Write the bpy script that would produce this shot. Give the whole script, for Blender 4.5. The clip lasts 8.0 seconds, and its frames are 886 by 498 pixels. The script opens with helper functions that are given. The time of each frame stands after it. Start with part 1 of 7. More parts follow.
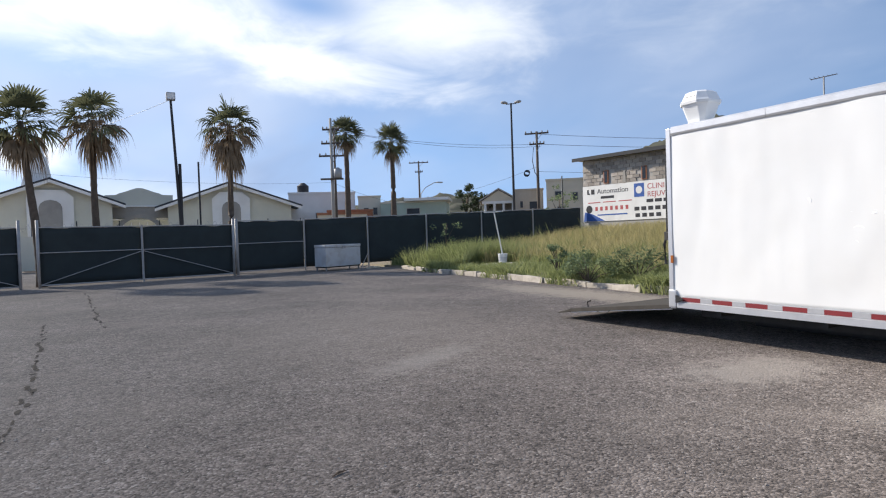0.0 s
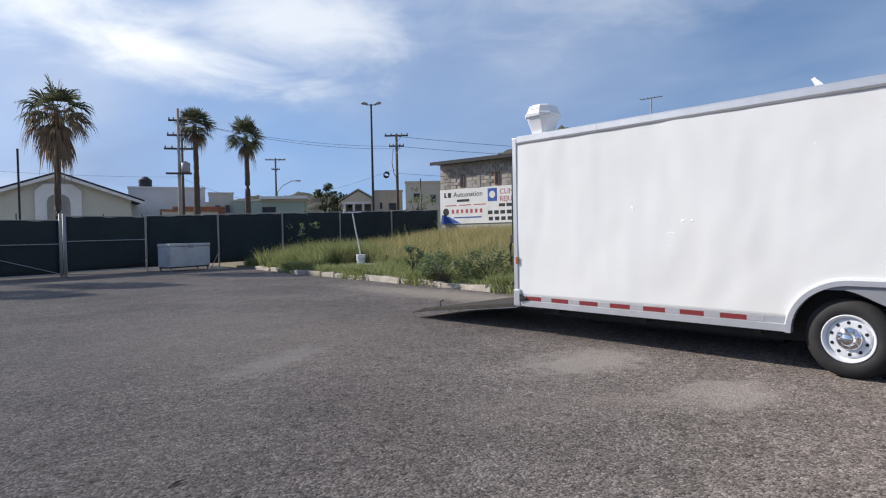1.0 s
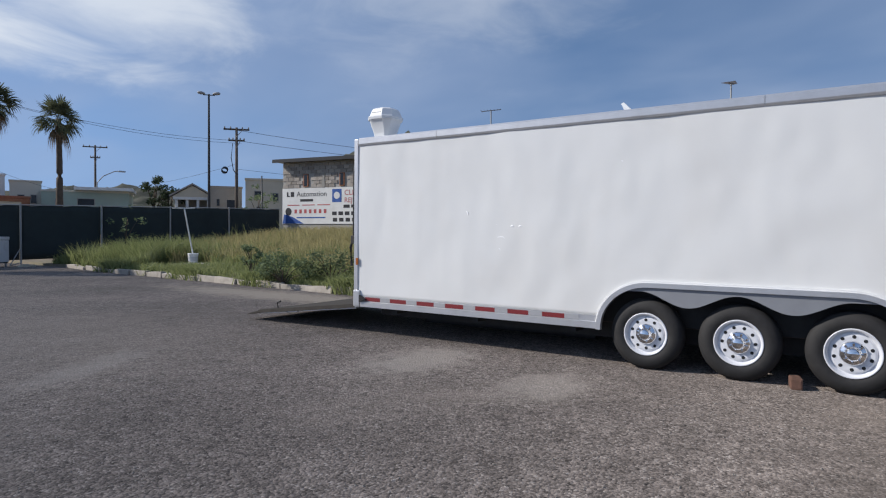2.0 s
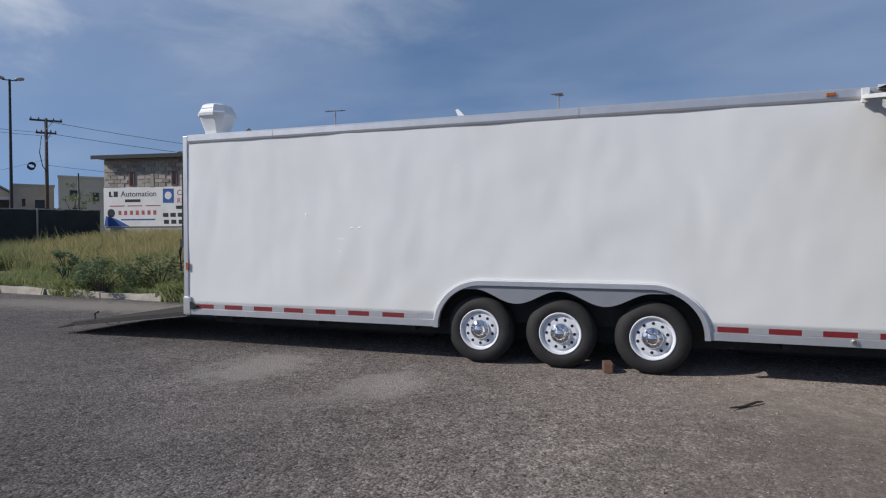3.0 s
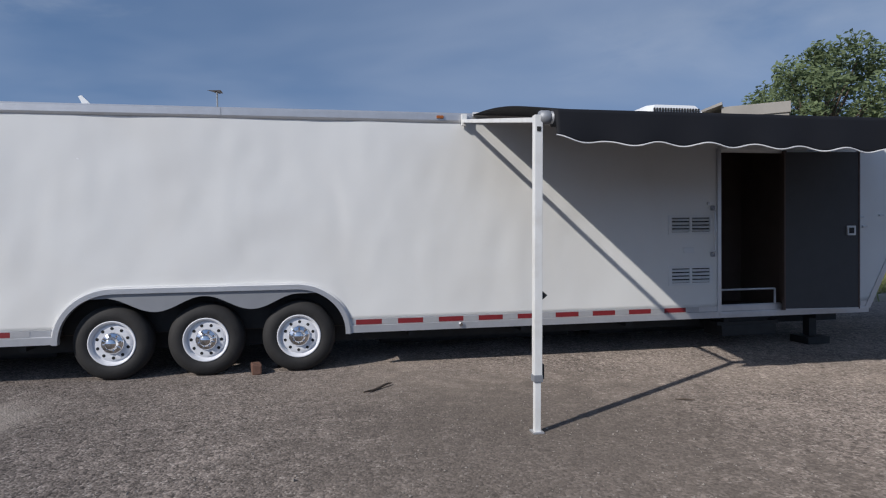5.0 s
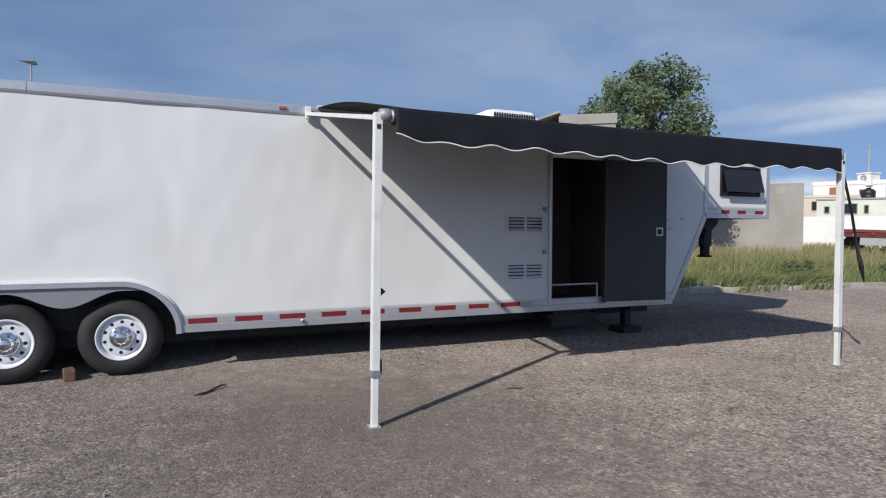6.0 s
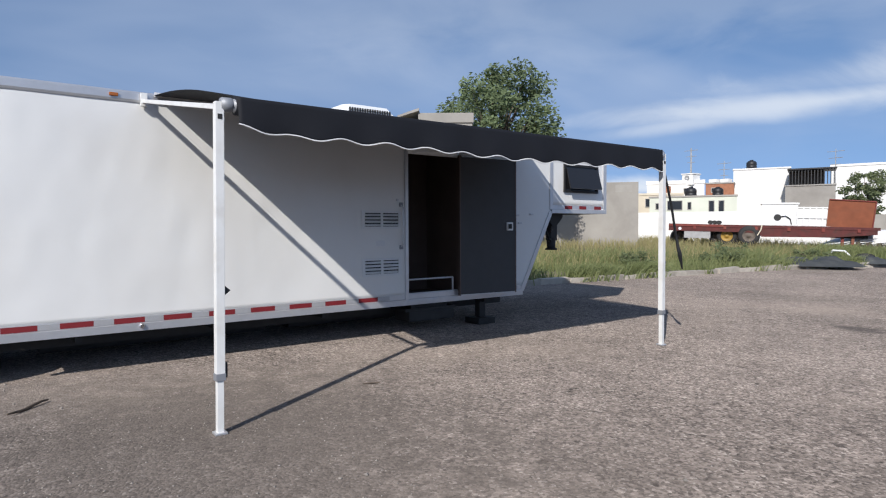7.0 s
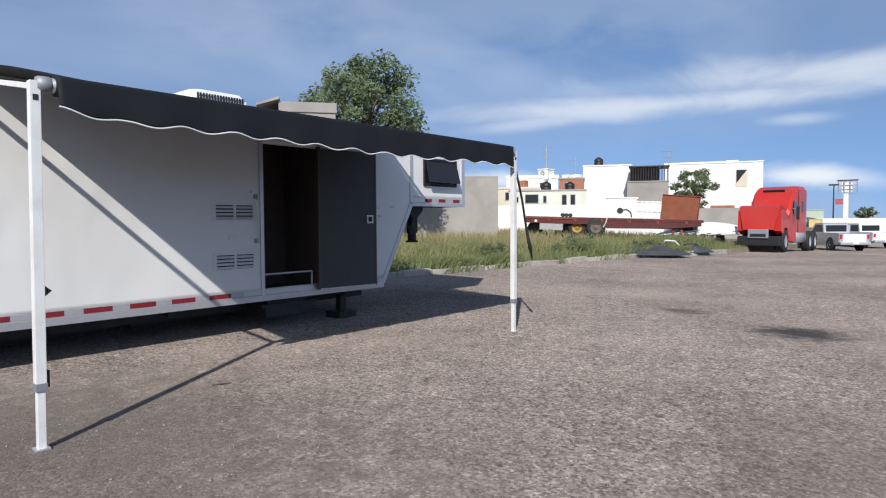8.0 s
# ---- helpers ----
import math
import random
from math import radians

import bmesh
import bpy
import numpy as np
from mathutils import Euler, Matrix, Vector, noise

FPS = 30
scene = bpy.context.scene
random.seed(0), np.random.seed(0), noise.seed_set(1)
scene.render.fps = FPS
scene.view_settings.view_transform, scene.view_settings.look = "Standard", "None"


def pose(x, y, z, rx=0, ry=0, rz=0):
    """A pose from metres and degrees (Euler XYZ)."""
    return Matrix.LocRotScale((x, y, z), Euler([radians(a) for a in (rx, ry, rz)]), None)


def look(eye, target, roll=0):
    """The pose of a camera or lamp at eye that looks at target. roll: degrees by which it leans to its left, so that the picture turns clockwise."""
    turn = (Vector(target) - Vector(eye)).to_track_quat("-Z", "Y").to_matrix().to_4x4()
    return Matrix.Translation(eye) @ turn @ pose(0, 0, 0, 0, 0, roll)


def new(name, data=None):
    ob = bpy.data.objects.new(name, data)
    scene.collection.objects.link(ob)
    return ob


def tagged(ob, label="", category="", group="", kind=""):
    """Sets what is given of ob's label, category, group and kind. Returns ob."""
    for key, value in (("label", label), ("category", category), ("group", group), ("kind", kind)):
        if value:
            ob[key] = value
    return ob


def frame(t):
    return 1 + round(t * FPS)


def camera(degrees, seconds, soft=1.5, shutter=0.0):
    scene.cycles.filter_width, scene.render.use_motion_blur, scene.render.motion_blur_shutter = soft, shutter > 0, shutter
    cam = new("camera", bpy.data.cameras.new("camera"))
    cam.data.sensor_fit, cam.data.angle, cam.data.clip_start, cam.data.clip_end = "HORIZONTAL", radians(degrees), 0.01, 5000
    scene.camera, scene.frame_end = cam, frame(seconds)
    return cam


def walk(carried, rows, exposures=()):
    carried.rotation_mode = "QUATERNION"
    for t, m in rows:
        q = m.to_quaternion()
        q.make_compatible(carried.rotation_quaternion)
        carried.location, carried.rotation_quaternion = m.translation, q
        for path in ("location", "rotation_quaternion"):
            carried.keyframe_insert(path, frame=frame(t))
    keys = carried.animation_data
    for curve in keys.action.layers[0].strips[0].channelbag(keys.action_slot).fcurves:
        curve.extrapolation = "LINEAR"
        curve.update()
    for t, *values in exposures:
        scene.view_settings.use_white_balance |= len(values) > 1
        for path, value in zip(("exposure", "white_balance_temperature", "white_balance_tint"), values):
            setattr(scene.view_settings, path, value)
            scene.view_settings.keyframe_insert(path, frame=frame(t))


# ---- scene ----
cam = camera(71.7, 8.0, soft=1.15)
PATH = [
    (0, (0.567, 0.365, 1.46), (1.532, 2.116, 1.418), -1.9),
    (0.5, (0.579, 0.338, 1.456), (1.715, 1.983, 1.413), -1.4),
    (1, (0.581, 0.262, 1.458), (1.916, 1.75, 1.407), -1.1),
    (1.5, (0.597, 0.224, 1.45), (2.109, 1.532, 1.395), -0.6),
    (1.7, (0.589, 0.213, 1.439), (2.161, 1.449, 1.387), 0.0),
    (2.8, (0.588, 0.079, 1.44), (2.443, 0.825, 1.4), -0.1),
    (3, (0.6, 0.073, 1.44), (2.484, 0.743, 1.4), -0.1),
    (3.5, (0.597, -0.001, 1.46), (2.561, 0.37, 1.419), -0.2),
    (4, (0.59, -0.057, 1.452), (2.587, 0.045, 1.417), 0.2),
    (4.5, (0.569, -0.101, 1.434), (2.565, -0.23, 1.402), 0.4),
    (4.7, (0.543, -0.131, 1.432), (2.531, -0.35, 1.398), -0.2),
    (5.8, (0.507, -0.236, 1.43), (2.359, -0.99, 1.377), -0.0),
    (6, (0.485, -0.263, 1.438), (2.307, -1.085, 1.382), 0.2),
    (6.5, (0.466, -0.311, 1.422), (2.181, -1.337, 1.367), 0.0),
    (7, (0.442, -0.352, 1.42), (2.041, -1.552, 1.354), -0.3),
    (7.5, (0.414, -0.392, 1.42), (1.879, -1.751, 1.342), -0.1),
    (8, (0.365, -0.422, 1.43), (1.67, -1.935, 1.336), -0.3),
]
walk(cam, [(t, look(eye, target, roll)) for t, eye, target, roll in PATH],
     exposures=[(0, 0.72, 6850, 10), (0.5, 0.64, 6850, 10), (1, 0.46, 6650, 10), (1.5, 0.29, 6500, 10), (3, -0.08, 6400, 10), (4.5, -0.15, 6400, 10), (6, 0.15, 6400, 10), (6.5, 0.25, 6400, 10), (8, 0.32, 6400, 10)])

# ---- world, sun ----
SUN = Vector((1.84, -2.91, -2.29)).normalized()
world = bpy.data.worlds.new("sky")
scene.world = world
world.use_nodes = True
wt = world.node_tree
wt.nodes.clear()


def wnode(kind, **values):
    n = wt.nodes.new(kind)
    for key, value in values.items():
        n.inputs[int(key[1:])].default_value = value
    return n


def wlink(a, i, b, j):
    wt.links.new(a.outputs[i], b.inputs[j])


sky = wt.nodes.new("ShaderNodeTexSky")
sky.sky_type, sky.sun_disc = "NISHITA", False
sky.sun_elevation, sky.sun_rotation = radians(33.6), radians(-32.3)
sky.air_density, sky.dust_density, sky.ozone_density = 1.0, 0.3, 3.0
tc = wt.nodes.new("ShaderNodeTexCoord")
sep = wt.nodes.new("ShaderNodeSeparateXYZ")
wlink(tc, 0, sep, 0)
up = wt.nodes.new("ShaderNodeVectorMath"); up.operation = "ADD"; up.inputs[1].default_value = (0, 0, 0.28)
wlink(tc, 0, up, 0)
upn = wt.nodes.new("ShaderNodeVectorMath"); upn.operation = "NORMALIZE"
wlink(up, 0, upn, 0)
wlink(upn, 0, sky, 0)
lift = wt.nodes.new("ShaderNodeMath"); lift.operation = "MAXIMUM"; lift.inputs[1].default_value = 0.0
wlink(sep, 2, lift, 0)
lift2 = wt.nodes.new("ShaderNodeMath"); lift2.operation = "ADD"; lift2.inputs[1].default_value = 0.22
wlink(lift, 0, lift2, 0)
flat = wt.nodes.new("ShaderNodeVectorMath"); flat.operation = "DIVIDE"
comb = wt.nodes.new("ShaderNodeCombineXYZ")
for i in range(3):
    wlink(lift2, 0, comb, i)
wlink(tc, 0, flat, 0)
wlink(comb, 0, flat, 1)
place = wt.nodes.new("ShaderNodeMapping")
place.inputs[1].default_value = (3.1, 0.7, 0.0)
place.inputs[2].default_value = (0, 0, radians(-35))
place.inputs[3].default_value = (0.75, 0.45, 0.3)
wlink(flat, 0, place, 0)
cloud = wt.nodes.new("ShaderNodeTexNoise")
cloud.inputs["Scale"].default_value = 1.5
cloud.inputs["Detail"].default_value = 4
cloud.inputs["Roughness"].default_value = 0.5
cloud.inputs["Distortion"].default_value = 0.35
wlink(place, 0, cloud, 0)
ramp = wt.nodes.new("ShaderNodeValToRGB")
ramp.color_ramp.elements[0].position, ramp.color_ramp.elements[1].position = 0.30, 0.78
thicker = wt.nodes.new("ShaderNodeVectorMath"); thicker.operation = "DOT_PRODUCT"
thicker.inputs[1].default_value = -SUN * 0.06
wlink(tc, 0, thicker, 0)
cover = wt.nodes.new("ShaderNodeMath"); cover.operation = "ADD"
wlink(cloud, 0, cover, 0)
wlink(thicker, "Value", cover, 1)
wlink(cover, 0, ramp, 0)
soft_cloud = wt.nodes.new("ShaderNodeTexNoise")
soft_cloud.inputs["Scale"].default_value = 0.9
soft_cloud.inputs["Detail"].default_value = 4
wlink(place, 0, soft_cloud, 0)
tone = wt.nodes.new("ShaderNodeValToRGB")
tone.color_ramp.elements[0].position, tone.color_ramp.elements[1].position = 0.38, 0.74
tone.color_ramp.elements[0].color = (0.27, 0.37, 0.58, 1)
tone.color_ramp.elements[1].color = (0.62, 0.71, 0.88, 1)
wlink(soft_cloud, 0, tone, 0)
bg_sky = wt.nodes.new("ShaderNodeBackground"); bg_sky.inputs[1].default_value = 0.125
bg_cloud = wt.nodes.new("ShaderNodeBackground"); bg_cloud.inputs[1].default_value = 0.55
wlink(sky, 0, bg_sky, 0)
wlink(tone, 0, bg_cloud, 0)
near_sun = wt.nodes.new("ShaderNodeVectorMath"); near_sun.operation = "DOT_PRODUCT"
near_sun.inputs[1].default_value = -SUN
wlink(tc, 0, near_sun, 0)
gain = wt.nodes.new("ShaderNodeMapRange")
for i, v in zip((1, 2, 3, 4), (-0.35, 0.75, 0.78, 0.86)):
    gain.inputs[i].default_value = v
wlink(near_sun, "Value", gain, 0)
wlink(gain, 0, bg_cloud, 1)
mixsky = wt.nodes.new("ShaderNodeMixShader")
wlink(ramp, 0, mixsky, 0)
wlink(bg_sky, 0, mixsky, 1)
wlink(bg_cloud, 0, mixsky, 2)


# white cloud banks: each an uneven oval at a bearing and height over the horizon
def wmath(op, a, b=None, c=None):
    n = wt.nodes.new("ShaderNodeMath"); n.operation = op
    for i, v in enumerate((a, b, c)):
        if v is None:
            continue
        if isinstance(v, (int, float)):
            n.inputs[i].default_value = v
        else:
            wt.links.new(v, n.inputs[i])
    return n.outputs[0]


SEAM = 1.4
ahead = wmath("ADD", wmath("MULTIPLY", sep.outputs[0], math.sin(SEAM)), wmath("MULTIPLY", sep.outputs[1], math.cos(SEAM)))
aside = wmath("SUBTRACT", wmath("MULTIPLY", sep.outputs[0], math.cos(SEAM)), wmath("MULTIPLY", sep.outputs[1], math.sin(SEAM)))
bearing = wmath("ADD", wmath("ARCTAN2", aside, ahead), SEAM)
sky_at = wt.nodes.new("ShaderNodeCombineXYZ")
wt.links.new(wmath("MULTIPLY", bearing, 5.0), sky_at.inputs[0])
wt.links.new(wmath("MULTIPLY", sep.outputs[2], 13.0), sky_at.inputs[1])
ragged = wt.nodes.new("ShaderNodeTexNoise")
ragged.inputs["Scale"].default_value, ragged.inputs["Detail"].default_value, ragged.inputs["Roughness"].default_value = 1.1, 8, 0.58
ragged.inputs["Distortion"].default_value = 0.5
wlink(sky_at, 0, ragged, 0)


def bank(az, el, half_az, half_el, tilt, most, rough=1.0, core=0.0):
    p = wmath("SUBTRACT", bearing, az)
    q = wmath("SUBTRACT", wmath("SUBTRACT", sep.outputs[2], el), wmath("MULTIPLY", p, tilt))
    far = wmath("SQRT", wmath("ADD", wmath("POWER", wmath("ABSOLUTE", wmath("DIVIDE", p, half_az)), 2.0), wmath("POWER", wmath("ABSOLUTE", wmath("DIVIDE", q, half_el)), 2.0)))
    far = wmath("ADD", far, wmath("MULTIPLY", wmath("SUBTRACT", ragged.outputs[0], 0.5), -2.0 * rough))
    r = wt.nodes.new("ShaderNodeMapRange"); r.interpolation_type = "SMOOTHSTEP"
    for i, v in zip((1, 2, 3, 4), (core, 1.3, most, 0.0)):
        r.inputs[i].default_value = v
    wt.links.new(far, r.inputs[0])
    return r.outputs[0]


white = None
for b in ((0.02, 0.335, 0.38, 0.080, -0.05, 0.85), (0.33, 0.262, 0.26, 0.038, -0.16, 0.9), (0.50, 0.32, 0.18, 0.090, 0.0, 0.65),
          (-0.10, 0.125, 0.07, 0.030, 0.0, 0.9), (0.04, 0.075, 0.15, 0.028, 0.0, 0.25), (0.95, 0.42, 0.30, 0.16, 0.0, 0.3),
          (2.78, 0.172, 0.36, 0.020, 0.02, 0.6), (3.02, 0.195, 0.34, 0.030, -0.02, 0.6), (2.60, 0.156, 0.16, 0.012, 0.10, 0.4), (2.5, 0.33, 0.5, 0.09, 0.08, 0.15),
          (2.97, 0.060, 0.085, 0.018, -0.10, 0.9), (2.50, 0.062, 0.10, 0.018, 0.0, 0.85), (2.95, 0.138, 0.05, 0.009, 0.0, 0.35)):
    mask = bank(*b)
    white = mask if white is None else wmath("MAXIMUM", white, mask)
opening = bank(0.30, 0.350, 0.09, 0.028, -0.1, 0.95, 0.5)
clear = bank(2.88, 0.095, 0.60, 0.075, 0.0, 1.0, 0.5)
bg_white = wt.nodes.new("ShaderNodeBackground")
bg_white.inputs[0].default_value = (0.92, 0.96, 1.0, 1)
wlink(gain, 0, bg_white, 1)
thin = wt.nodes.new("ShaderNodeMixShader")
wt.links.new(wmath("MAXIMUM", opening, clear), thin.inputs[0])
wlink(mixsky, 0, thin, 1)
wlink(bg_sky, 0, thin, 2)
banks = wt.nodes.new("ShaderNodeMixShader")
wt.links.new(wmath("MULTIPLY", white, wmath("SUBTRACT", 1.0, opening)), banks.inputs[0])
wlink(thin, 0, banks, 1)
wlink(bg_white, 0, banks, 2)
wout = wt.nodes.new("ShaderNodeOutputWorld")
wlink(banks, 0, wout, 0)

lamp = bpy.data.lights.new("sun", "SUN")
lamp.energy, lamp.angle, lamp.color = 3.7, radians(0.6), (1.0, 0.95, 0.89)
sun = new("sun", lamp)
sun.matrix_world = look((-40, 60, 50), Vector((-40, 60, 50)) + SUN)

# ---- materials ----
def material(name, base, rough=0.6, metal=0.0, vary=0.12, scale=3.0, bump=0.0, bump_scale=60.0, per_object=0.0, stain=None, stain_scale=0.7, stain_amount=0.0, spec=0.5):
    """A painted, mineral or metal surface: base colour with fine grain, broad blotches, bump, and a stain colour."""
    m = bpy.data.materials.new(name)
    m.use_nodes = True
    nt = m.node_tree
    b = nt.nodes["Principled BSDF"]
    b.inputs["Roughness"].default_value, b.inputs["Metallic"].default_value = rough, metal
    b.inputs["Specular IOR Level"].default_value = spec
    tcx = nt.nodes.new("ShaderNodeTexCoord")
    geo = nt.nodes.new("ShaderNodeNewGeometry")
    n1 = nt.nodes.new("ShaderNodeTexNoise")
    n1.inputs["Scale"].default_value, n1.inputs["Detail"].default_value = scale, 8
    n1.inputs["Roughness"].default_value = 0.65
    nt.links.new(geo.outputs["Position"], n1.inputs[0])
    r1 = nt.nodes.new("ShaderNodeMapRange")
    r1.inputs[1].default_value, r1.inputs[2].default_value = 0.25, 0.75
    r1.inputs[3].default_value, r1.inputs[4].default_value = 1 - vary, 1 + vary
    nt.links.new(n1.outputs[0], r1.inputs[0])
    mul = nt.nodes.new("ShaderNodeVectorMath"); mul.operation = "SCALE"
    mul.inputs[0].default_value = base
    value = r1.outputs[0]
    if per_object:
        info = nt.nodes.new("ShaderNodeObjectInfo")
        r2 = nt.nodes.new("ShaderNodeMapRange")
        r2.inputs[3].default_value, r2.inputs[4].default_value = 1 - per_object, 1 + per_object
        nt.links.new(info.outputs["Random"], r2.inputs[0])
        mm = nt.nodes.new("ShaderNodeMath"); mm.operation = "MULTIPLY"
        nt.links.new(value, mm.inputs[0]); nt.links.new(r2.outputs[0], mm.inputs[1])
        value = mm.outputs[0]
    nt.links.new(value, mul.inputs["Scale"])
    colour = mul.outputs[0]
    if stain:
        n3 = nt.nodes.new("ShaderNodeTexNoise")
        n3.inputs["Scale"].default_value, n3.inputs["Detail"].default_value = stain_scale, 6
        n3.inputs["Distortion"].default_value = 0.6
        nt.links.new(geo.outputs["Position"], n3.inputs[0])
        r3 = nt.nodes.new("ShaderNodeMapRange")
        r3.inputs[1].default_value, r3.inputs[2].default_value = 0.48, 0.72
        r3.inputs[3].default_value, r3.inputs[4].default_value = 0, stain_amount
        nt.links.new(n3.outputs[0], r3.inputs[0])
        mx = nt.nodes.new("ShaderNodeMix"); mx.data_type = "RGBA"
        nt.links.new(r3.outputs[0], mx.inputs[0])
        nt.links.new(colour, mx.inputs[6])
        mx.inputs[7].default_value = (*stain, 1)
        colour = mx.outputs[2]
    nt.links.new(colour, b.inputs["Base Color"])
    if bump:
        n2 = nt.nodes.new("ShaderNodeTexNoise")
        n2.inputs["Scale"].default_value, n2.inputs["Detail"].default_value = bump_scale, 4
        nt.links.new(geo.outputs["Position"], n2.inputs[0])
        bp = nt.nodes.new("ShaderNodeBump")
        bp.inputs["Strength"].default_value, bp.inputs["Distance"].default_value = bump, 0.01
        nt.links.new(n2.outputs[0], bp.inputs["Height"])
        nt.links.new(bp.outputs[0], b.inputs["Normal"])
    return m


def gravel_asphalt():
    """Worn chip-sealed asphalt: pale and dark stones in a dusty grey-brown binder, broad darker and paler areas, dusty
    patches, two oil stains.
    """
    m = bpy.data.materials.new("chip_seal_asphalt")
    m.use_nodes = True
    nt = m.node_tree
    b = nt.nodes["Principled BSDF"]
    b.inputs["Roughness"].default_value = 0.9
    b.inputs["Diffuse Roughness"].default_value = 1.0
    b.inputs["Specular IOR Level"].default_value = 0.2
    geo = nt.nodes.new("ShaderNodeNewGeometry")
    pos = geo.outputs["Position"]

    def noise_at(scale, detail, lo, hi, a, c, rough=0.6):
        n = nt.nodes.new("ShaderNodeTexNoise")
        n.inputs["Scale"].default_value, n.inputs["Detail"].default_value, n.inputs["Roughness"].default_value = scale, detail, rough
        nt.links.new(pos, n.inputs[0])
        r = nt.nodes.new("ShaderNodeMapRange")
        for i, v in zip((1, 2, 3, 4), (lo, hi, a, c)):
            r.inputs[i].default_value = v
        nt.links.new(n.outputs[0], r.inputs[0])
        return r.outputs[0]

    vor = nt.nodes.new("ShaderNodeTexVoronoi")
    vor.inputs["Scale"].default_value = 54
    nt.links.new(pos, vor.inputs[0])
    sepc = nt.nodes.new("ShaderNodeSeparateColor")
    nt.links.new(vor.outputs["Color"], sepc.inputs[0])
    stones = nt.nodes.new("ShaderNodeValToRGB")
    e = stones.color_ramp.elements
    e[0].position, e[0].color = 0.0, (0.105, 0.088, 0.077, 1)
    e[1].position, e[1].color = 1.0, (0.37, 0.325, 0.288, 1)
    e.new(0.55).color = (0.206, 0.172, 0.149, 1)
    e.new(0.9).color = (0.275, 0.232, 0.202, 1)
    nt.links.new(sepc.outputs[0], stones.inputs[0])

    def times(colour, value):
        s = nt.nodes.new("ShaderNodeVectorMath"); s.operation = "SCALE"
        nt.links.new(colour, s.inputs[0]); nt.links.new(value, s.inputs["Scale"])
        return s.outputs[0]

    def blend(fac, a, c):
        x = nt.nodes.new("ShaderNodeMix"); x.data_type = "RGBA"
        nt.links.new(fac, x.inputs[0]); nt.links.new(a, x.inputs[6])
        x.inputs[7].default_value = c
        return x.outputs[2]

    col = times(stones.outputs[0], noise_at(0.35, 5, 0.3, 0.7, 0.78, 1.22))
    col = times(col, noise_at(2.2, 6, 0.3, 0.7, 0.85, 1.15))
    col = times(col, noise_at(9.0, 6, 0.3, 0.7, 0.76, 1.24))
    # pits and gaps between the stones, their shade multiplied into the colour
    col = times(col, noise_at(26.0, 3, 0.34, 0.45, 0.50, 1.04))
    col = times(col, noise_at(11.0, 3, 0.33, 0.41, 0.50, 1.03, 0.6))
    col = blend(noise_at(0.22, 6, 0.52, 0.72, 0.0, 0.5), col, (0.33, 0.275, 0.23, 1))

    def patch(x, y, rx, ry, strength, colour, turn=0.0):
        nonlocal col
        off = nt.nodes.new("ShaderNodeMapping"); off.vector_type = "TEXTURE"
        off.inputs[1].default_value, off.inputs[2].default_value, off.inputs[3].default_value = (x, y, 0), (0, 0, radians(turn)), (rx, ry, 1)
        nt.links.new(pos, off.inputs[0])
        ln = nt.nodes.new("ShaderNodeVectorMath"); ln.operation = "LENGTH"
        nt.links.new(off.outputs[0], ln.inputs[0])
        ad = nt.nodes.new("ShaderNodeMath"); ad.operation = "ADD"
        nt.links.new(ln.outputs["Value"], ad.inputs[0]); nt.links.new(noise_at(4.0, 5, 0.2, 0.8, -0.55, 0.55, 0.7), ad.inputs[1])
        r = nt.nodes.new("ShaderNodeMapRange")
        for i, v in zip((1, 2, 3, 4), (0.45, 1.1, strength, 0.0)):
            r.inputs[i].default_value = v
        nt.links.new(ad.outputs[0], r.inputs[0])
        col = blend(r.outputs[0], col, colour)

    oil, dust = (0.035, 0.031, 0.030, 1), (0.40, 0.35, 0.30, 1)
    patch(1.93, -9.08, 0.60, 0.50, 0.95, oil)
    patch(3.72, -10.07, 0.42, 0.30, 0.6, oil)
    # broad areas toned darker or paler than the ground around them
    patch(4.6, -1.6, 2.6, 2.3, 0.68, (0.10, 0.084, 0.072, 1))
    patch(3.0, -3.4, 1.3, 0.9, 0.3, (0.10, 0.084, 0.072, 1))
    patch(0.9, -4.4, 1.0, 2.0, 0.42, (0.10, 0.084, 0.072, 1))
    patch(4.2, 9.5, 3.2, 4.0, 0.35, (0.34, 0.285, 0.235, 1))
    patch(6.3, 4.3, 1.0, 0.6, 0.7, dust)
    patch(6.0, 2.6, 0.7, 0.5, 0.55, dust)
    patch(3.9, 6.9, 1.2, 0.35, 0.5, dust, 30)
    patch(10.3, 11.5, 0.9, 4.5, 0.8, (0.44, 0.37, 0.29, 1))
    nt.links.new(col, b.inputs["Base Color"])
    n2 = nt.nodes.new("ShaderNodeTexNoise")
    n2.inputs["Scale"].default_value, n2.inputs["Detail"].default_value = 55, 5
    nt.links.new(pos, n2.inputs[0])
    bp = nt.nodes.new("ShaderNodeBump")
    bp.inputs["Strength"].default_value, bp.inputs["Distance"].default_value = 0.8, 0.010
    add = nt.nodes.new("ShaderNodeMath"); add.operation = "SUBTRACT"
    nt.links.new(n2.outputs[0], add.inputs[0]); nt.links.new(vor.outputs["Distance"], add.inputs[1])
    nt.links.new(add.outputs[0], bp.inputs["Height"])
    nt.links.new(bp.outputs[0], b.inputs["Normal"])
    return m


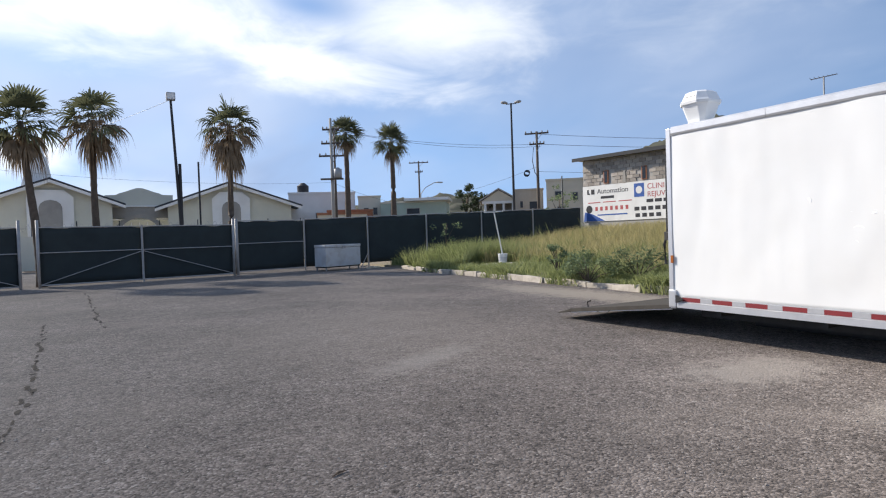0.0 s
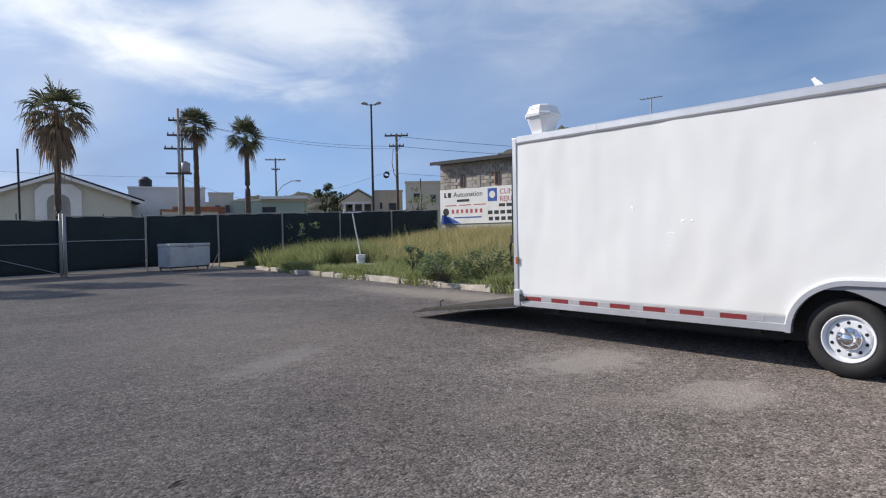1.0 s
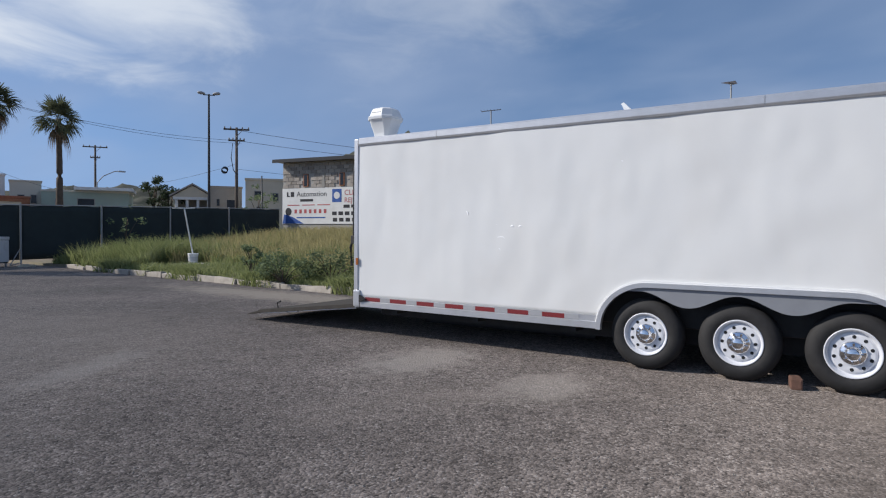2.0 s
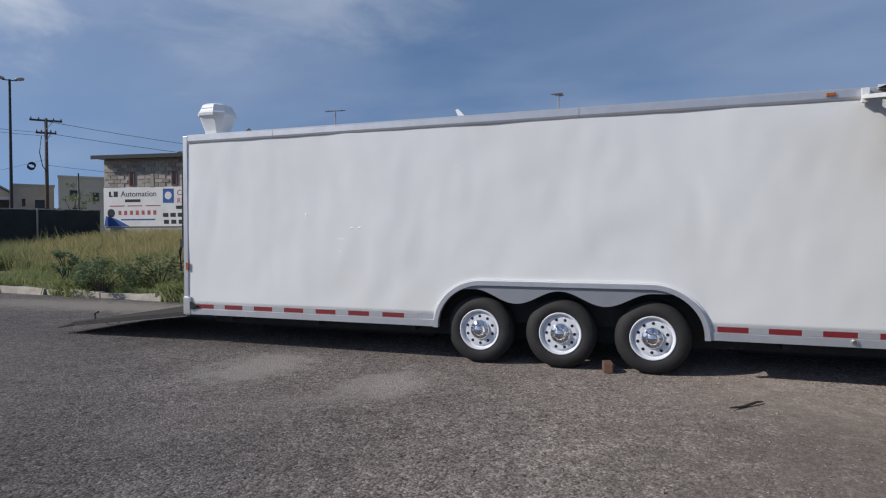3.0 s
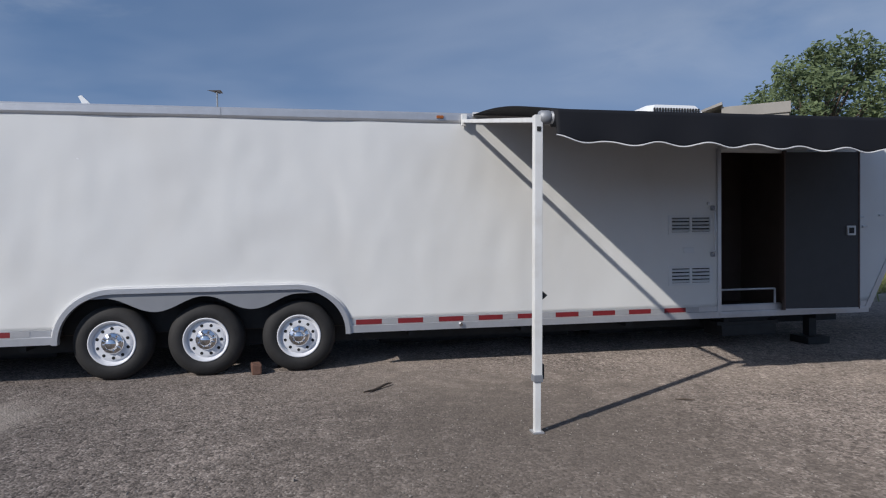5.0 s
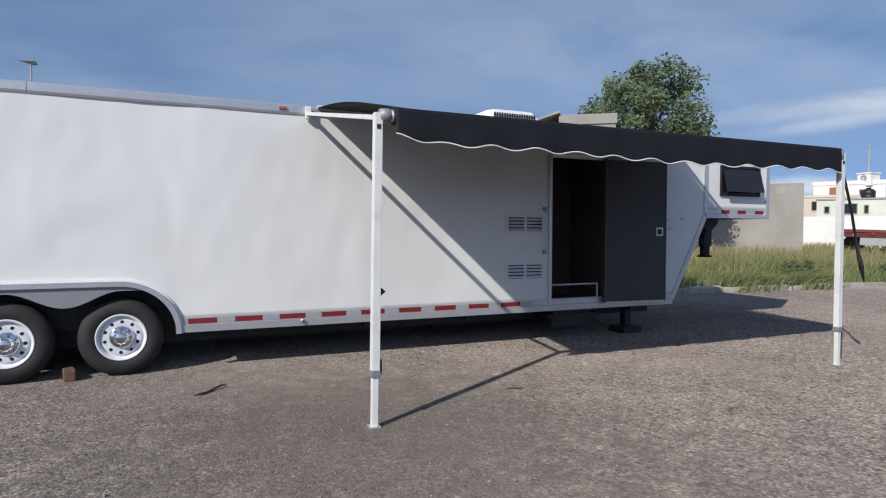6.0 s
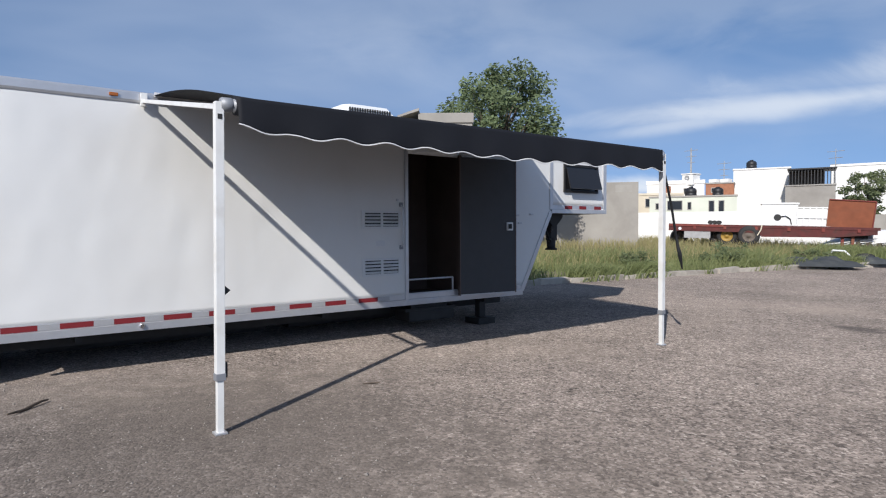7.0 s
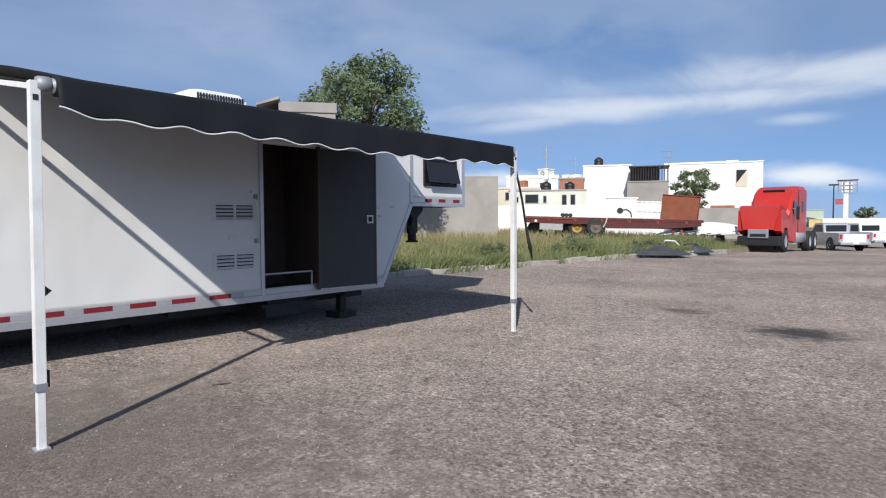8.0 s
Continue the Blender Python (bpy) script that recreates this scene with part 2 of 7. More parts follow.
def leafy(m, amount):
    """Lets part of the light through, as thin leaves do."""
    nt = m.node_tree
    b = nt.nodes["Principled BSDF"]
    tr = nt.nodes.new("ShaderNodeBsdfTranslucent")
    nt.links.new(b.inputs["Base Color"].links[0].from_socket, tr.inputs[0])
    mix = nt.nodes.new("ShaderNodeMixShader")
    mix.inputs[0].default_value = amount
    nt.links.new(b.outputs[0], mix.inputs[1])
    nt.links.new(tr.outputs[0], mix.inputs[2])
    nt.links.new(mix.outputs[0], nt.nodes["Material Output"].inputs[0])
    return m


ASPHALT = gravel_asphalt()
SOIL = material("dry_soil", (0.20, 0.16, 0.11), 0.95, vary=0.3, scale=1.5, bump=0.6, bump_scale=25, stain=(0.10, 0.12, 0.04), stain_amount=0.6)
KERB = material("weathered_kerb_concrete", (0.43, 0.385, 0.325), 0.9, vary=0.2, scale=4, bump=0.5, bump_scale=40, per_object=0.12, stain=(0.22, 0.19, 0.16), stain_scale=3, stain_amount=0.6)
CONCRETE = material("grey_concrete", (0.36, 0.34, 0.31), 0.9, vary=0.15, scale=1.5, bump=0.3, bump_scale=30, stain=(0.24, 0.22, 0.20), stain_amount=0.5)
PANEL = material("white_painted_aluminium", (0.80, 0.80, 0.78), 0.28, vary=0.02, scale=1.2, stain=(0.72, 0.70, 0.66), stain_scale=0.9, stain_amount=0.35)
ALU = material("mill_finish_aluminium", (0.63, 0.63, 0.64), 0.38, 0.65, vary=0.08, scale=6, bump=0.1, bump_scale=80)
SKIRT = material("dull_aluminium_skirt", (0.30, 0.31, 0.33), 0.55, 0.4, vary=0.06, scale=5)
RED_TAPE = material("red_reflective_tape", (0.20, 0.014, 0.018), 0.6, vary=0.15, scale=20)
SILVER_TAPE = material("silver_reflective_tape", (0.46, 0.46, 0.47), 0.4, 0.3, vary=0.08, scale=20)
DARK_STEEL = material("dark_chassis_steel", (0.030, 0.029, 0.028), 0.6, 0.2, vary=0.3, scale=8)
RUBBER = material("tyre_rubber", (0.022, 0.021, 0.021), 0.75, vary=0.3, scale=10, bump=0.2, bump_scale=120, stain=(0.04, 0.036, 0.032), stain_scale=5, stain_amount=0.3)
WHITE_WHEEL = material("white_enamel_wheel", (0.74, 0.75, 0.78), 0.35, vary=0.06, scale=9)
# whiter than the panel, for the glints on its creases
GLINT_WHITE = material("white_crease_glint", (0.95, 0.95, 0.95), 0.5, 0.0, vary=0.03, scale=5)
CHROME = material("chrome", (0.85, 0.85, 0.86), 0.08, 1.0, vary=0.02, scale=5)
BLACK = material("black_rubber", (0.012, 0.012, 0.013), 0.6, vary=0.2, scale=8)
GREY_DOOR = material("charcoal_door_skin", (0.055, 0.055, 0.058), 0.55, vary=0.08, scale=6)
FABRIC = material("charcoal_awning_vinyl", (0.010, 0.011, 0.015), 0.75, vary=0.12, scale=4, bump=0.15, bump_scale=200, spec=0.3)
WHITE_TRIM = material("white_trim", (0.80, 0.80, 0.79), 0.4, vary=0.03, scale=6)
WHITE_POST = material("white_powder_coat", (0.76, 0.76, 0.74), 0.4, vary=0.05, scale=5, stain=(0.55, 0.52, 0.47), stain_scale=6, stain_amount=0.4)
PLASTIC_WHITE = material("white_moulded_plastic", (0.76, 0.77, 0.77), 0.45, vary=0.05, scale=4)
AMBER = material("amber_lens", (0.36, 0.11, 0.025), 0.25, vary=0.1)
WOOD_INSIDE = material("brown_panelling", (0.095, 0.066, 0.052), 0.5, vary=0.2, scale=3)
TINTED = material("dark_tinted_acrylic", (0.015, 0.015, 0.017), 0.12, vary=0.05)
SCREEN = material("dark_green_windscreen_cloth", (0.021, 0.031, 0.033), 0.85, vary=0.25, scale=1.2, bump=0.3, bump_scale=90)
GALV = material("galvanised_tube", (0.36, 0.36, 0.36), 0.6, 0.25, vary=0.15, scale=5)
BRICK_BROWN = material("chock_brick", (0.16, 0.085, 0.06), 0.9, vary=0.25, scale=14, bump=0.5)
BARK = material("palm_bark", (0.105, 0.08, 0.06), 0.95, vary=0.35, scale=6, bump=0.9, bump_scale=18)

FROND = leafy(material("palm_frond_green", (0.135, 0.145, 0.082), 0.85, vary=0.4, scale=2, spec=0.12), 0.28)
FROND_DRY = leafy(material("dead_palm_frond", (0.26, 0.195, 0.13), 0.9, vary=0.35, scale=3, spec=0.1), 0.28)
LEAF = leafy(material("broad_leaf_green", (0.185, 0.235, 0.12), 0.7, vary=0.35, scale=1.5, spec=0.25), 0.35)
LEAF_DARK = leafy(material("dusty_weed_green", (0.19, 0.225, 0.115), 0.85, vary=0.3, scale=2.5, spec=0.15), 0.4)
STUCCO_WHITE = material("white_stucco", (0.78, 0.77, 0.74), 0.9, vary=0.05, scale=1.0, bump=0.3, bump_scale=20, stain=(0.62, 0.58, 0.52), stain_scale=0.5, stain_amount=0.4)
STUCCO_CREAM = material("cream_stucco", (0.62, 0.55, 0.43), 0.9, vary=0.08, scale=1.0, bump=0.3, bump_scale=20, stain=(0.45, 0.40, 0.33), stain_scale=0.5, stain_amount=0.4)
STUCCO_PALE = material("pale_ivory_stucco", (0.62, 0.60, 0.50), 0.9, vary=0.06, scale=0.8, bump=0.3, bump_scale=20)
STUCCO_GREY = material("grey_render", (0.33, 0.31, 0.28), 0.95, vary=0.12, scale=0.9, bump=0.4, bump_scale=20, stain=(0.22, 0.20, 0.18), stain_scale=0.6, stain_amount=0.6)
STUCCO_GREEN = material("pale_green_paint", (0.40, 0.48, 0.40), 0.85, vary=0.08, scale=0.8, stain=(0.42, 0.42, 0.36), stain_amount=0.4)
STUCCO_MINT = material("faded_mint_stucco", (0.64, 0.66, 0.56), 0.9, vary=0.08, scale=0.8, bump=0.3, bump_scale=20, stain=(0.5, 0.5, 0.43), stain_amount=0.4)
LEAF_DEEP = leafy(material("deep_shade_leaf", (0.065, 0.085, 0.045), 0.8, vary=0.3, scale=2.0, spec=0.15), 0.3)
BRONZE = material("dark_bronze_trim", (0.12, 0.085, 0.07), 0.5, 0.2, vary=0.15, scale=5)
STUCCO_YELLOW = material("yellow_paint", (0.62, 0.50, 0.22), 0.85, vary=0.08, scale=0.8)
BLOCK = material("grey_concrete_block", (0.36, 0.32, 0.28), 0.95, vary=0.18, scale=4, bump=0.6, bump_scale=40, per_object=0.28)
MORTAR = material("mortar", (0.40, 0.38, 0.35), 0.95, vary=0.1, scale=6)
BRICK_RED = material("red_brick_wall", (0.34, 0.15, 0.085), 0.95, vary=0.25, scale=5, bump=0.5)
ROOF_DARK = material("dark_roof_edge", (0.035, 0.035, 0.04), 0.7, vary=0.2)
ROOF_TIN = material("weathered_tin_roof", (0.40, 0.37, 0.34), 0.6, 0.2, vary=0.2, scale=2, stain=(0.25, 0.15, 0.09), stain_amount=0.6)
WINDOW_DARK = material("dark_window_glass", (0.02, 0.022, 0.025), 0.15, vary=0.1)
POLE_CONC = material("concrete_pole", (0.36, 0.34, 0.31), 0.9, vary=0.12, scale=2)
POLE_WOOD = material("creosoted_pole", (0.10, 0.08, 0.065), 0.9, vary=0.25, scale=3)
POLE_BLACK = material("black_painted_pole", (0.018, 0.018, 0.02), 0.5, vary=0.2)
SIGN_WHITE = material("white_sign_paint", (0.78, 0.77, 0.74), 0.85, vary=0.06, scale=1.5, stain=(0.6, 0.57, 0.52), stain_scale=1.2, stain_amount=0.4)
SIGN_BLACK = material("black_sign_paint", (0.03, 0.03, 0.035), 0.8, vary=0.2)
SIGN_RED = material("red_sign_paint", (0.46, 0.10, 0.10), 0.8, vary=0.2)
SIGN_BLUE = material("blue_sign_paint", (0.04, 0.11, 0.36), 0.8, vary=0.2)
TRUCK_RED = material("red_truck_paint", (0.50, 0.025, 0.018), 0.35, vary=0.06, scale=1.5, stain=(0.42, 0.06, 0.04), stain_amount=0.4)
RUST_RED = material("rusty_red_steel", (0.19, 0.038, 0.030), 0.75, vary=0.25, scale=3, stain=(0.20, 0.09, 0.05), stain_scale=2, stain_amount=0.7)
RUST_PLATE = material("rust_brown_plate", (0.22, 0.070, 0.034), 0.9, vary=0.2, scale=2.5, stain=(0.18, 0.07, 0.04), stain_scale=1.5, stain_amount=0.6)
CAR_WHITE = material("white_car_paint", (0.78, 0.78, 0.77), 0.25, vary=0.03)
CAR_SILVER = material("silver_car_paint", (0.50, 0.51, 0.53), 0.3, 0.4, vary=0.04)
YELLOW = material("yellow_hub_paint", (0.34, 0.21, 0.04), 0.5, vary=0.15)
TARP = material("black_plastic_sheet", (0.055, 0.058, 0.058), 0.6, vary=0.25, scale=3)
TANK_BLACK = material("black_polythene", (0.016, 0.016, 0.018), 0.5, vary=0.2)
FREEZER = material("dull_white_enamel", (0.52, 0.54, 0.56), 0.45, vary=0.08, scale=2, stain=(0.36, 0.33, 0.30), stain_scale=2.5, stain_amount=0.5)
HILL = material("scrubby_hillside", (0.062, 0.062, 0.042), 0.95, vary=0.45, scale=0.12, stain=(0.035, 0.048, 0.022), stain_scale=0.25, stain_amount=0.9)
RED_LAMP = material("red_lens", (0.5, 0.02, 0.02), 0.25)


def grass_material(name, low, high):
    """Blades that differ one from the next, green to straw."""
    m = bpy.data.materials.new(name)
    m.use_nodes = True
    nt = m.node_tree
    b = nt.nodes["Principled BSDF"]
    b.inputs["Roughness"].default_value = 0.7
    geo = nt.nodes.new("ShaderNodeNewGeometry")
    r = nt.nodes.new("ShaderNodeValToRGB")
    r.color_ramp.elements[0].color, r.color_ramp.elements[1].color = (*low, 1), (*high, 1)
    n = nt.nodes.new("ShaderNodeTexNoise")
    n.inputs["Scale"].default_value, n.inputs["Detail"].default_value = 0.6, 4
    nt.links.new(geo.outputs["Position"], n.inputs[0])
    mx = nt.nodes.new("ShaderNodeMath"); mx.operation = "MULTIPLY_ADD"
    mx.inputs[1].default_value, mx.inputs[2].default_value = 0.5, -0.02
    nt.links.new(geo.outputs["Random Per Island"], mx.inputs[0])
    ad = nt.nodes.new("ShaderNodeMath"); ad.operation = "MULTIPLY_ADD"
    ad.inputs[1].default_value = 0.55
    nt.links.new(n.outputs[0], ad.inputs[0]); nt.links.new(mx.outputs[0], ad.inputs[2])
    nt.links.new(ad.outputs[0], r.inputs[0])
    nt.links.new(r.outputs[0], b.inputs["Base Color"])
    return m


GRASS = leafy(grass_material("green_grass", (0.13, 0.175, 0.055), (0.37, 0.385, 0.175)), 0.45)
GRASS_DRY = leafy(grass_material("seeding_straw_grass", (0.25, 0.24, 0.095), (0.53, 0.45, 0.235)), 0.45)
MAROON = material("dark_maroon_steel", (0.10, 0.022, 0.020), 0.8, vary=0.35, scale=3, stain=(0.05, 0.03, 0.025), stain_scale=2, stain_amount=0.7)
DIRTY_RIM = material("rusty_dusty_rim", (0.14, 0.115, 0.095), 0.85, vary=0.35, scale=9)
RAMP = material("worn_ramp_board", (0.075, 0.068, 0.06), 0.95, vary=0.2, scale=4, bump=0.3, bump_scale=60, spec=0.1)
TAR = material("tar_crack_filler", (0.03, 0.028, 0.026), 0.95, vary=0.3, scale=8, spec=0.1)

# ---- building helpers ----
def thing(name, at, label, category, group="", kind=""):
    """An empty at the base of a thing, to which its parts belong."""
    ob = new(name)
    ob.location = at
    ob.empty_display_size = 0.2
    return tagged(ob, label, category, group, kind)


def part(name, bm, mat, parent, label="", smooth=False):
    """One mesh object under a thing or part, from a bmesh in the parent's own coordinates."""
    me = bpy.data.meshes.new(name)
    bm.normal_update()
    bm.to_mesh(me)
    bm.free()
    me.materials.append(mat)
    if smooth:
        me.shade_smooth()
    ob = new(name, me)
    ob.parent = parent
    return tagged(ob, label)


def single(name, bm, mat, label, category, group="", kind="", at=(0, 0, 0), smooth=False):
    """A thing that is one mesh."""
    ob = part(name, bm, mat, None, smooth=smooth)
    ob.location = at
    return tagged(ob, label, category, group, kind)


def shared(name, me, parent, m):
    ob = new(name, me)
    ob.parent = parent
    ob.matrix_basis = m
    return ob


def box(lo, hi, bevel=0.0, bm=None, m=None):
    bm = bm or bmesh.new()
    got = bmesh.ops.create_cube(bm, size=1)["verts"]
    for v in got:
        v.co = Vector([(a + b) / 2 + c * (b - a) for a, b, c in zip(lo, hi, v.co)])
    if bevel:
        edges = list({e for v in got for e in v.link_edges})
        got = list({v for f in bmesh.ops.bevel(bm, geom=edges, offset=bevel, segments=2, affect="EDGES", profile=0.7)["faces"] for v in f.verts} | {v for v in got if v.is_valid})
    if m is not None:
        bmesh.ops.transform(bm, matrix=m, verts=[v for v in got if v.is_valid])
    return bm


def tube(a, b, r, r2=None, n=10, bm=None, caps=True):
    """A round bar from a to b."""
    bm = bm or bmesh.new()
    a, b = Vector(a), Vector(b)
    q = (b - a).to_track_quat("Z", "Y").to_matrix().to_4x4()
    bmesh.ops.create_cone(bm, cap_ends=caps, segments=n, radius1=r, radius2=r if r2 is None else r2, depth=(b - a).length,
                          matrix=Matrix.Translation((a + b) / 2) @ q)
    return bm


def path_tube(points, r, n=6, bm=None):
    """A round bar along a line of points; r is one radius or one for each point."""
    bm = bm or bmesh.new()
    pts = [Vector(p) for p in points]
    radii = r if isinstance(r, (list, tuple)) else [r] * len(pts)
    rings = []
    for i, p in enumerate(pts):
        d = (pts[min(i + 1, len(pts) - 1)] - pts[max(i - 1, 0)]).normalized()
        q = d.to_track_quat("Z", "Y")
        rings.append([bm.verts.new(p + q @ Vector((math.cos(6.28319 * k / n) * radii[i], math.sin(6.28319 * k / n) * radii[i], 0))) for k in range(n)])
    for u, v in zip(rings, rings[1:]):
        for k in range(n):
            bm.faces.new((u[k], u[(k + 1) % n], v[(k + 1) % n], v[k]))
    bm.faces.new(rings[0][::-1])
    bm.faces.new(rings[-1])
    return bm


def lathe(profile, axis="x", n=32, bm=None, m=None, caps=True):
    """A turned body from (along, radius) pairs."""
    bm = bm or bmesh.new()
    rings = []
    for along, r in profile:
        ring = []
        for k in range(n):
            a = 2 * math.pi * k / n
            c, s = math.cos(a) * r, math.sin(a) * r
            co = {"x": (along, c, s), "y": (c, along, s), "z": (c, s, along)}[axis]
            ring.append(bm.verts.new(m @ Vector(co) if m else co))
        rings.append(ring)
    for u, v in zip(rings, rings[1:]):
        for k in range(n):
            bm.faces.new((u[k], u[(k + 1) % n], v[(k + 1) % n], v[k]))
    if caps and profile[0][1] > 1e-4:
        bm.faces.new(rings[0][::-1])
    if caps and profile[-1][1] > 1e-4:
        bm.faces.new(rings[-1])
    bmesh.ops.remove_doubles(bm, verts=bm.verts[:], dist=1e-5)
    bmesh.ops.recalc_face_normals(bm, faces=bm.faces[:])
    return bm


def prism(outline, a, b, axis="x", bm=None):
    """An outline in two coordinates, drawn out from a to b along the third."""
    bm = bm or bmesh.new()

    def at(p, t):
        return {"x": (t, p[0], p[1]), "y": (p[0], t, p[1]), "z": (p[0], p[1], t)}[axis]

    u, v = [bm.verts.new(at(p, a)) for p in outline], [bm.verts.new(at(p, b)) for p in outline]
    n = len(u)
    made = [bm.faces.new(u), bm.faces.new(v[::-1])] + [bm.faces.new((u[i], v[i], v[(i + 1) % n], u[(i + 1) % n])) for i in range(n)]
    bmesh.ops.recalc_face_normals(bm, faces=made)
    return bm


def sheet(fn, nu, nv, bm=None):
    """A grid of faces; fn(u, v) gives each corner's place for u, v from 0 to 1."""
    bm = bm or bmesh.new()
    g = [[bm.verts.new(fn(i / nu, j / nv)) for j in range(nv + 1)] for i in range(nu + 1)]
    for i in range(nu):
        for j in range(nv):
            bm.faces.new((g[i][j], g[i + 1][j], g[i + 1][j + 1], g[i][j + 1]))
    return bm


def thick(ob, t, offset=-1.0):
    s = ob.modifiers.new("thickness", "SOLIDIFY")
    s.thickness, s.offset = t, offset
    return ob


def smoothstep(a, b, x):
    t = min(max((x - a) / (b - a), 0.0), 1.0)
    return t * t * (3 - 2 * t)

# ---- ground, lot, kerb ----
EDGE = ((-400, 8.2), (-30, 8.2), (-25.7, 8.5), (-22.5, 9.7), (-19.7, 10.4), (-16.8, 10.75), (-14.6, 11.0), (-11.2, 11.35), (0, 11.4), (10, 11.5), (13.9, 11.75), (20.5, 12.1), (23.5, 12.4), (26.2, 12.85), (400, 13.4))


def edge_x(y):
    """Where the kerb's face stands, along the length of the yard."""
    for (y0, x0), (y1, x1) in zip(EDGE, EDGE[1:]):
        if y <= y1:
            return x0 + (x1 - x0) * (y - y0) / (y1 - y0)
    return EDGE[-1][1]


def lot_z(x, y):
    """Height of the weedy lot behind the kerb."""
    rise = 0.42 + 0.75 * smoothstep(-14, 6, y)
    return 0.10 + rise * smoothstep(0, 13, x - edge_x(y)) + 0.03 * noise.noise((x * 0.5, y * 0.5, 0))


def yard_z(y):
    """The yard dips a little towards its far end."""
    return -0.42 * (1 - smoothstep(-47, -22, y))


GY = [-3000, -1000, -300, -100, -60] + [-50 + 1.5 * i for i in range(18)] + [0, 30, 100, 300, 1000, 3000]
bm = bmesh.new()
strips = [[bm.verts.new((x, y, yard_z(y))) for x in (-3000, -500, -60, 0, 60, 500, 3000)] for y in GY]
for r, s in zip(strips, strips[1:]):
    for i in range(6):
        bm.faces.new((r[i], r[i + 1], s[i + 1], s[i]))
ground = single("ground", bm, ASPHALT, "worn grey-brown chip-sealed asphalt yard", "ground", kind="structure")

YS = [-400, -200, -100, -60, -45] + [-36 + i for i in range(70)] + [40, 60, 100, 200, 400]
XS = [0, 0.02, 0.3, 0.7, 1.2, 2, 3, 4, 5, 6.5, 8, 10, 12, 14, 18, 25, 40, 70, 150, 400]
bm = bmesh.new()
rows = []
for y in YS:
    rows.append([bm.verts.new((edge_x(y) + 0.08 + d, y, lot_z(edge_x(y) + d, y) if i else -0.6)) for i, d in enumerate(XS)])
for r, s in zip(rows, rows[1:]):
    for i in range(len(XS) - 1):
        bm.faces.new((r[i], r[i + 1], s[i + 1], s[i]))
single("lot_ground", bm, SOIL, "dry earth of the weedy vacant lot", "ground", kind="structure", smooth=True)

# ---- cargo trailer ----
X0, WIDTH = 7.24, 2.55
TOP, BELLY = 2.735, 0.405
AXLES = (2.01, 1.10, 0.15)
trailer = thing("cargo_trailer", (X0, 0, 0), "long white gooseneck cargo trailer parked on three axles", "trailer")


def dent(y, z):
    """The slight waves in the thin side skin, over its studs."""
    bend = y + 0.55 * noise.noise((y * 0.7, z * 0.6, 11)) + 0.16 * z
    stud = noise.noise((bend * 2.3, 0.25 * z, 5))
    calm = (0.3 + 0.7 * smoothstep(-4.1, -3.2, y)) * (0.3 + 0.7 * smoothstep(0.0, 0.25, z))
    return 1.5 * calm * (0.0075 * noise.noise((bend * 1.0, z * 0.8, 3)) + 0.0042 * noise.noise((bend * 2.4, z * 1.6, 7)) + 0.0024 * noise.noise((y * 5.0, z * 2.6, 1))
                  + 0.0026 * stud)


def arch_z(y):
    """Lower edge of the side over the wheels."""
    if y >= 2.52 or y <= -0.38:
        return 0.54
    a = min(2.52 - y, y + 0.38)
    if a >= 0.55:
        return 0.93
    k = 1 - a / 0.55
    return max(0.54, 0.42 + 0.51 * math.sqrt(max(0.0, 1 - k * k)))


def skin(y0, y1, low, high, n, rows_n, x=0.0):
    return sheet(lambda u, v: (x + dent(y0 + (y1 - y0) * u, v * 2.2), y0 + (y1 - y0) * u,
                               low(y0 + (y1 - y0) * u) + (high - low(y0 + (y1 - y0) * u)) * v), n, rows_n)


def add_skin(name, y0, y1, low, high, n, rows_n):
    ob = part(name, skin(y0, y1, low, high, n, rows_n), PANEL, trailer, smooth=True)
    return thick(ob, 0.04, -1.0)


add_skin("side_panel", 6.10, -4.835, arch_z, TOP, 366, 44)
add_skin("side_panel", -4.835, -5.745, lambda y: 2.42, TOP, 16, 6)
add_skin("side_panel", -5.745, -7.615, lambda y: 0.54 if y > -6.985 else 0.54 + (-6.985 - y) * 1.84, TOP, 40, 30)
add_skin("nose_side_panel", -7.615, -8.935, lambda y: 1.78, TOP, 26, 14)
part("far_side_panel", box((WIDTH - 0.04, -8.935, 0.45), (WIDTH, 6.06, TOP)), PANEL, trailer)
part("nose_panel", box((0.03, -8.975, 1.68), (WIDTH - 0.03, -8.935, TOP + 0.02), 0.01), PANEL, trailer)
part("riser_panel", prism([(-6.975, 0.48), (-7.615, 1.68), (-7.575, 1.68), (-6.935, 0.48)], 0.04, WIDTH - 0.04), PANEL, trailer)
part("roof", prism([(0.0, TOP + 0.02), (WIDTH, TOP + 0.02), (WIDTH, TOP + 0.05), (WIDTH / 2, TOP + 0.09), (0.0, TOP + 0.05)], -8.965, 6.1, "y"), PANEL, trailer)
part("floor_deck", box((0.03, -6.945, 0.44), (WIDTH - 0.03, -0.42, 0.50)), WOOD_INSIDE, trailer)
part("floor_deck", box((0.34, -0.42, 0.44), (WIDTH - 0.34, 2.56, 0.50)), WOOD_INSIDE, trailer)
part("floor_deck", box((0.03, 2.56, 0.44), (WIDTH - 0.03, 6.06, 0.50)), WOOD_INSIDE, trailer)
part("nose_floor", box((0.03, -8.935, 1.66), (WIDTH - 0.03, -7.595, 1.72)), DARK_STEEL, trailer)
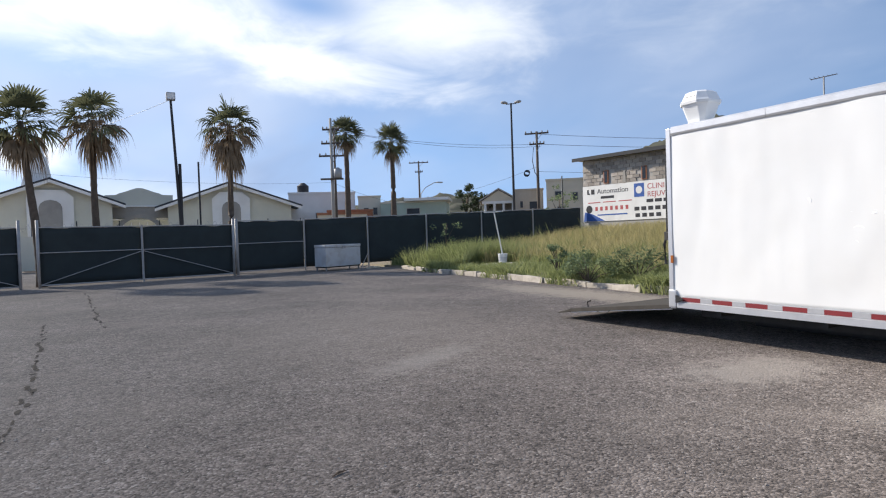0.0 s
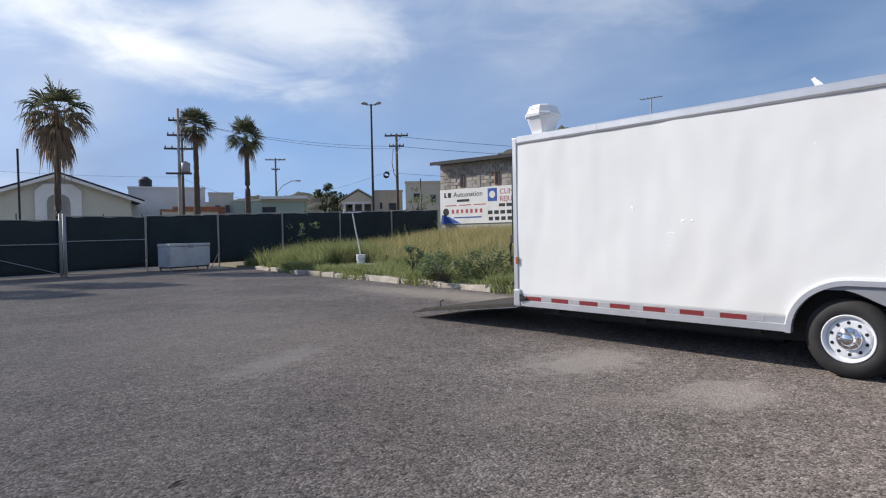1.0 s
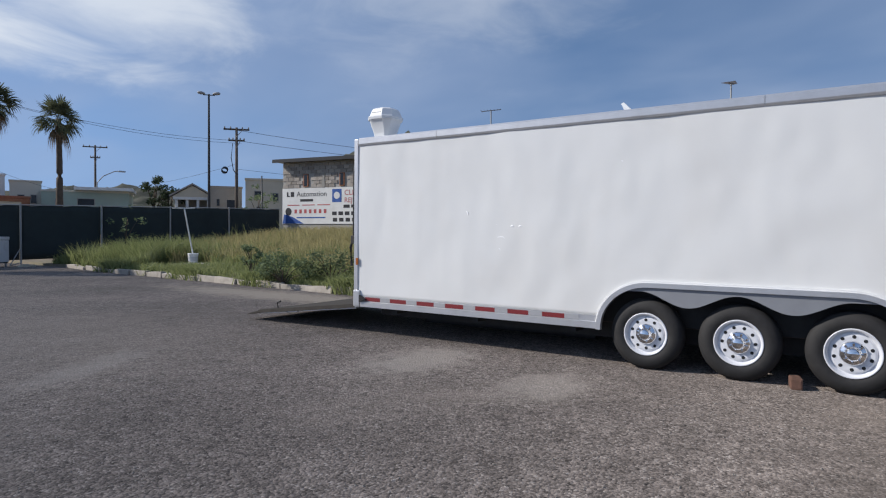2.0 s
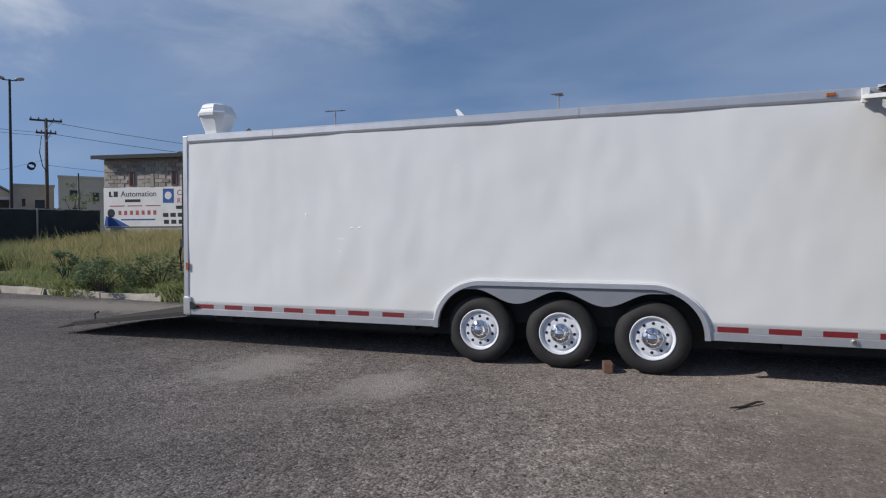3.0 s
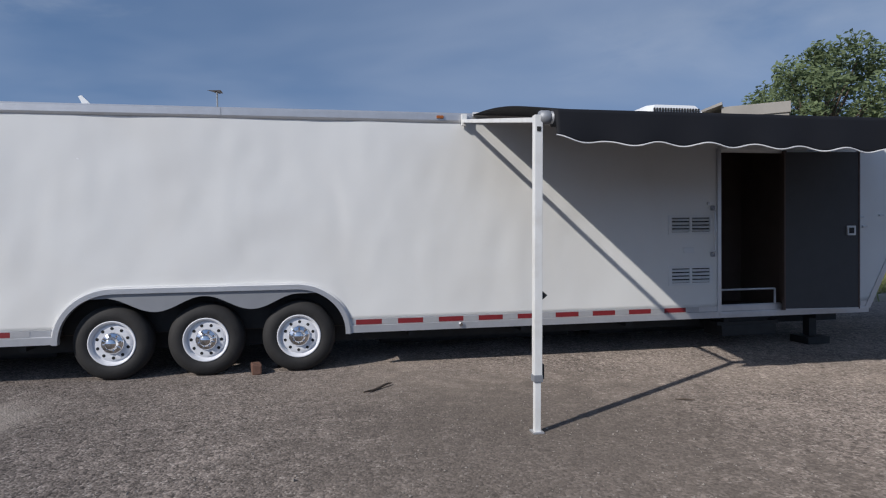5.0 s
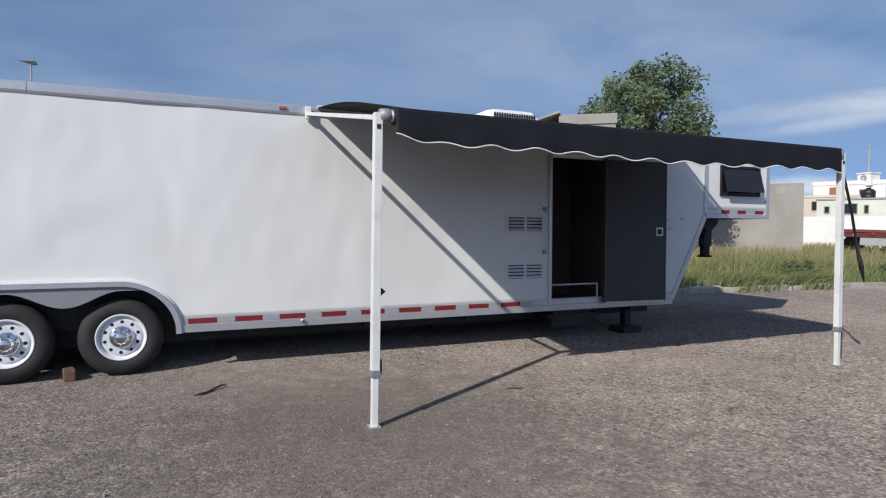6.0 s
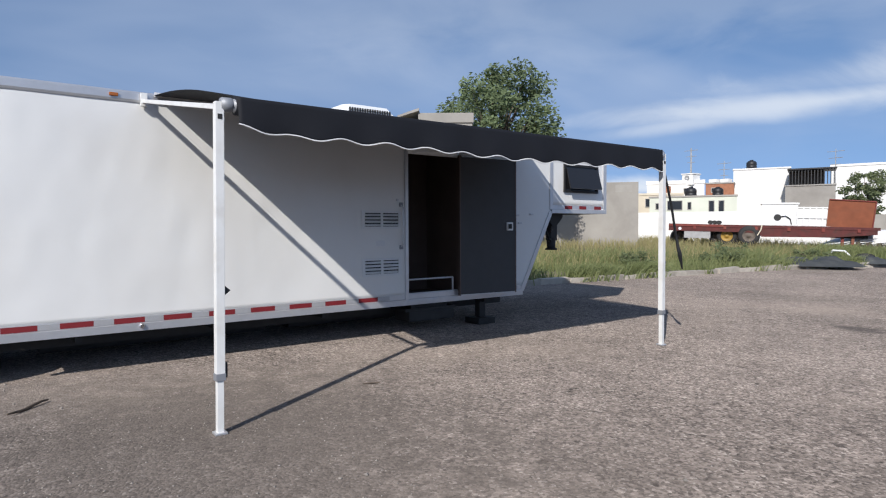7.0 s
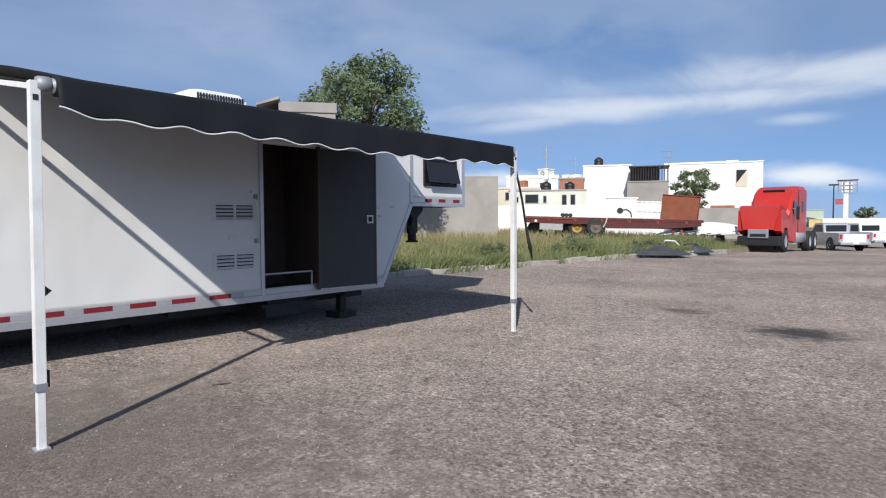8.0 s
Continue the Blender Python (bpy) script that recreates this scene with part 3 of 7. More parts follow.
for y0, y1 in ((6.02, 2.52), (-0.39, -6.965)):
    part("bottom_rail", prism([(0.0, BELLY), (-0.022, BELLY), (-0.022, 0.478), (-0.008, 0.486), (-0.008, 0.548), (0.0, 0.548)], y0, y1, "y"), ALU, trailer, "brushed aluminium lower rail")
for y0, y1 in ((6.06, 4.72), (4.715, 0.9), (0.895, -3.3), (-3.305, -7.615), (-7.615, -8.975)):
    part("top_rail", prism([(0.02, TOP - 0.035), (-0.014, TOP - 0.035), (-0.022, TOP - 0.01), (-0.022, TOP + 0.055), (-0.005, TOP + 0.075), (0.06, TOP + 0.075), (0.06, TOP - 0.035)], y0, y1, "y"), ALU, trailer, "bright aluminium roof-edge trim")
# rear frame
part("rear_post", box((-0.015, 6.075, BELLY), (0.09, 6.145, TOP + 0.06), 0.008), ALU, trailer)
part("rear_post", box((WIDTH - 0.09, 6.04, BELLY), (WIDTH, 6.13, TOP + 0.06), 0.008), ALU, trailer)
part("rear_header", box((0.09, 6.05, TOP - 0.2), (WIDTH - 0.09, 6.13, TOP + 0.06), 0.006), ALU, trailer)
part("rear_sill", box((0.0, 6.06, BELLY - 0.02), (WIDTH, 6.14, 0.5), 0.006), ALU, trailer)
part("door_hold_bar", path_tube([(0.02, 6.17, 2.38), (0.02, 6.18, 1.5), (0.02, 6.18, 1.38)], 0.018, 8), DARK_STEEL, trailer)
part("bar_keeper", box((-0.005, 6.13, 1.30), (0.05, 6.22, 1.42), 0.01), DARK_STEEL, trailer)
part("hanging_latch", path_tube([(0.02, 6.2, 1.36), (0.02, 6.24, 1.25), (0.02, 6.22, 0.98)], [0.012, 0.02, 0.022], 8), BLACK, trailer)
part("marker_light", box((-0.028, 6.06, 1.0), (-0.015, 6.1, 1.1), 0.004), AMBER, trailer)
part("corner_bumper", prism([(6.02, 0.47), (5.90, 0.52), (6.02, 0.57)], -0.05, -0.016), BLACK, trailer)
part("corner_casting", box((-0.03, 6.03, 0.40), (0.02, 6.15, 0.64), 0.02), ALU, trailer)
# reflective tape
red = box((-0.0115, -0.14, 0.490), (-0.0085, 0.14, 0.543)); red_me = bpy.data.meshes.new("red_tape"); red.to_mesh(red_me); red_me.materials.append(RED_TAPE)
sil = box((-0.0115, -0.088, 0.490), (-0.0085, 0.088, 0.543)); sil_me = bpy.data.meshes.new("silver_tape"); sil.to_mesh(sil_me); sil_me.materials.append(SILVER_TAPE)
y = 5.80
while y > -6.815:
    if not -0.55 < y < 2.7 and not -5.915 < y < -4.665:
        shared("red_tape", red_me, trailer, pose(0, y, 0))
    if not -0.50 < y - 0.228 < 2.65 and not -5.915 < y - 0.228 < -4.715:
        shared("silver_tape", sil_me, trailer, pose(0, y - 0.228, 0))
    y -= 0.457
for y in (-8.015, -8.365, -8.745):
    shared("red_tape", red_me, trailer, Matrix.Translation((0, y, 1.24)) @ Matrix.Diagonal((1, 0.62, 1, 1)))
part("nose_rail", prism([(0.0, 1.66), (-0.022, 1.66), (-0.022, 1.72), (-0.008, 1.73), (-0.008, 1.79), (0.0, 1.79)], -7.615, -8.955, "y"), ALU, trailer)
part("nose_corner_trim", box((-0.016, -8.975, 1.66), (0.05, -8.895, TOP + 0.03), 0.006), ALU, trailer)
part("joint_trim", box((-0.012, -7.65, 1.72), (0.0, -7.58, TOP), 0.004), ALU, trailer)
part("riser_trim", prism([(-6.915, 0.46), (-6.995, 0.46), (-7.645, 1.69), (-7.565, 1.69)], -0.014, 0.0), ALU, trailer)
part("marker_light", box((-0.040, -1.45, TOP + 0.005), (-0.02, -1.37, TOP + 0.038), 0.008), AMBER, trailer)
part("tie_down", lathe([(-0.05, 0.0), (-0.05, 0.018), (-0.03, 0.03), (-0.02, 0.03)], "x", 12, m=Matrix.Translation((0, -1.62, 0.455))), CHROME, trailer)

# wheel arch: flare, scalloped skirt, inner shell
def arch_line(grow, n=14):
    pts = [(2.52 + grow, 0.40)]
    for i in range(n + 1):
        a = math.pi / 2 * i / n
        pts.append((1.97 + (0.55 + grow) * math.cos(a), 0.42 + (0.51 + grow) * math.sin(a)))
    for i in range(n + 1):
        a = math.pi / 2 * (1 - i / n)
        pts.append((0.17 - (0.55 + grow) * math.cos(a), 0.42 + (0.51 + grow) * math.sin(a)))
    pts.append((-0.38 - grow, 0.40))
    return pts


def arch_band(g0, g1, x0, x1):
    bm = bmesh.new()
    a, b = arch_line(g0), arch_line(g1)
    quads = [[bm.verts.new((x, *p)) for p in line] for x, line in ((x1, a), (x0, a), (x0, b), (x1, b))]
    for u, v in zip(quads, quads[1:]):
        for i in range(len(u) - 1):
            bm.faces.new((u[i], u[i + 1], v[i + 1], v[i]))
    bmesh.ops.recalc_face_normals(bm, faces=bm.faces[:])
    return bm


part("arch_flare", arch_band(-0.035, 0.015, -0.045, 0.02), ALU, trailer, "polished aluminium wheel-arch flare")
part("arch_lip", arch_band(0.012, 0.035, -0.018, 0.0), WHITE_TRIM, trailer)


def scallop(y):
    if y > AXLES[0]:
        return 0.85 - 0.03 * (y - AXLES[0])
    if y < AXLES[2]:
        return 0.85
    return 0.775 + 0.075 * math.cos(2 * math.pi * (y - AXLES[1]) / 0.955)


bm = bmesh.new()
n = 72
up = [bm.verts.new((-0.012, 2.3 - 2.44 * i / n, max(arch_z(2.3 - 2.44 * i / n) - 0.01, scallop(2.3 - 2.44 * i / n) + 0.002))) for i in range(n + 1)]
dn = [bm.verts.new((-0.012, v.co.y, min(scallop(v.co.y), v.co.z - 0.001))) for v in up]
for i in range(n):
    bm.faces.new((up[i], up[i + 1], dn[i + 1], dn[i]))
thick(part("arch_skirt", bm, SKIRT, trailer, "scalloped dull grey skirt between the tyres"), 0.006)
part("wheel_well", box((0.30, -0.45, 0.45), (0.33, 2.6, 0.96)), DARK_STEEL, trailer)
part("wheel_well_top", box((0.07, -0.40, 0.955), (0.33, 2.54, 0.975)), DARK_STEEL, trailer)


def stock(name, bm, mat):
    """A mesh to be shared by many alike pieces."""
    me = bpy.data.meshes.new(name)
    bm.to_mesh(me)
    bm.free()
    me.materials.append(mat)
    return me


# solid black discs in place of open hand holes, for the dark inside
HOLE_DISC = stock("dark_hole_disc", tube((0.030, 0, 0), (0.05, 0, 0), 0.0165, n=14), BLACK)
NUT = stock("lug_nut", tube((0.03, 0, 0), (-0.008, 0, 0), 0.015, 0.011, n=8), CHROME)


def wheel(y, side=1):
    w = new("wheel"); w.parent = trailer
    w.location = (0.03, y, 0.385)
    if side < 0:
        w.location = (WIDTH - 0.03, y, 0.385); w.rotation_euler = (0, 0, math.pi)
    w.rotation_euler.x = 0.3 * y
    tyre = lathe([(0.20, 0.205), (0.215, 0.27), (0.21, 0.34), (0.19, 0.372), (0.16, 0.384), (0.06, 0.384), (0.03, 0.372), (0.008, 0.34), (-0.006, 0.30), (-0.004, 0.26), (0.012, 0.225), (0.03, 0.205)], "x", 48, caps=False)
    part("tyre", tyre, RUBBER, w, smooth=True)
    rim = lathe([(0.025, 0.232), (0.002, 0.230), (0.0, 0.222), (0.012, 0.208), (0.045, 0.198), (0.052, 0.190), (0.036, 0.180), (0.033, 0.165), (0.033, 0.13), (0.036, 0.11), (0.05, 0.0)], "x", 48, caps=False)
    r = part("rim", rim, WHITE_WHEEL, w, "white steel wheel with round hand holes", smooth=True)
    for k in range(10):
        a = 2 * math.pi * (k + 0.5) / 10
        shared("dark_hole_disc", HOLE_DISC, r, pose(0.001, math.cos(a) * 0.152, math.sin(a) * 0.152))
    for k in range(8):
        a = 2 * math.pi * k / 8
        shared("lug_nut", NUT, r, pose(0, math.cos(a) * 0.086, math.sin(a) * 0.086))
    cap = lathe([(0.036, 0.112), (0.022, 0.110), (0.012, 0.100), (0.006, 0.072), (-0.004, 0.062), (-0.040, 0.056), (-0.052, 0.045), (-0.055, 0.0)], "x", 32)
    part("hub_cap", cap, CHROME, w, "chrome hub cover", smooth=True)


for y in AXLES:
    wheel(y)
    wheel(y, -1)
    part("axle", tube((0.2, y, 0.385), (WIDTH - 0.2, y, 0.385), 0.045), DARK_STEEL, trailer)
for x in (0.5, WIDTH - 0.5):
    part("chassis_beam", box((x - 0.06, -6.915, 0.25), (x + 0.06, 6.0, 0.44)), DARK_STEEL, trailer)
for i in range(10):
    if i in (3, 4):
        continue
    part("cross_member", box((0.04, 5.4 - i * 1.3, 0.34), (WIDTH - 0.04, 5.46 - i * 1.3, 0.44)), DARK_STEEL, trailer)

# small creases knocked into the side skin, the sun's glint put in as white
CREASES = ((4.256, 1.711, 0.07, 60, 1.5), (3.85, 1.547, 0.14, 6, 0.5), (3.61, 1.540, 0.05, 0, 1.5), (3.50, 1.540, 0.05, 0, 1.5),
           (3.75, 1.385, 0.16, 14, 0.8), (3.785, 1.26, 0.06, 50, 0.8), (2.278, 2.254, 0.03, 30, 0.9))
for y, z, ln, a, fat in CREASES:
    crease = path_tube([(0.0, -ln / 2 + ln * i / 6, 0.22 * ln * math.sin(math.pi * i / 6)) for i in range(7)], [0.002 * fat, 0.006 * fat, 0.009 * fat, 0.009 * fat, 0.008 * fat, 0.006 * fat, 0.002 * fat], 10)
    for v in crease.verts:
        v.co.x *= 0.4
    bmesh.ops.transform(crease, matrix=Matrix.Translation((0.002 + dent(y, (z - 0.54)), y, z)) @ Matrix.Rotation(radians(a), 4, "X"), verts=crease.verts[:])
    part("panel_crease", crease, GLINT_WHITE, trailer, smooth=True)

# added blocks under the floor that keep skylight out, and the step box
for y0, y1 in ((5.6, 2.9), (-0.8, -3.3), (-3.6, -6.0)):
    part("underbody_blocker", box((1.0, y1, 0.10), (2.4, y0, 0.44), 0.03), DARK_STEEL, trailer)
part("folding_step", box((0.05, -5.68, 0.16), (0.42, -4.92, 0.30), 0.02), DARK_STEEL, trailer)
part("step_hanger", box((0.1, -5.6, 0.28), (0.36, -5.0, 0.44), 0.01), DARK_STEEL, trailer)

# ramp door, let down behind
ramp_door = new("ramp_door"); ramp_door.parent = trailer
ramp_door.location = (0, 6.14, 0.43)
ramp_door.rotation_euler = (-radians(6.5), 0, 0)
tagged(ramp_door, "dark lowered rear ramp with an aluminium edge")
part("ramp_panel", box((0.06, 0.0, -0.045), (WIDTH - 0.06, 2.1, 0.0), 0.006), RAMP, ramp_door)
part("ramp_edge", box((0.03, 0.0, -0.055), (0.065, 2.12, 0.004), 0.004), RAMP, ramp_door)
part("ramp_edge", box((WIDTH - 0.065, 0.0, -0.055), (WIDTH - 0.03, 2.02, 0.012), 0.004), ALU, ramp_door)
part("ramp_flap", prism([(2.1, 0.0), (2.1, -0.04), (2.46, -0.07), (2.46, -0.055)], 0.06, WIDTH - 0.06), RAMP, ramp_door)
part("ramp_seal", tube((0.045, 0.02, -0.06), (0.045, 2.1, -0.06), 0.008, n=6), WHITE_TRIM, ramp_door, "thin white edge strip")
part("ramp_latch", path_tube([(0.1, 1.75, 0.01), (0.1, 1.75, 0.10), (0.1, 1.68, 0.11)], 0.016, 8), DARK_STEEL, ramp_door)
part("ramp_latch", path_tube([(0.04, 1.2, -0.05), (0.04, 1.28, -0.085), (0.04, 1.42, -0.085), (0.04, 1.5, -0.05)], 0.006, 8), DARK_STEEL, ramp_door)

# doorway, open door, interior
part("door_jamb", box((-0.02, -4.87, 0.44), (0.05, -4.82, 2.45), 0.005), ALU, trailer)
part("door_jamb", box((-0.02, -5.775, 0.44), (0.05, -5.725, 2.45), 0.005), BRONZE, trailer)
part("door_sill", box((-0.03, -6.865, 0.425), (0.05, -4.835, 0.47), 0.005), ALU, trailer)
door = new("door"); door.parent = trailer
door.location = (-0.035, -5.705, 0.49)
door.rotation_euler = (0, 0, radians(-7))
tagged(door, "charcoal side door folded open against the wall")
part("door_leaf", box((-0.045, -0.95, 0.0), (0.0, 0.0, 1.93), 0.006), GREY_DOOR, door)
part("door_edge", box((-0.05, -0.965, -0.012), (0.004, -0.945, 1.94), 0.003), BRONZE, door)
part("door_edge", box((-0.05, -0.005, -0.012), (0.004, 0.012, 1.94), 0.003), BRONZE, door)
part("door_edge", box((-0.05, -0.945, -0.014), (0.004, -0.005, 0.004), 0.003), ALU, door)
hb = part("door_handle", box((-0.065, -0.90, 0.90), (-0.045, -0.79, 1.02), 0.008), PLASTIC_WHITE, door, "white inside door latch")
part("latch_paddle", box((-0.075, -0.87, 0.925), (-0.066, -0.81, 0.995), 0.004), DARK_STEEL, hb)
part("interior_partition", box((0.9, -6.815, 0.5), (0.94, -4.515, TOP)), WOOD_INSIDE, trailer)
part("interior_partition", box((0.06, -5.865, 0.5), (0.9, -5.815, TOP)), WOOD_INSIDE, trailer)
part("interior_partition", box((0.06, -4.775, 0.5), (0.9, -4.735, TOP)), WOOD_INSIDE, trailer)
part("interior_ceiling", box((0.06, -6.815, TOP - 0.05), (WIDTH - 0.06, 6.0, TOP - 0.01)), WOOD_INSIDE, trailer)
step = bmesh.new()
for a, b in (((0.02, -4.885, 0.74), (0.02, -5.635, 0.74)), ((0.02, -5.635, 0.74), (0.02, -5.635, 0.50)), ((0.02, -4.885, 0.55), (0.02, -5.715, 0.55))):
    tube(a, b, 0.013, n=8, bm=step)
part("step_rail", step, ALU, trailer)
part("step_well", box((0.06, -5.715, 0.30), (0.5, -4.865, 0.34)), DARK_STEEL, trailer)

# louvred vents, hatch, handle, lock
slat = prism([(-0.001, -0.006), (-0.02, -0.014), (-0.02, -0.008), (-0.001, 0.010)], -0.095, 0.095, "y")
slat_me = bpy.data.meshes.new("slat"); slat.to_mesh(slat_me); slat_me.materials.append(PLASTIC_WHITE)
for z in (1.54, 0.93):
    v = new("vent"); v.parent = trailer; v.location = (-0.004, -4.465, z)
    v.scale = (1, 1.22, 1.16)
    tagged(v, "white louvred appliance vent")
    fr = bmesh.new()
    for lo, hi in (((-0.012, -0.24, 0.075), (0, 0.24, 0.10)), ((-0.012, -0.24, -0.10), (0, 0.24, -0.075)), ((-0.012, 0.205, -0.075), (0, 0.24, 0.075)), ((-0.012, -0.24, -0.075), (0, -0.205, 0.075)), ((-0.012, -0.014, -0.075), (0, 0.014, 0.075))):
        box(lo, hi, 0.002, fr)
    part("vent_border", fr, PLASTIC_WHITE, v)
    part("vent_dark", box((-0.002, -0.205, -0.075), (0.0, 0.205, 0.075)), DARK_STEEL, v)
    for side in (-0.11, 0.11):
        for k in range(4):
            shared("slat", slat_me, v, pose(0, side, -0.056 + k * 0.037))
part("service_hatch", box((-0.014, -4.505, 1.20), (0.0, -4.375, 1.27), 0.006), PLASTIC_WHITE, trailer)
part("grab_handle", path_tube([(0.0, -4.755, 1.74), (-0.05, -4.765, 1.70), (-0.06, -4.765, 1.45), (-0.05, -4.765, 1.22), (0.0, -4.755, 1.18)], 0.013, 8), ALU, trailer)
for z in (1.74, 1.18):
    part("handle_foot", box((-0.022, -4.785, z - 0.028), (0.0, -4.735, z + 0.028), 0.006), SKIRT, trailer)
part("lock", lathe([(-0.014, 0.0), (-0.014, 0.016), (0.0, 0.018)], "x", 12, m=Matrix.Translation((0, -4.705, 1.80))), ALU, trailer)

# gooseneck window, fittings, coupler, leg
gw = new("nose_window"); gw.parent = trailer; gw.location = (-0.005, -8.315, 2.23)
tagged(gw, "dark top-hinged window pushed open")
fr = bmesh.new()
for lo, hi in (((-0.03, -0.42, 0.19), (0.0, 0.42, 0.23)), ((-0.03, -0.42, -0.23), (0.0, 0.42, -0.19)), ((-0.03, 0.38, -0.19), (0.0, 0.42, 0.19)), ((-0.03, -0.42, -0.19), (0.0, -0.38, 0.19))):
    box(lo, hi, 0.006, fr)
part("window_frame", fr, BLACK, gw)
part("window_glass", box((-0.006, -0.38, -0.19), (0.0, 0.38, 0.19)), TINTED, gw)
flap = box((-0.02, -0.39, -0.345), (0.0, 0.39, 0.0), 0.006)
bmesh.ops.transform(flap, matrix=pose(-0.03, 0, 0.16, 0, 15, 0), verts=flap.verts[:])
part("window_flap", flap, TINTED, gw)
for y, z in ((-6.865, 1.62), (-7.165, 1.64), (-6.915, 1.50)):
    part("side_fitting", box((-0.02, y - 0.035, z - 0.012), (0.0, y + 0.035, z + 0.012), 0.005), ALU, trailer)
part("coupler_tube", box((0.22, -7.995, 1.22), (0.34, -7.845, 1.66), 0.01), BLACK, trailer)
part("coupler_plate", prism([(-7.635, 1.66), (-8.065, 1.66), (-8.035, 1.58), (-7.895, 1.45), (-7.815, 1.45)], 0.15, 0.42), BLACK, trailer)
part("coupler_head", lathe([(1.06, 0.10), (1.08, 0.105), (1.10, 0.07), (1.26, 0.075)], "z", 16, m=Matrix.Translation((0.28, -7.915, 0))), BLACK, trailer)
part("coupler_lever", path_tube([(0.2, -7.855, 1.40), (0.14, -7.755, 1.36), (0.14, -7.715, 1.24), (0.2, -7.775, 1.2)], 0.014, 6), BLACK, trailer)
part("safety_chain", path_tube([(0.2, -7.655, 1.62), (0.18, -7.675, 1.42), (0.18, -7.755, 1.26), (0.2, -7.835, 1.22)], 0.011, 6), DARK_STEEL, trailer)
for x in (0.25, WIDTH - 0.25):
    lg = new("landing_leg"); lg.parent = trailer; lg.location = (x, -6.335, 0)
    part("leg_tube", box((-0.055, -0.055, 0.10), (0.055, 0.055, 0.50), 0.006), DARK_STEEL, lg)
    part("leg_foot", box((-0.16, -0.16, 0.0), (0.16, 0.16, 0.09), 0.008), DARK_STEEL, lg)
    part("leg_inner", box((-0.04, -0.04, 0.03), (0.04, 0.04, 0.12)), DARK_STEEL, lg)

# roof fittings
def taper(levels, n=4, bm=None, turn=45):
    """A closed body of stacked regular outlines: (z, half x, half y, corner cut)."""
    bm = bm or bmesh.new()
    rings = []
    for z, hx, hy, cut in levels:
        pts = [(hx - cut, -hy), (hx, -hy + cut), (hx, hy - cut), (hx - cut, hy), (-hx + cut, hy), (-hx, hy - cut), (-hx, -hy + cut), (-hx + cut, -hy)]
        rings.append([bm.verts.new((px, py, z)) for px, py in pts])
    for u, v in zip(rings, rings[1:]):
        for k in range(8):
            bm.faces.new((u[k], u[(k + 1) % 8], v[(k + 1) % 8], v[k]))
    bm.faces.new(rings[0][::-1]); bm.faces.new(rings[-1])
    return bm


fan = new("roof_exhaust_fan"); fan.parent = trailer; fan.location = (0.30, 5.83, TOP + 0.05)
fan.scale = (0.72, 0.69, 0.98)
tagged(fan, "white faceted roof exhaust fan housing")
part("fan_curb", taper([(0.0, 0.17, 0.17, 0.05), (0.10, 0.19, 0.19, 0.06), (0.22, 0.25, 0.25, 0.10), (0.30, 0.295, 0.295, 0.14)]), PLASTIC_WHITE, fan)
part("fan_hood", taper([(0.30, 0.32, 0.32, 0.15), (0.335, 0.325, 0.325, 0.15), (0.36, 0.305, 0.305, 0.15), (0.45, 0.25, 0.25, 0.12), (0.475, 0.19, 0.19, 0.10)]), PLASTIC_WHITE, fan)
part("fan_slot", box((-0.285, -0.12, 0.385), (-0.262, 0.12, 0.40)), DARK_STEEL, fan)
ac = new("roof_air_conditioner"); ac.parent = trailer; ac.location = (0.93, -4.66, TOP + 0.06)
ac.scale = (1, 0.87, 1.42)
tagged(ac, "white roof air conditioner with rear grille slots")
part("ac_shroud", taper([(0.0, 0.36, 0.50, 0.06), (0.16, 0.35, 0.49, 0.08), (0.225, 0.30, 0.42, 0.09), (0.235, 0.25, 0.36, 0.09)]), PLASTIC_WHITE, ac)
gr = bm = bmesh.new()
for k in range(17):
    box((-0.362, -0.36 + k * 0.045, 0.10), (-0.345, -0.335 + k * 0.045, 0.19), 0, gr)
part("ac_grille", gr, DARK_STEEL, ac)
fin = new("roof_fin"); fin.parent = trailer; fin.location = (0.95, 2.36, TOP + 0.06)
part("fin_blade", prism([(-0.02, -0.02), (0.16, -0.02), (0.20, 0.22), (0.235, 0.285), (0.20, 0.30), (0.12, 0.22)], -0.02, 0.02), PLASTIC_WHITE, fin, "small white roof deflector")

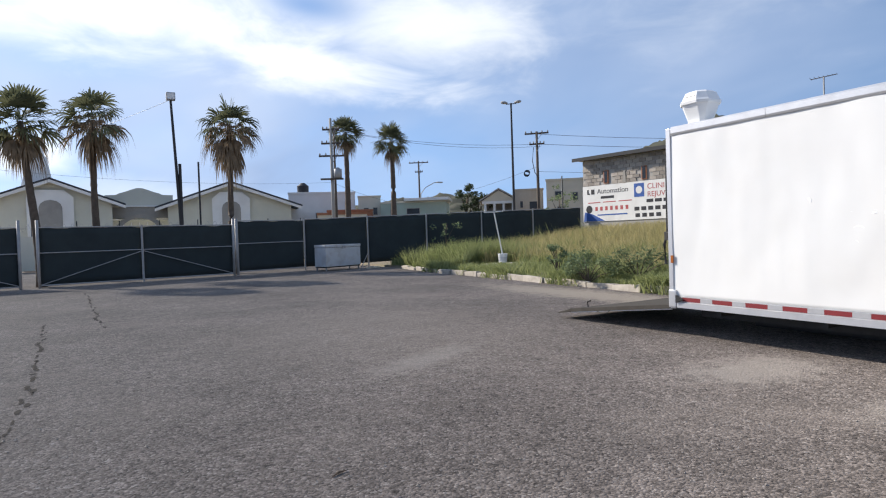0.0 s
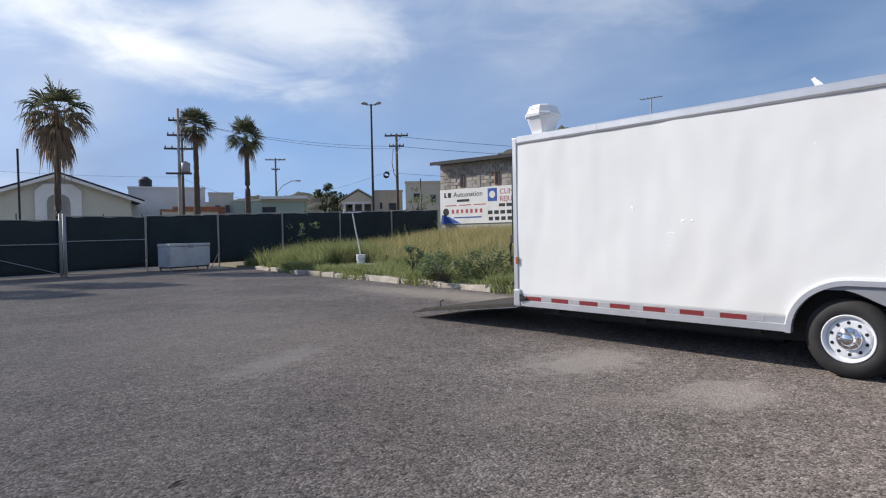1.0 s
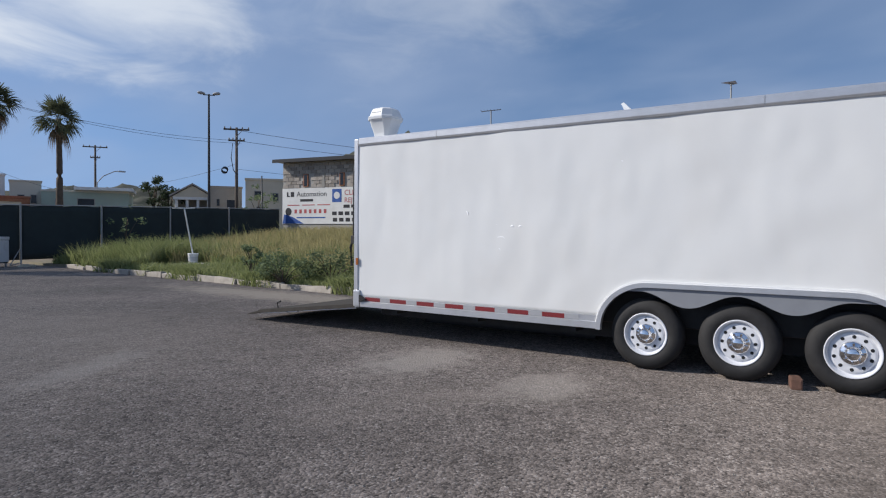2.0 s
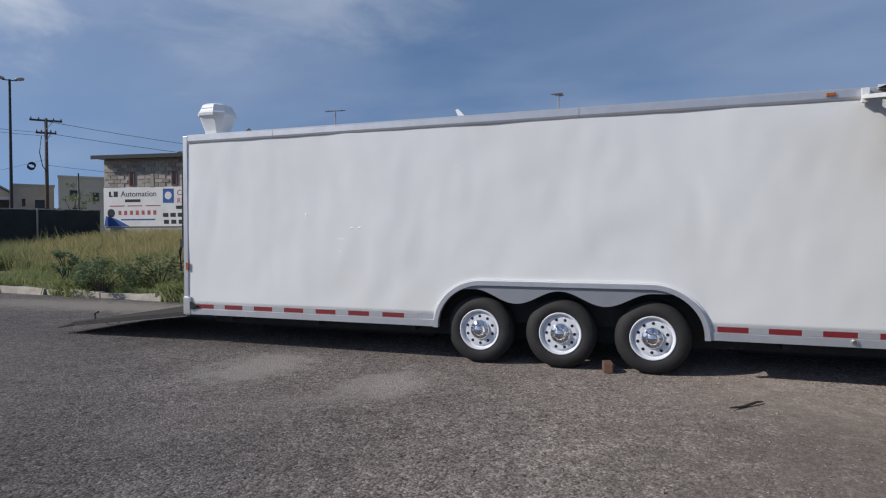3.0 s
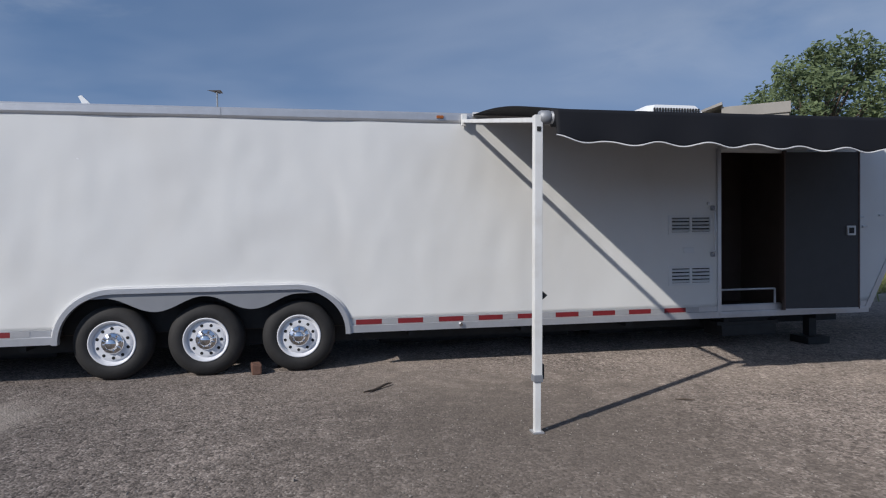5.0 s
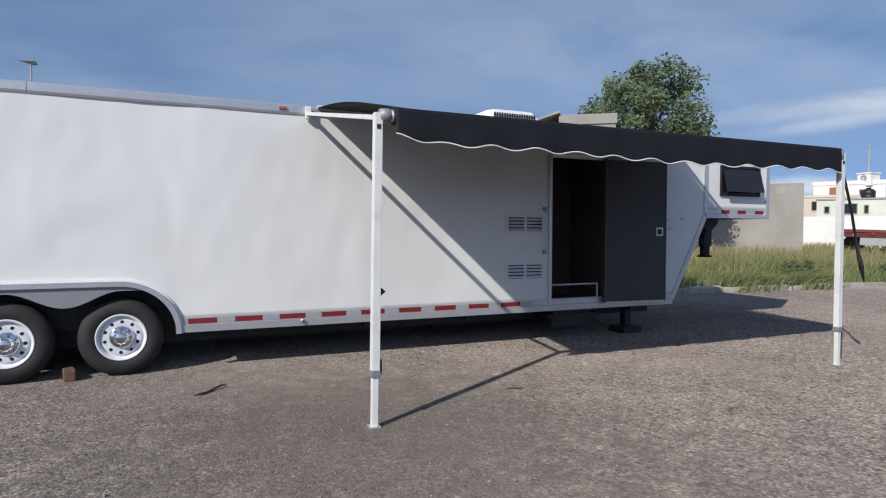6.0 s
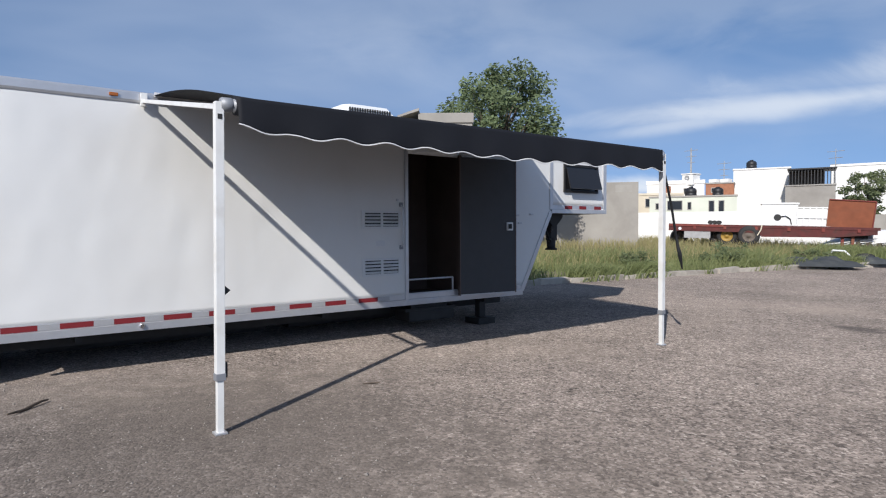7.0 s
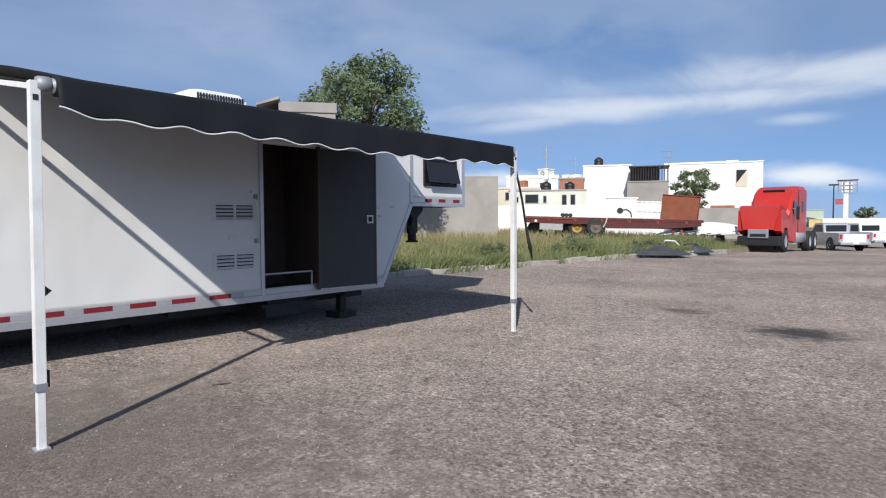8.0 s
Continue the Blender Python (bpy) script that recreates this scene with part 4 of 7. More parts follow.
# ---- awning ----
awning = thing("awning", (X0, 0, 0), "unrolled charcoal patio awning on two white legs", "awning")
AX = 4.762 - X0
PY0, PY1 = -1.642, -6.89
for y in (PY0, PY1):
    p = new("awning_leg"); p.parent = awning; p.location = (AX, y, 0)
    p.rotation_euler = (radians(0.7) if y == PY0 else 0.0, 0, 0)
    part("upper_post", box((-0.03, -0.03, 0.40), (0.03, 0.03, 2.30), 0.005), WHITE_POST, p, "white square awning post")
    part("lower_post", box((-0.023, -0.023, 0.01), (0.023, 0.023, 0.42), 0.004), WHITE_POST, p)
    part("post_foot", box((-0.045, -0.042, 0.0), (0.045, 0.042, 0.014), 0.003), ALU, p)
    part("post_collar", box((-0.034, -0.034, 0.375), (0.034, 0.034, 0.425), 0.004), SKIRT, p, "grey collar where the post slides")
    part("post_clip", box((-0.012, -0.052, 0.39), (0.012, -0.03, 0.50), 0.006), BLACK, p)
    part("post_knob", prism([(-0.03, 0.965), (-0.072, 1.0), (-0.03, 1.035)], -0.016, 0.016), BLACK, p)
    part("post_slot", box((-0.033, -0.015, 2.18), (-0.029, 0.015, 2.215)), DARK_STEEL, p)
    part("support_arm", box((0.0, -0.022, -0.018), (2.47, 0.022, 0.018), 0.004, m=Matrix.Translation((0.02, 0.0, 2.27)) @ Matrix.Rotation(-math.atan2(0.45, 2.44), 4, "Y")), WHITE_POST, p)
    part("wall_bracket", box((2.40, -0.03, 2.66), (2.45, 0.03, 2.79), 0.004), WHITE_POST, p)
F0, F1 = -1.78, -6.79
part("roller", tube((AX, PY0 - 0.04, 2.285), (AX, PY1 + 0.04, 2.285), 0.046, n=20), SKIRT, awning, smooth=True)
part("roller_cap", lathe([(PY0 - 0.04, 0.03), (PY0 - 0.05, 0.05), (PY0 - 0.11, 0.052), (PY0 - 0.13, 0.04)], "y", 20, m=Matrix.Translation((AX, 0, 2.285))), SKIRT, awning, "grey roller end cap", smooth=True)
part("roller_cap", lathe([(PY1 + 0.04, 0.03), (PY1 + 0.05, 0.066), (PY1 + 0.10, 0.06)], "y", 20, m=Matrix.Translation((AX, 0, 2.285))), ALU, awning, smooth=True)
part("rolled_cloth", tube((AX, F0, 2.285), (AX, F1, 2.285), 0.066, n=20), FABRIC, awning, smooth=True)
canopy = sheet(lambda u, v: (AX + (0 - AX) * u, F0 + (F1 - F0) * v, 2.345 + (2.79 - 2.345) * u - (0.05 - 0.105 * math.exp(-((F1 - F0) * v / 0.6) ** 2)) * math.sin(math.pi * u)), 16, 40)
thick(part("canopy", canopy, FABRIC, awning, "charcoal vinyl awning cloth", smooth=True), 0.004)


def valance_low(v):
    y = F0 + (F1 - F0) * v
    return 2.085 + 0.016 * math.cos(2 * math.pi * (y - F0) / 0.40) + 0.05 * max(0.0, 1 - (F0 - y) / 0.40) + 0.012 * math.sin(y * 1.7)


def valance_at(u, v):
    y = F0 + (F1 - F0) * v
    top, low = 2.335, valance_low(v)
    z = top + (low - top) * u
    bulge = math.sin(u * math.pi * 0.5)
    return (AX - 0.068 - 0.012 * bulge + 0.012 * u * math.sin(y * 11), y, z)


thick(part("valance", sheet(valance_at, 10, 160), FABRIC, awning, "charcoal valance with a wavy hem", smooth=True), 0.003)
part("hem_piping", path_tube([Vector(valance_at(1.0, i / 160)) for i in range(161)], 0.006, 5), WHITE_TRIM, awning, "white piping along the hem")
part("rail_cloth_channel", box((-0.03, F1, 2.775), (-0.022, F0, 2.82)), WHITE_TRIM, awning)
part("pull_strap", path_tube([(AX, PY1 + 0.06, 2.23), (AX + 0.01, PY1 - 0.06, 2.08), (AX + 0.02, PY1 - 0.22, 1.7), (AX + 0.02, PY1 - 0.33, 1.3), (AX, PY1 - 0.36, 1.12)], [0.012, 0.016, 0.016, 0.016, 0.022], 6), BLACK, awning)
part("pull_strap_end", path_tube([(AX, PY1 - 0.35, 1.2), (AX, PY1 - 0.38, 1.08), (AX, PY1 - 0.44, 0.9)], [0.01, 0.03, 0.008], 6), BLACK, awning)

# ---- small things on the yard ----
bm = box((-0.09, -0.05, 0.0), (0.09, 0.05, 0.11), 0.018)
for v in bm.verts:
    v.co += 0.008 * noise.noise_vector(v.co * 14)
chock = single("wheel_chock", bm, BRICK_BROWN, "broken brown brick set behind the tyre as a chock", "brick", at=(7.3, 0.60, 0.0))
chock.rotation_euler = (0, 0, 0.2)
pts = [(6.39 - 0.055 * i, -0.745 + 0.048 * i, 0.018 + 0.008 * math.sin(i * 1.3)) for i in range(7)]
single("stick", path_tube([(p[0] - 6.39, p[1] + 0.745, p[2]) for p in pts], [0.006, 0.011, 0.012, 0.013, 0.012, 0.010, 0.006], 6), BARK, "thin dry stick lying on the asphalt", "stick", at=(6.46, -0.755, 0))

for at, turn, ln in (((5.31, -3.17, 0), 1.2, 0.16), ((1.79, 4.01, 0), 0.4, 0.12)):
    tw = single("twig", path_tube([(-ln / 2, 0, 0.006), (0, 0.012, 0.012), (ln / 2, 0.0, 0.008)], [0.004, 0.008, 0.003], 6), BARK, "short dark twig lying on the asphalt", "twig", "twigs", at=at)
    tw.rotation_euler = (0, 0, turn)

# a tarred crack across the yard
bm = bmesh.new()
crk_rng = random.Random(31)
for line in (((-0.06, 23.7), (0.26, 17.5), (0.49, 12.9)), ((-0.52, 14.4), (-0.39, 12.4), (-0.23, 9.1), (-0.15, 7.3), (-0.20, 5.9))):
    for (xa, ya), (xb, yb) in zip(line, line[1:]):
        steps = int((ya - yb) / 0.12)
        for k in range(steps):
            if crk_rng.random() < 0.25:
                continue
            t = k / steps
            cx, cy = xa + (xb - xa) * t + 0.10 * noise.noise((t * 5 + ya, 2.0, 0.0)), ya + (yb - ya) * t
            w, ln = crk_rng.uniform(0.008, 0.045), crk_rng.uniform(0.05, 0.14)
            bm.faces.new([bm.verts.new((cx + math.cos(a) * w * crk_rng.uniform(0.5, 1.2), cy + math.sin(a) * ln * crk_rng.uniform(0.6, 1.1), 0.004)) for a in (0.0, 1.05, 2.1, 3.14, 4.2, 5.2)])
single("pavement_crack", bm, TAR, "dark wandering crack in the worn asphalt", "crack", kind="structure")

# ---- fence, gate, freezer ----
def heading(a, b):
    return math.atan2(b[1] - a[1], b[0] - a[0])


def fence_panel(a, b, z0, z1, h, bottom_rail=True, gate=False, diagonal=0, post_end=False):
    """One bay of chain-link hung with dark cloth, from post a towards b."""
    ln = math.hypot(b[0] - a[0], b[1] - a[1])
    f = thing("gate_leaf" if gate else "fence_bay", (a[0], a[1], z0), "steel-tube gate leaf hung with dark green windscreen cloth" if gate else "galvanised fence bay hung with dark green windscreen cloth",
              "gate" if gate else "fence", "yard fence")
    f.rotation_euler = (0, 0, heading(a, b))
    dz = z1 - z0
    low = 0.10 if gate else 0.16

    def cloth_at(u, v):
        x = 0.04 + (ln - 0.08) * u
        sag = 0.025 * math.sin(u * math.pi * 5 + a[0]) * (v > 0.9)
        return (x, 0.03 + 0.02 * noise.noise((x * 0.9 + a[0], v * 1.5, 2)), low + dz * u + (h - low - 0.02) * v - sag)

    thick(part("windscreen_cloth", sheet(cloth_at, 20, 8), SCREEN, f, smooth=True), 0.006)
    part("post", tube((0, 0, -0.1), (0, 0, h + 0.06), 0.036, n=10), GALV, f)
    part("top_rail", tube((0, -0.01, h), (ln, -0.01, h + dz), 0.021, n=8), GALV, f)
    if bottom_rail:
        part("bottom_rail", tube((0, -0.02, low), (ln, -0.02, low + dz), 0.026, n=8), GALV, f)
    if gate or post_end:
        part("mid_rail", tube((0, -0.02, h * 0.58), (ln, -0.02, h * 0.58 + dz), 0.020, n=8), GALV, f)
    if gate:
        part("end_stile", tube((ln - 0.03, 0, low), (ln - 0.03, 0, h), 0.026, n=8), GALV, f)
    if diagonal:
        a0, b0 = ((0, low), (ln, h * 0.56)) if diagonal > 0 else ((0, h * 0.56), (ln, low))
        part("brace", tube((a0[0], -0.02, a0[1]), (b0[0], -0.02, b0[1]), 0.016, n=8), GALV, f)
    return f


def along(a, b, k):
    return (a[0] + (b[0] - a[0]) * k, a[1] + (b[1] - a[1]) * k)


GA, GB, GC = (-1.62, 27.75), (5.62, 29.0), (9.12, 29.85)
GM = along(GA, GB, 0.49)
GH = 2.28
fence_panel(GA, GM, 0, 0, GH, gate=True, diagonal=1)
fence_panel(GM, GB, 0, 0, GH, gate=True, diagonal=-1)
back = Vector((GA[0] - GB[0], GA[1] - GB[1])).normalized()
L1 = (GA[0] + back.x * 0.55, GA[1] + back.y * 0.55)
L2 = (L1[0] + back.x * 3.4, L1[1] + back.y * 3.4)
L3 = (L2[0] + back.x * 3.4, L2[1] + back.y * 3.4)
fence_panel(L2, L1, 0, 0, GH, gate=True, diagonal=-1)
fence_panel(L3, L2, 0, 0, GH, gate=True, diagonal=1)
for p in (GA, (L1[0] - 0.03, L1[1]), GB, (GB[0] + 0.14, GB[1] + 0.05)):
    single("gate_post", tube((0, 0, 0), (0, 0, 2.55), 0.055, n=14), GALV, "galvanised steel gate post with hinge straps", "post", "gate posts", at=(p[0], p[1] - 0.06, 0), smooth=True)
fence_panel((GB[0] + 0.2, GB[1] + 0.06), GC, 0, 0.02, 2.45, post_end=True)
FE = (24.75, 27.55)
for i in range(5):
    a, b = along(GC, FE, i / 5), along(GC, FE, (i + 1) / 5)
    fence_panel(a, b, 0.02 + 0.07 * i, 0.02 + 0.07 * (i + 1), 2.48, bottom_rail=False)
brace = tube((-0.02, 0.0, 0.1), (-0.5, -0.25, 0.0), 0.02, n=8)
tube((-0.5, -0.25, 0.02), (0.0, 0.0, 0.75), 0.02, n=8, bm=brace)
single("fence_stay", brace, GALV, "short galvanised stay at the foot of a fence post", "stay", at=(*along(GC, FE, 0.2), 0.03))

fz = thing("chest_freezer", (9.5, 27.85, 0), "old dull-white chest freezer standing against the fence", "freezer")
fz.rotation_euler = (0, 0, 0.42)
fz.scale = (1.08, 1.05, 1.3)
part("freezer_body", box((0, 0, 0.16), (2.1, 0.72, 0.84), 0.02), FREEZER, fz)
part("freezer_lid", box((-0.01, -0.02, 0.85), (2.11, 0.74, 0.95), 0.025), FREEZER, fz)
part("lid_latch", box((0.95, -0.05, 0.80), (1.15, -0.015, 0.90), 0.01), GALV, fz)
part("base_rail", box((0.03, 0.02, 0.12), (2.07, 0.70, 0.16)), DARK_STEEL, fz)
for x in (0.06, 2.0):
    for y in (0.05, 0.65):
        part("freezer_leg", box((x, y, 0.0), (x + 0.05, y + 0.05, 0.13)), GALV, fz)
rag = bmesh.new()
for k in range(5):
    box((k * 0.13, 0.03 * (k % 2), 0.0), (k * 0.13 + 0.15, 0.2 + 0.03 * k, 0.05 + 0.03 * (k % 3)), 0.012, rag)
single("rubbish", rag, STUCCO_CREAM, "small heap of pale rubbish beside the freezer", "rubbish", at=(11.7, 28.3, 0.0))

# bucket with a pipe set in concrete, and the slabs it stands on
BZ = lot_z(14.7, 21.0)
bk = thing("bucket", (14.7, 21.0, BZ + 0.065), "white plastic bucket of concrete holding a leaning white pipe", "bucket")
part("bucket_shell", lathe([(0.0, 0.15), (0.02, 0.155), (0.34, 0.185), (0.36, 0.195), (0.385, 0.195), (0.385, 0.175), (0.33, 0.17)], "z", 24), PLASTIC_WHITE, bk, smooth=True)
part("bucket_label", lathe([(0.10, 0.1685), (0.26, 0.1835), (0.26, 0.1845), (0.10, 0.1695)], "z", 24), FREEZER, bk, "faded grey printed band")
part("concrete_fill", lathe([(0.30, 0.0), (0.30, 0.168), (0.31, 0.168), (0.33, 0.0)], "z", 20), CONCRETE, bk)
part("pipe", tube((0.0, 0.0, 0.30), (-0.30, 0.10, 2.10), 0.028, n=10), WHITE_POST, bk)
part("pipe_arm", tube((-0.30, 0.10, 2.08), (-0.62, 0.36, 2.08), 0.018, n=8), WHITE_POST, bk)
part("pipe_arm", tube((-0.30, 0.10, 2.08), (0.0, -0.12, 2.10), 0.018, n=8), WHITE_POST, bk)
for k, (x, y, a) in enumerate(((14.65, 21.0, 0.2), (13.8, 21.9, 0.5), (15.0, 20.0, -0.1))):
    sl = single("concrete_slab", box((-0.6, -0.55, 0.0), (0.6, 0.55, 0.07), 0.012), CONCRETE, "loose weathered concrete slab lying in the weeds", "slab", "concrete slabs", at=(x, y, lot_z(x, y) - 0.005))
    sl.rotation_euler = (0, 0, a)


# ---- buildings: a local frame with x along the front and y away from the yard ----
def window(parent, x, z, w, h, mat=None, y=0.0):
    wdw = new("window"); wdw.parent = parent; wdw.location = (x, y, z)
    rim = bmesh.new()
    for lo, hi in (((-w / 2, -0.05, h / 2 - 0.05), (w / 2, 0.02, h / 2)), ((-w / 2, -0.05, -h / 2), (w / 2, 0.02, -h / 2 + 0.05)), ((-w / 2, -0.05, -h / 2 + 0.05), (-w / 2 + 0.05, 0.02, h / 2 - 0.05)), ((w / 2 - 0.05, -0.05, -h / 2 + 0.05), (w / 2, 0.02, h / 2 - 0.05))):
        box(lo, hi, 0, rim)
    part("window_frame", rim, mat or CONCRETE, wdw)
    part("pane", box((-w / 2 + 0.05, -0.012, -h / 2 + 0.05), (w / 2 - 0.05, -0.004, h / 2 - 0.05)), WINDOW_DARK, wdw)


def flat_house(a, b, depth, z0, h, mat, label, windows=(), parapet=0.18, name="house", doors=(), cap=None):
    """A flat-roofed house whose front runs from a to b."""
    ln = math.hypot(b[0] - a[0], b[1] - a[1])
    hs = thing(name, (a[0], a[1], z0), label, "house")
    hs.rotation_euler = (0, 0, heading(a, b))
    part("wall", box((0, 0, -1.0), (ln, depth, h)), mat, hs)
    part("parapet", box((-0.06, -0.06, h), (ln + 0.06, depth + 0.06, h + parapet), 0.02), cap or mat, hs)
    for x, z, w, hh in windows:
        window(hs, x * ln, z, w, hh)
    for x, w, hh in doors:
        part("door", box((x * ln - w / 2, -0.03, 0.02), (x * ln + w / 2, 0.03, hh), 0.01), WINDOW_DARK, hs)
    return hs


# church halls with gabled fronts
def gable_hall(a, b, eaves, peak, depth, label):
    ln = math.hypot(b[0] - a[0], b[1] - a[1])
    hall = thing("church_hall", (a[0], a[1], 0.3), label, "building", "church halls")
    hall.rotation_euler = (0, 0, heading(a, b))
    part("wall", prism([(0, -0.4), (ln, -0.4), (ln, eaves), (ln / 2, peak), (0, eaves)], 0, depth, "y"), STUCCO_PALE, hall)
    rise = (peak - eaves) / (ln / 2)
    for s in (0, 1):
        x0, x1 = (-0.9, ln / 2) if s == 0 else (ln / 2, ln + 0.9)
        z0, z1 = (eaves - 0.9 * rise, peak) if s == 0 else (peak, eaves - 0.9 * rise)
        part("roof", prism([(x0, z0 + 0.02), (x1, z1 + 0.02), (x1, z1 + 0.16), (x0, z0 + 0.16)], -0.7, depth + 0.5, "y"), ROOF_DARK, hall, "dark roof slope with a black edge")
        part("bargeboard", prism([(x0, z0 - 0.22), (x1, z1 - 0.22), (x1, z1 + 0.01), (x0, z0 + 0.01)], -0.70, -0.62, "y"), STUCCO_WHITE, hall)
    part("centre_pier", prism([(ln / 2 - 1.5, -0.4), (ln / 2 + 1.5, -0.4), (ln / 2 + 1.5, peak - 1.3), (ln / 2 + 0.9, peak - 0.75), (ln / 2 - 0.9, peak - 0.75), (ln / 2 - 1.5, peak - 1.3)], -0.30, 0.0, "y"), STUCCO_WHITE, hall)
    arch = [(ln / 2 - 0.75, 0.0), (ln / 2 + 0.75, 0.0), (ln / 2 + 0.75, peak - 2.1)] + [(ln / 2 + 0.75 * math.cos(t), peak - 2.1 + 0.6 * math.sin(t)) for t in (0.5, 1.0, 1.57, 2.1, 2.6)] + [(ln / 2 - 0.75, peak - 2.1)]
    part("arched_panel", prism(arch, -0.34, -0.31, "y"), STUCCO_GREY, hall, "grey arched panel set in the gable")
    for k in range(3):
        part("score_line", box((0.1, -0.012, 0.9 + k * 0.9), (ln / 2 - 1.55, 0.0, 0.93 + k * 0.9)), CONCRETE, hall)
        part("score_line", box((ln / 2 + 1.55, -0.012, 0.9 + k * 0.9), (ln - 0.1, 0.0, 0.93 + k * 0.9)), CONCRETE, hall)
    for x in (0.07 * ln, 0.93 * ln):
        window(hall, x, 2.45, 0.9, 0.8)
    return hall


gable_hall((-7.0, 54.8), (1.2, 55.4), 4.75, 6.35, 14, "pale church hall with a dark-edged gable and centre pier")
gable_hall((5.2, 55.2), (14.9, 53.5), 4.45, 6.2, 14, "pale church hall with a dark-edged gable and centre pier")
spire = thing("church_spire", (-3.75, 57.0, 0), "white stepped church spire rising behind the hall", "spire")
part("spire_base", taper([(0, 1.3, 1.3, 0.2), (6.2, 1.3, 1.3, 0.2)]), STUCCO_WHITE, spire)
part("spire_shaft", taper([(6.2, 1.05, 1.05, 0.2), (7.4, 0.80, 0.80, 0.2), (8.6, 0.62, 0.62, 0.15)]), STUCCO_WHITE, spire)
part("spire_cap", taper([(8.6, 0.5, 0.5, 0.1), (9.8, 0.30, 0.30, 0.06), (10.5, 0.05, 0.05, 0.01)]), STUCCO_WHITE, spire)
mid = thing("church_porch", (0.9, 57.4, 0.75), "pale porch with a wavy parapet and an arched opening", "building")
mid.rotation_euler = (0, 0, heading((0.9, 57.4), (5.4, 57.15)))
wave = [(-0.2, 3.0)] + [(-0.2 + 5.1 * i / 24, 4.95 + 0.5 * math.exp(-((i - 12) / 5.0) ** 2) + (0.10 if 4 < i < 20 else 0)) for i in range(25)] + [(4.9, 3.0)]
part("parapet", prism(wave, 0, 0.4, "y"), STUCCO_PALE, mid)
part("lintel_band", box((-0.2, -0.25, 3.05), (4.9, 0.0, 3.95)), STUCCO_GREY, mid)
part("canopy_edge", box((-0.3, -0.35, 3.95), (5.0, 0.0, 4.08)), STUCCO_WHITE, mid)
ring = []
for r, up in ((2.0, True), (1.65, False)):
    line = [(2.3 + r * math.cos(math.pi * k / 16), 1.3 + (r * 1.05) * math.sin(math.pi * k / 16)) for k in range(17)]
    ring += line if up else line[::-1]
part("arch", prism(ring, -0.5, -0.26, "y"), STUCCO_GREY, mid)
part("back_wall", box((-0.2, 3.2, -0.3), (4.9, 3.4, 3.0)), STUCCO_PALE, mid)
for k in range(5):
    part("grille_bar", tube((1.1 + k * 0.6, -0.4, -0.2), (1.1 + k * 0.6, -0.4, 2.7), 0.03, n=6), WHITE_TRIM, mid)

# low wall with coiled wire in front of the halls
wl = thing("boundary_rail", (-14, 47.5, 0.1), "low pale boundary wall topped with thin wire posts and coiled wire", "fence")
part("low_wall", box((0, 0, 0), (33, 0.2, 2.2)), STUCCO_PALE, wl)
for k in range(14):
    part("wire_post", tube((0.5 + k * 2.5, 0.1, 2.2), (0.5 + k * 2.5, 0.1, 3.15), 0.035, n=6), POLE_BLACK, wl)
coil = [(0.3 + k * 0.055, 0.1 + 0.22 * math.cos(k * 0.7), 2.75 + 0.24 * math.sin(k * 0.7)) for k in range(590)]
part("coiled_wire", path_tube(coil, 0.008, 3), GALV, wl)

# ---- poles, lamps, wires ----
def power_pole(at, h, mat, label, arms=((0.4, 1.1),), r=0.14, transformer=False, turn=0.0):
    p = thing("power_pole", at, label, "utility pole", "power poles")
    p.rotation_euler = (0, 0, turn)
    part("shaft", tube((0, 0, -0.5), (0, 0, h), r, r * 0.62, 12), mat, p, smooth=True)
    for down, half in arms:
        part("crossarm", box((-half, -0.07, h - down - 0.06), (half, 0.07, h - down + 0.06), 0.01), POLE_WOOD, p)
        for s in (-0.92, -0.45, 0.45, 0.92):
            part("insulator", lathe([(0.06, 0.03), (0.10, 0.055), (0.16, 0.05), (0.22, 0.02)], "z", 10, m=Matrix.Translation((s * half, 0, h - down))), STUCCO_GREY, p)
        part("arm_brace", tube((half * 0.5, -0.09, h - down), (0, -0.1, h - down - 0.6), 0.02, n=6), GALV, p)
    if transformer:
        for s in (0.42,):
            part("transformer", lathe([(h - 4.3, 0.24), (h - 4.28, 0.29), (h - 3.68, 0.29), (h - 3.64, 0.20), (h - 3.55, 0.06)], "z", 16, m=Matrix.Translation((s, -0.1, 0))), GALV, p, "grey pole transformer", smooth=True)
        part("platform", box((-0.8, -0.3, h - 4.42), (0.8, 0.1, h - 4.32)), POLE_WOOD, p)
    return p


power_pole((15.12, 42.95, 0), 10.2, POLE_CONC, "concrete power pole with three crossarms and a transformer", ((0.8, 0.6), (1.8, 0.7), (2.7, 0.9)), 0.15, True, -0.45)
power_pole((15.5, 43.4, 0), 9.6, POLE_WOOD, "thin wooden power pole beside a concrete one", ((0.15, 0.3),), 0.11, False, -0.45)
power_pole((36.7, 71.75, 0), 11.3, POLE_WOOD, "far wooden power pole with a crossarm", ((0.2, 1.25), (1.4, 0.5)), 0.16, False, -0.6)
power_pole((31.25, 39.85, 0), 9.6, POLE_WOOD, "wooden power pole with crossarms and drooping cable loops", ((0.15, 0.95), (1.0, 0.6)), 0.15, False, -0.75)
power_pole((29.5, 34.83, 0), 5.5, POLE_BLACK, "short dark pole standing behind the fence", (), 0.07)
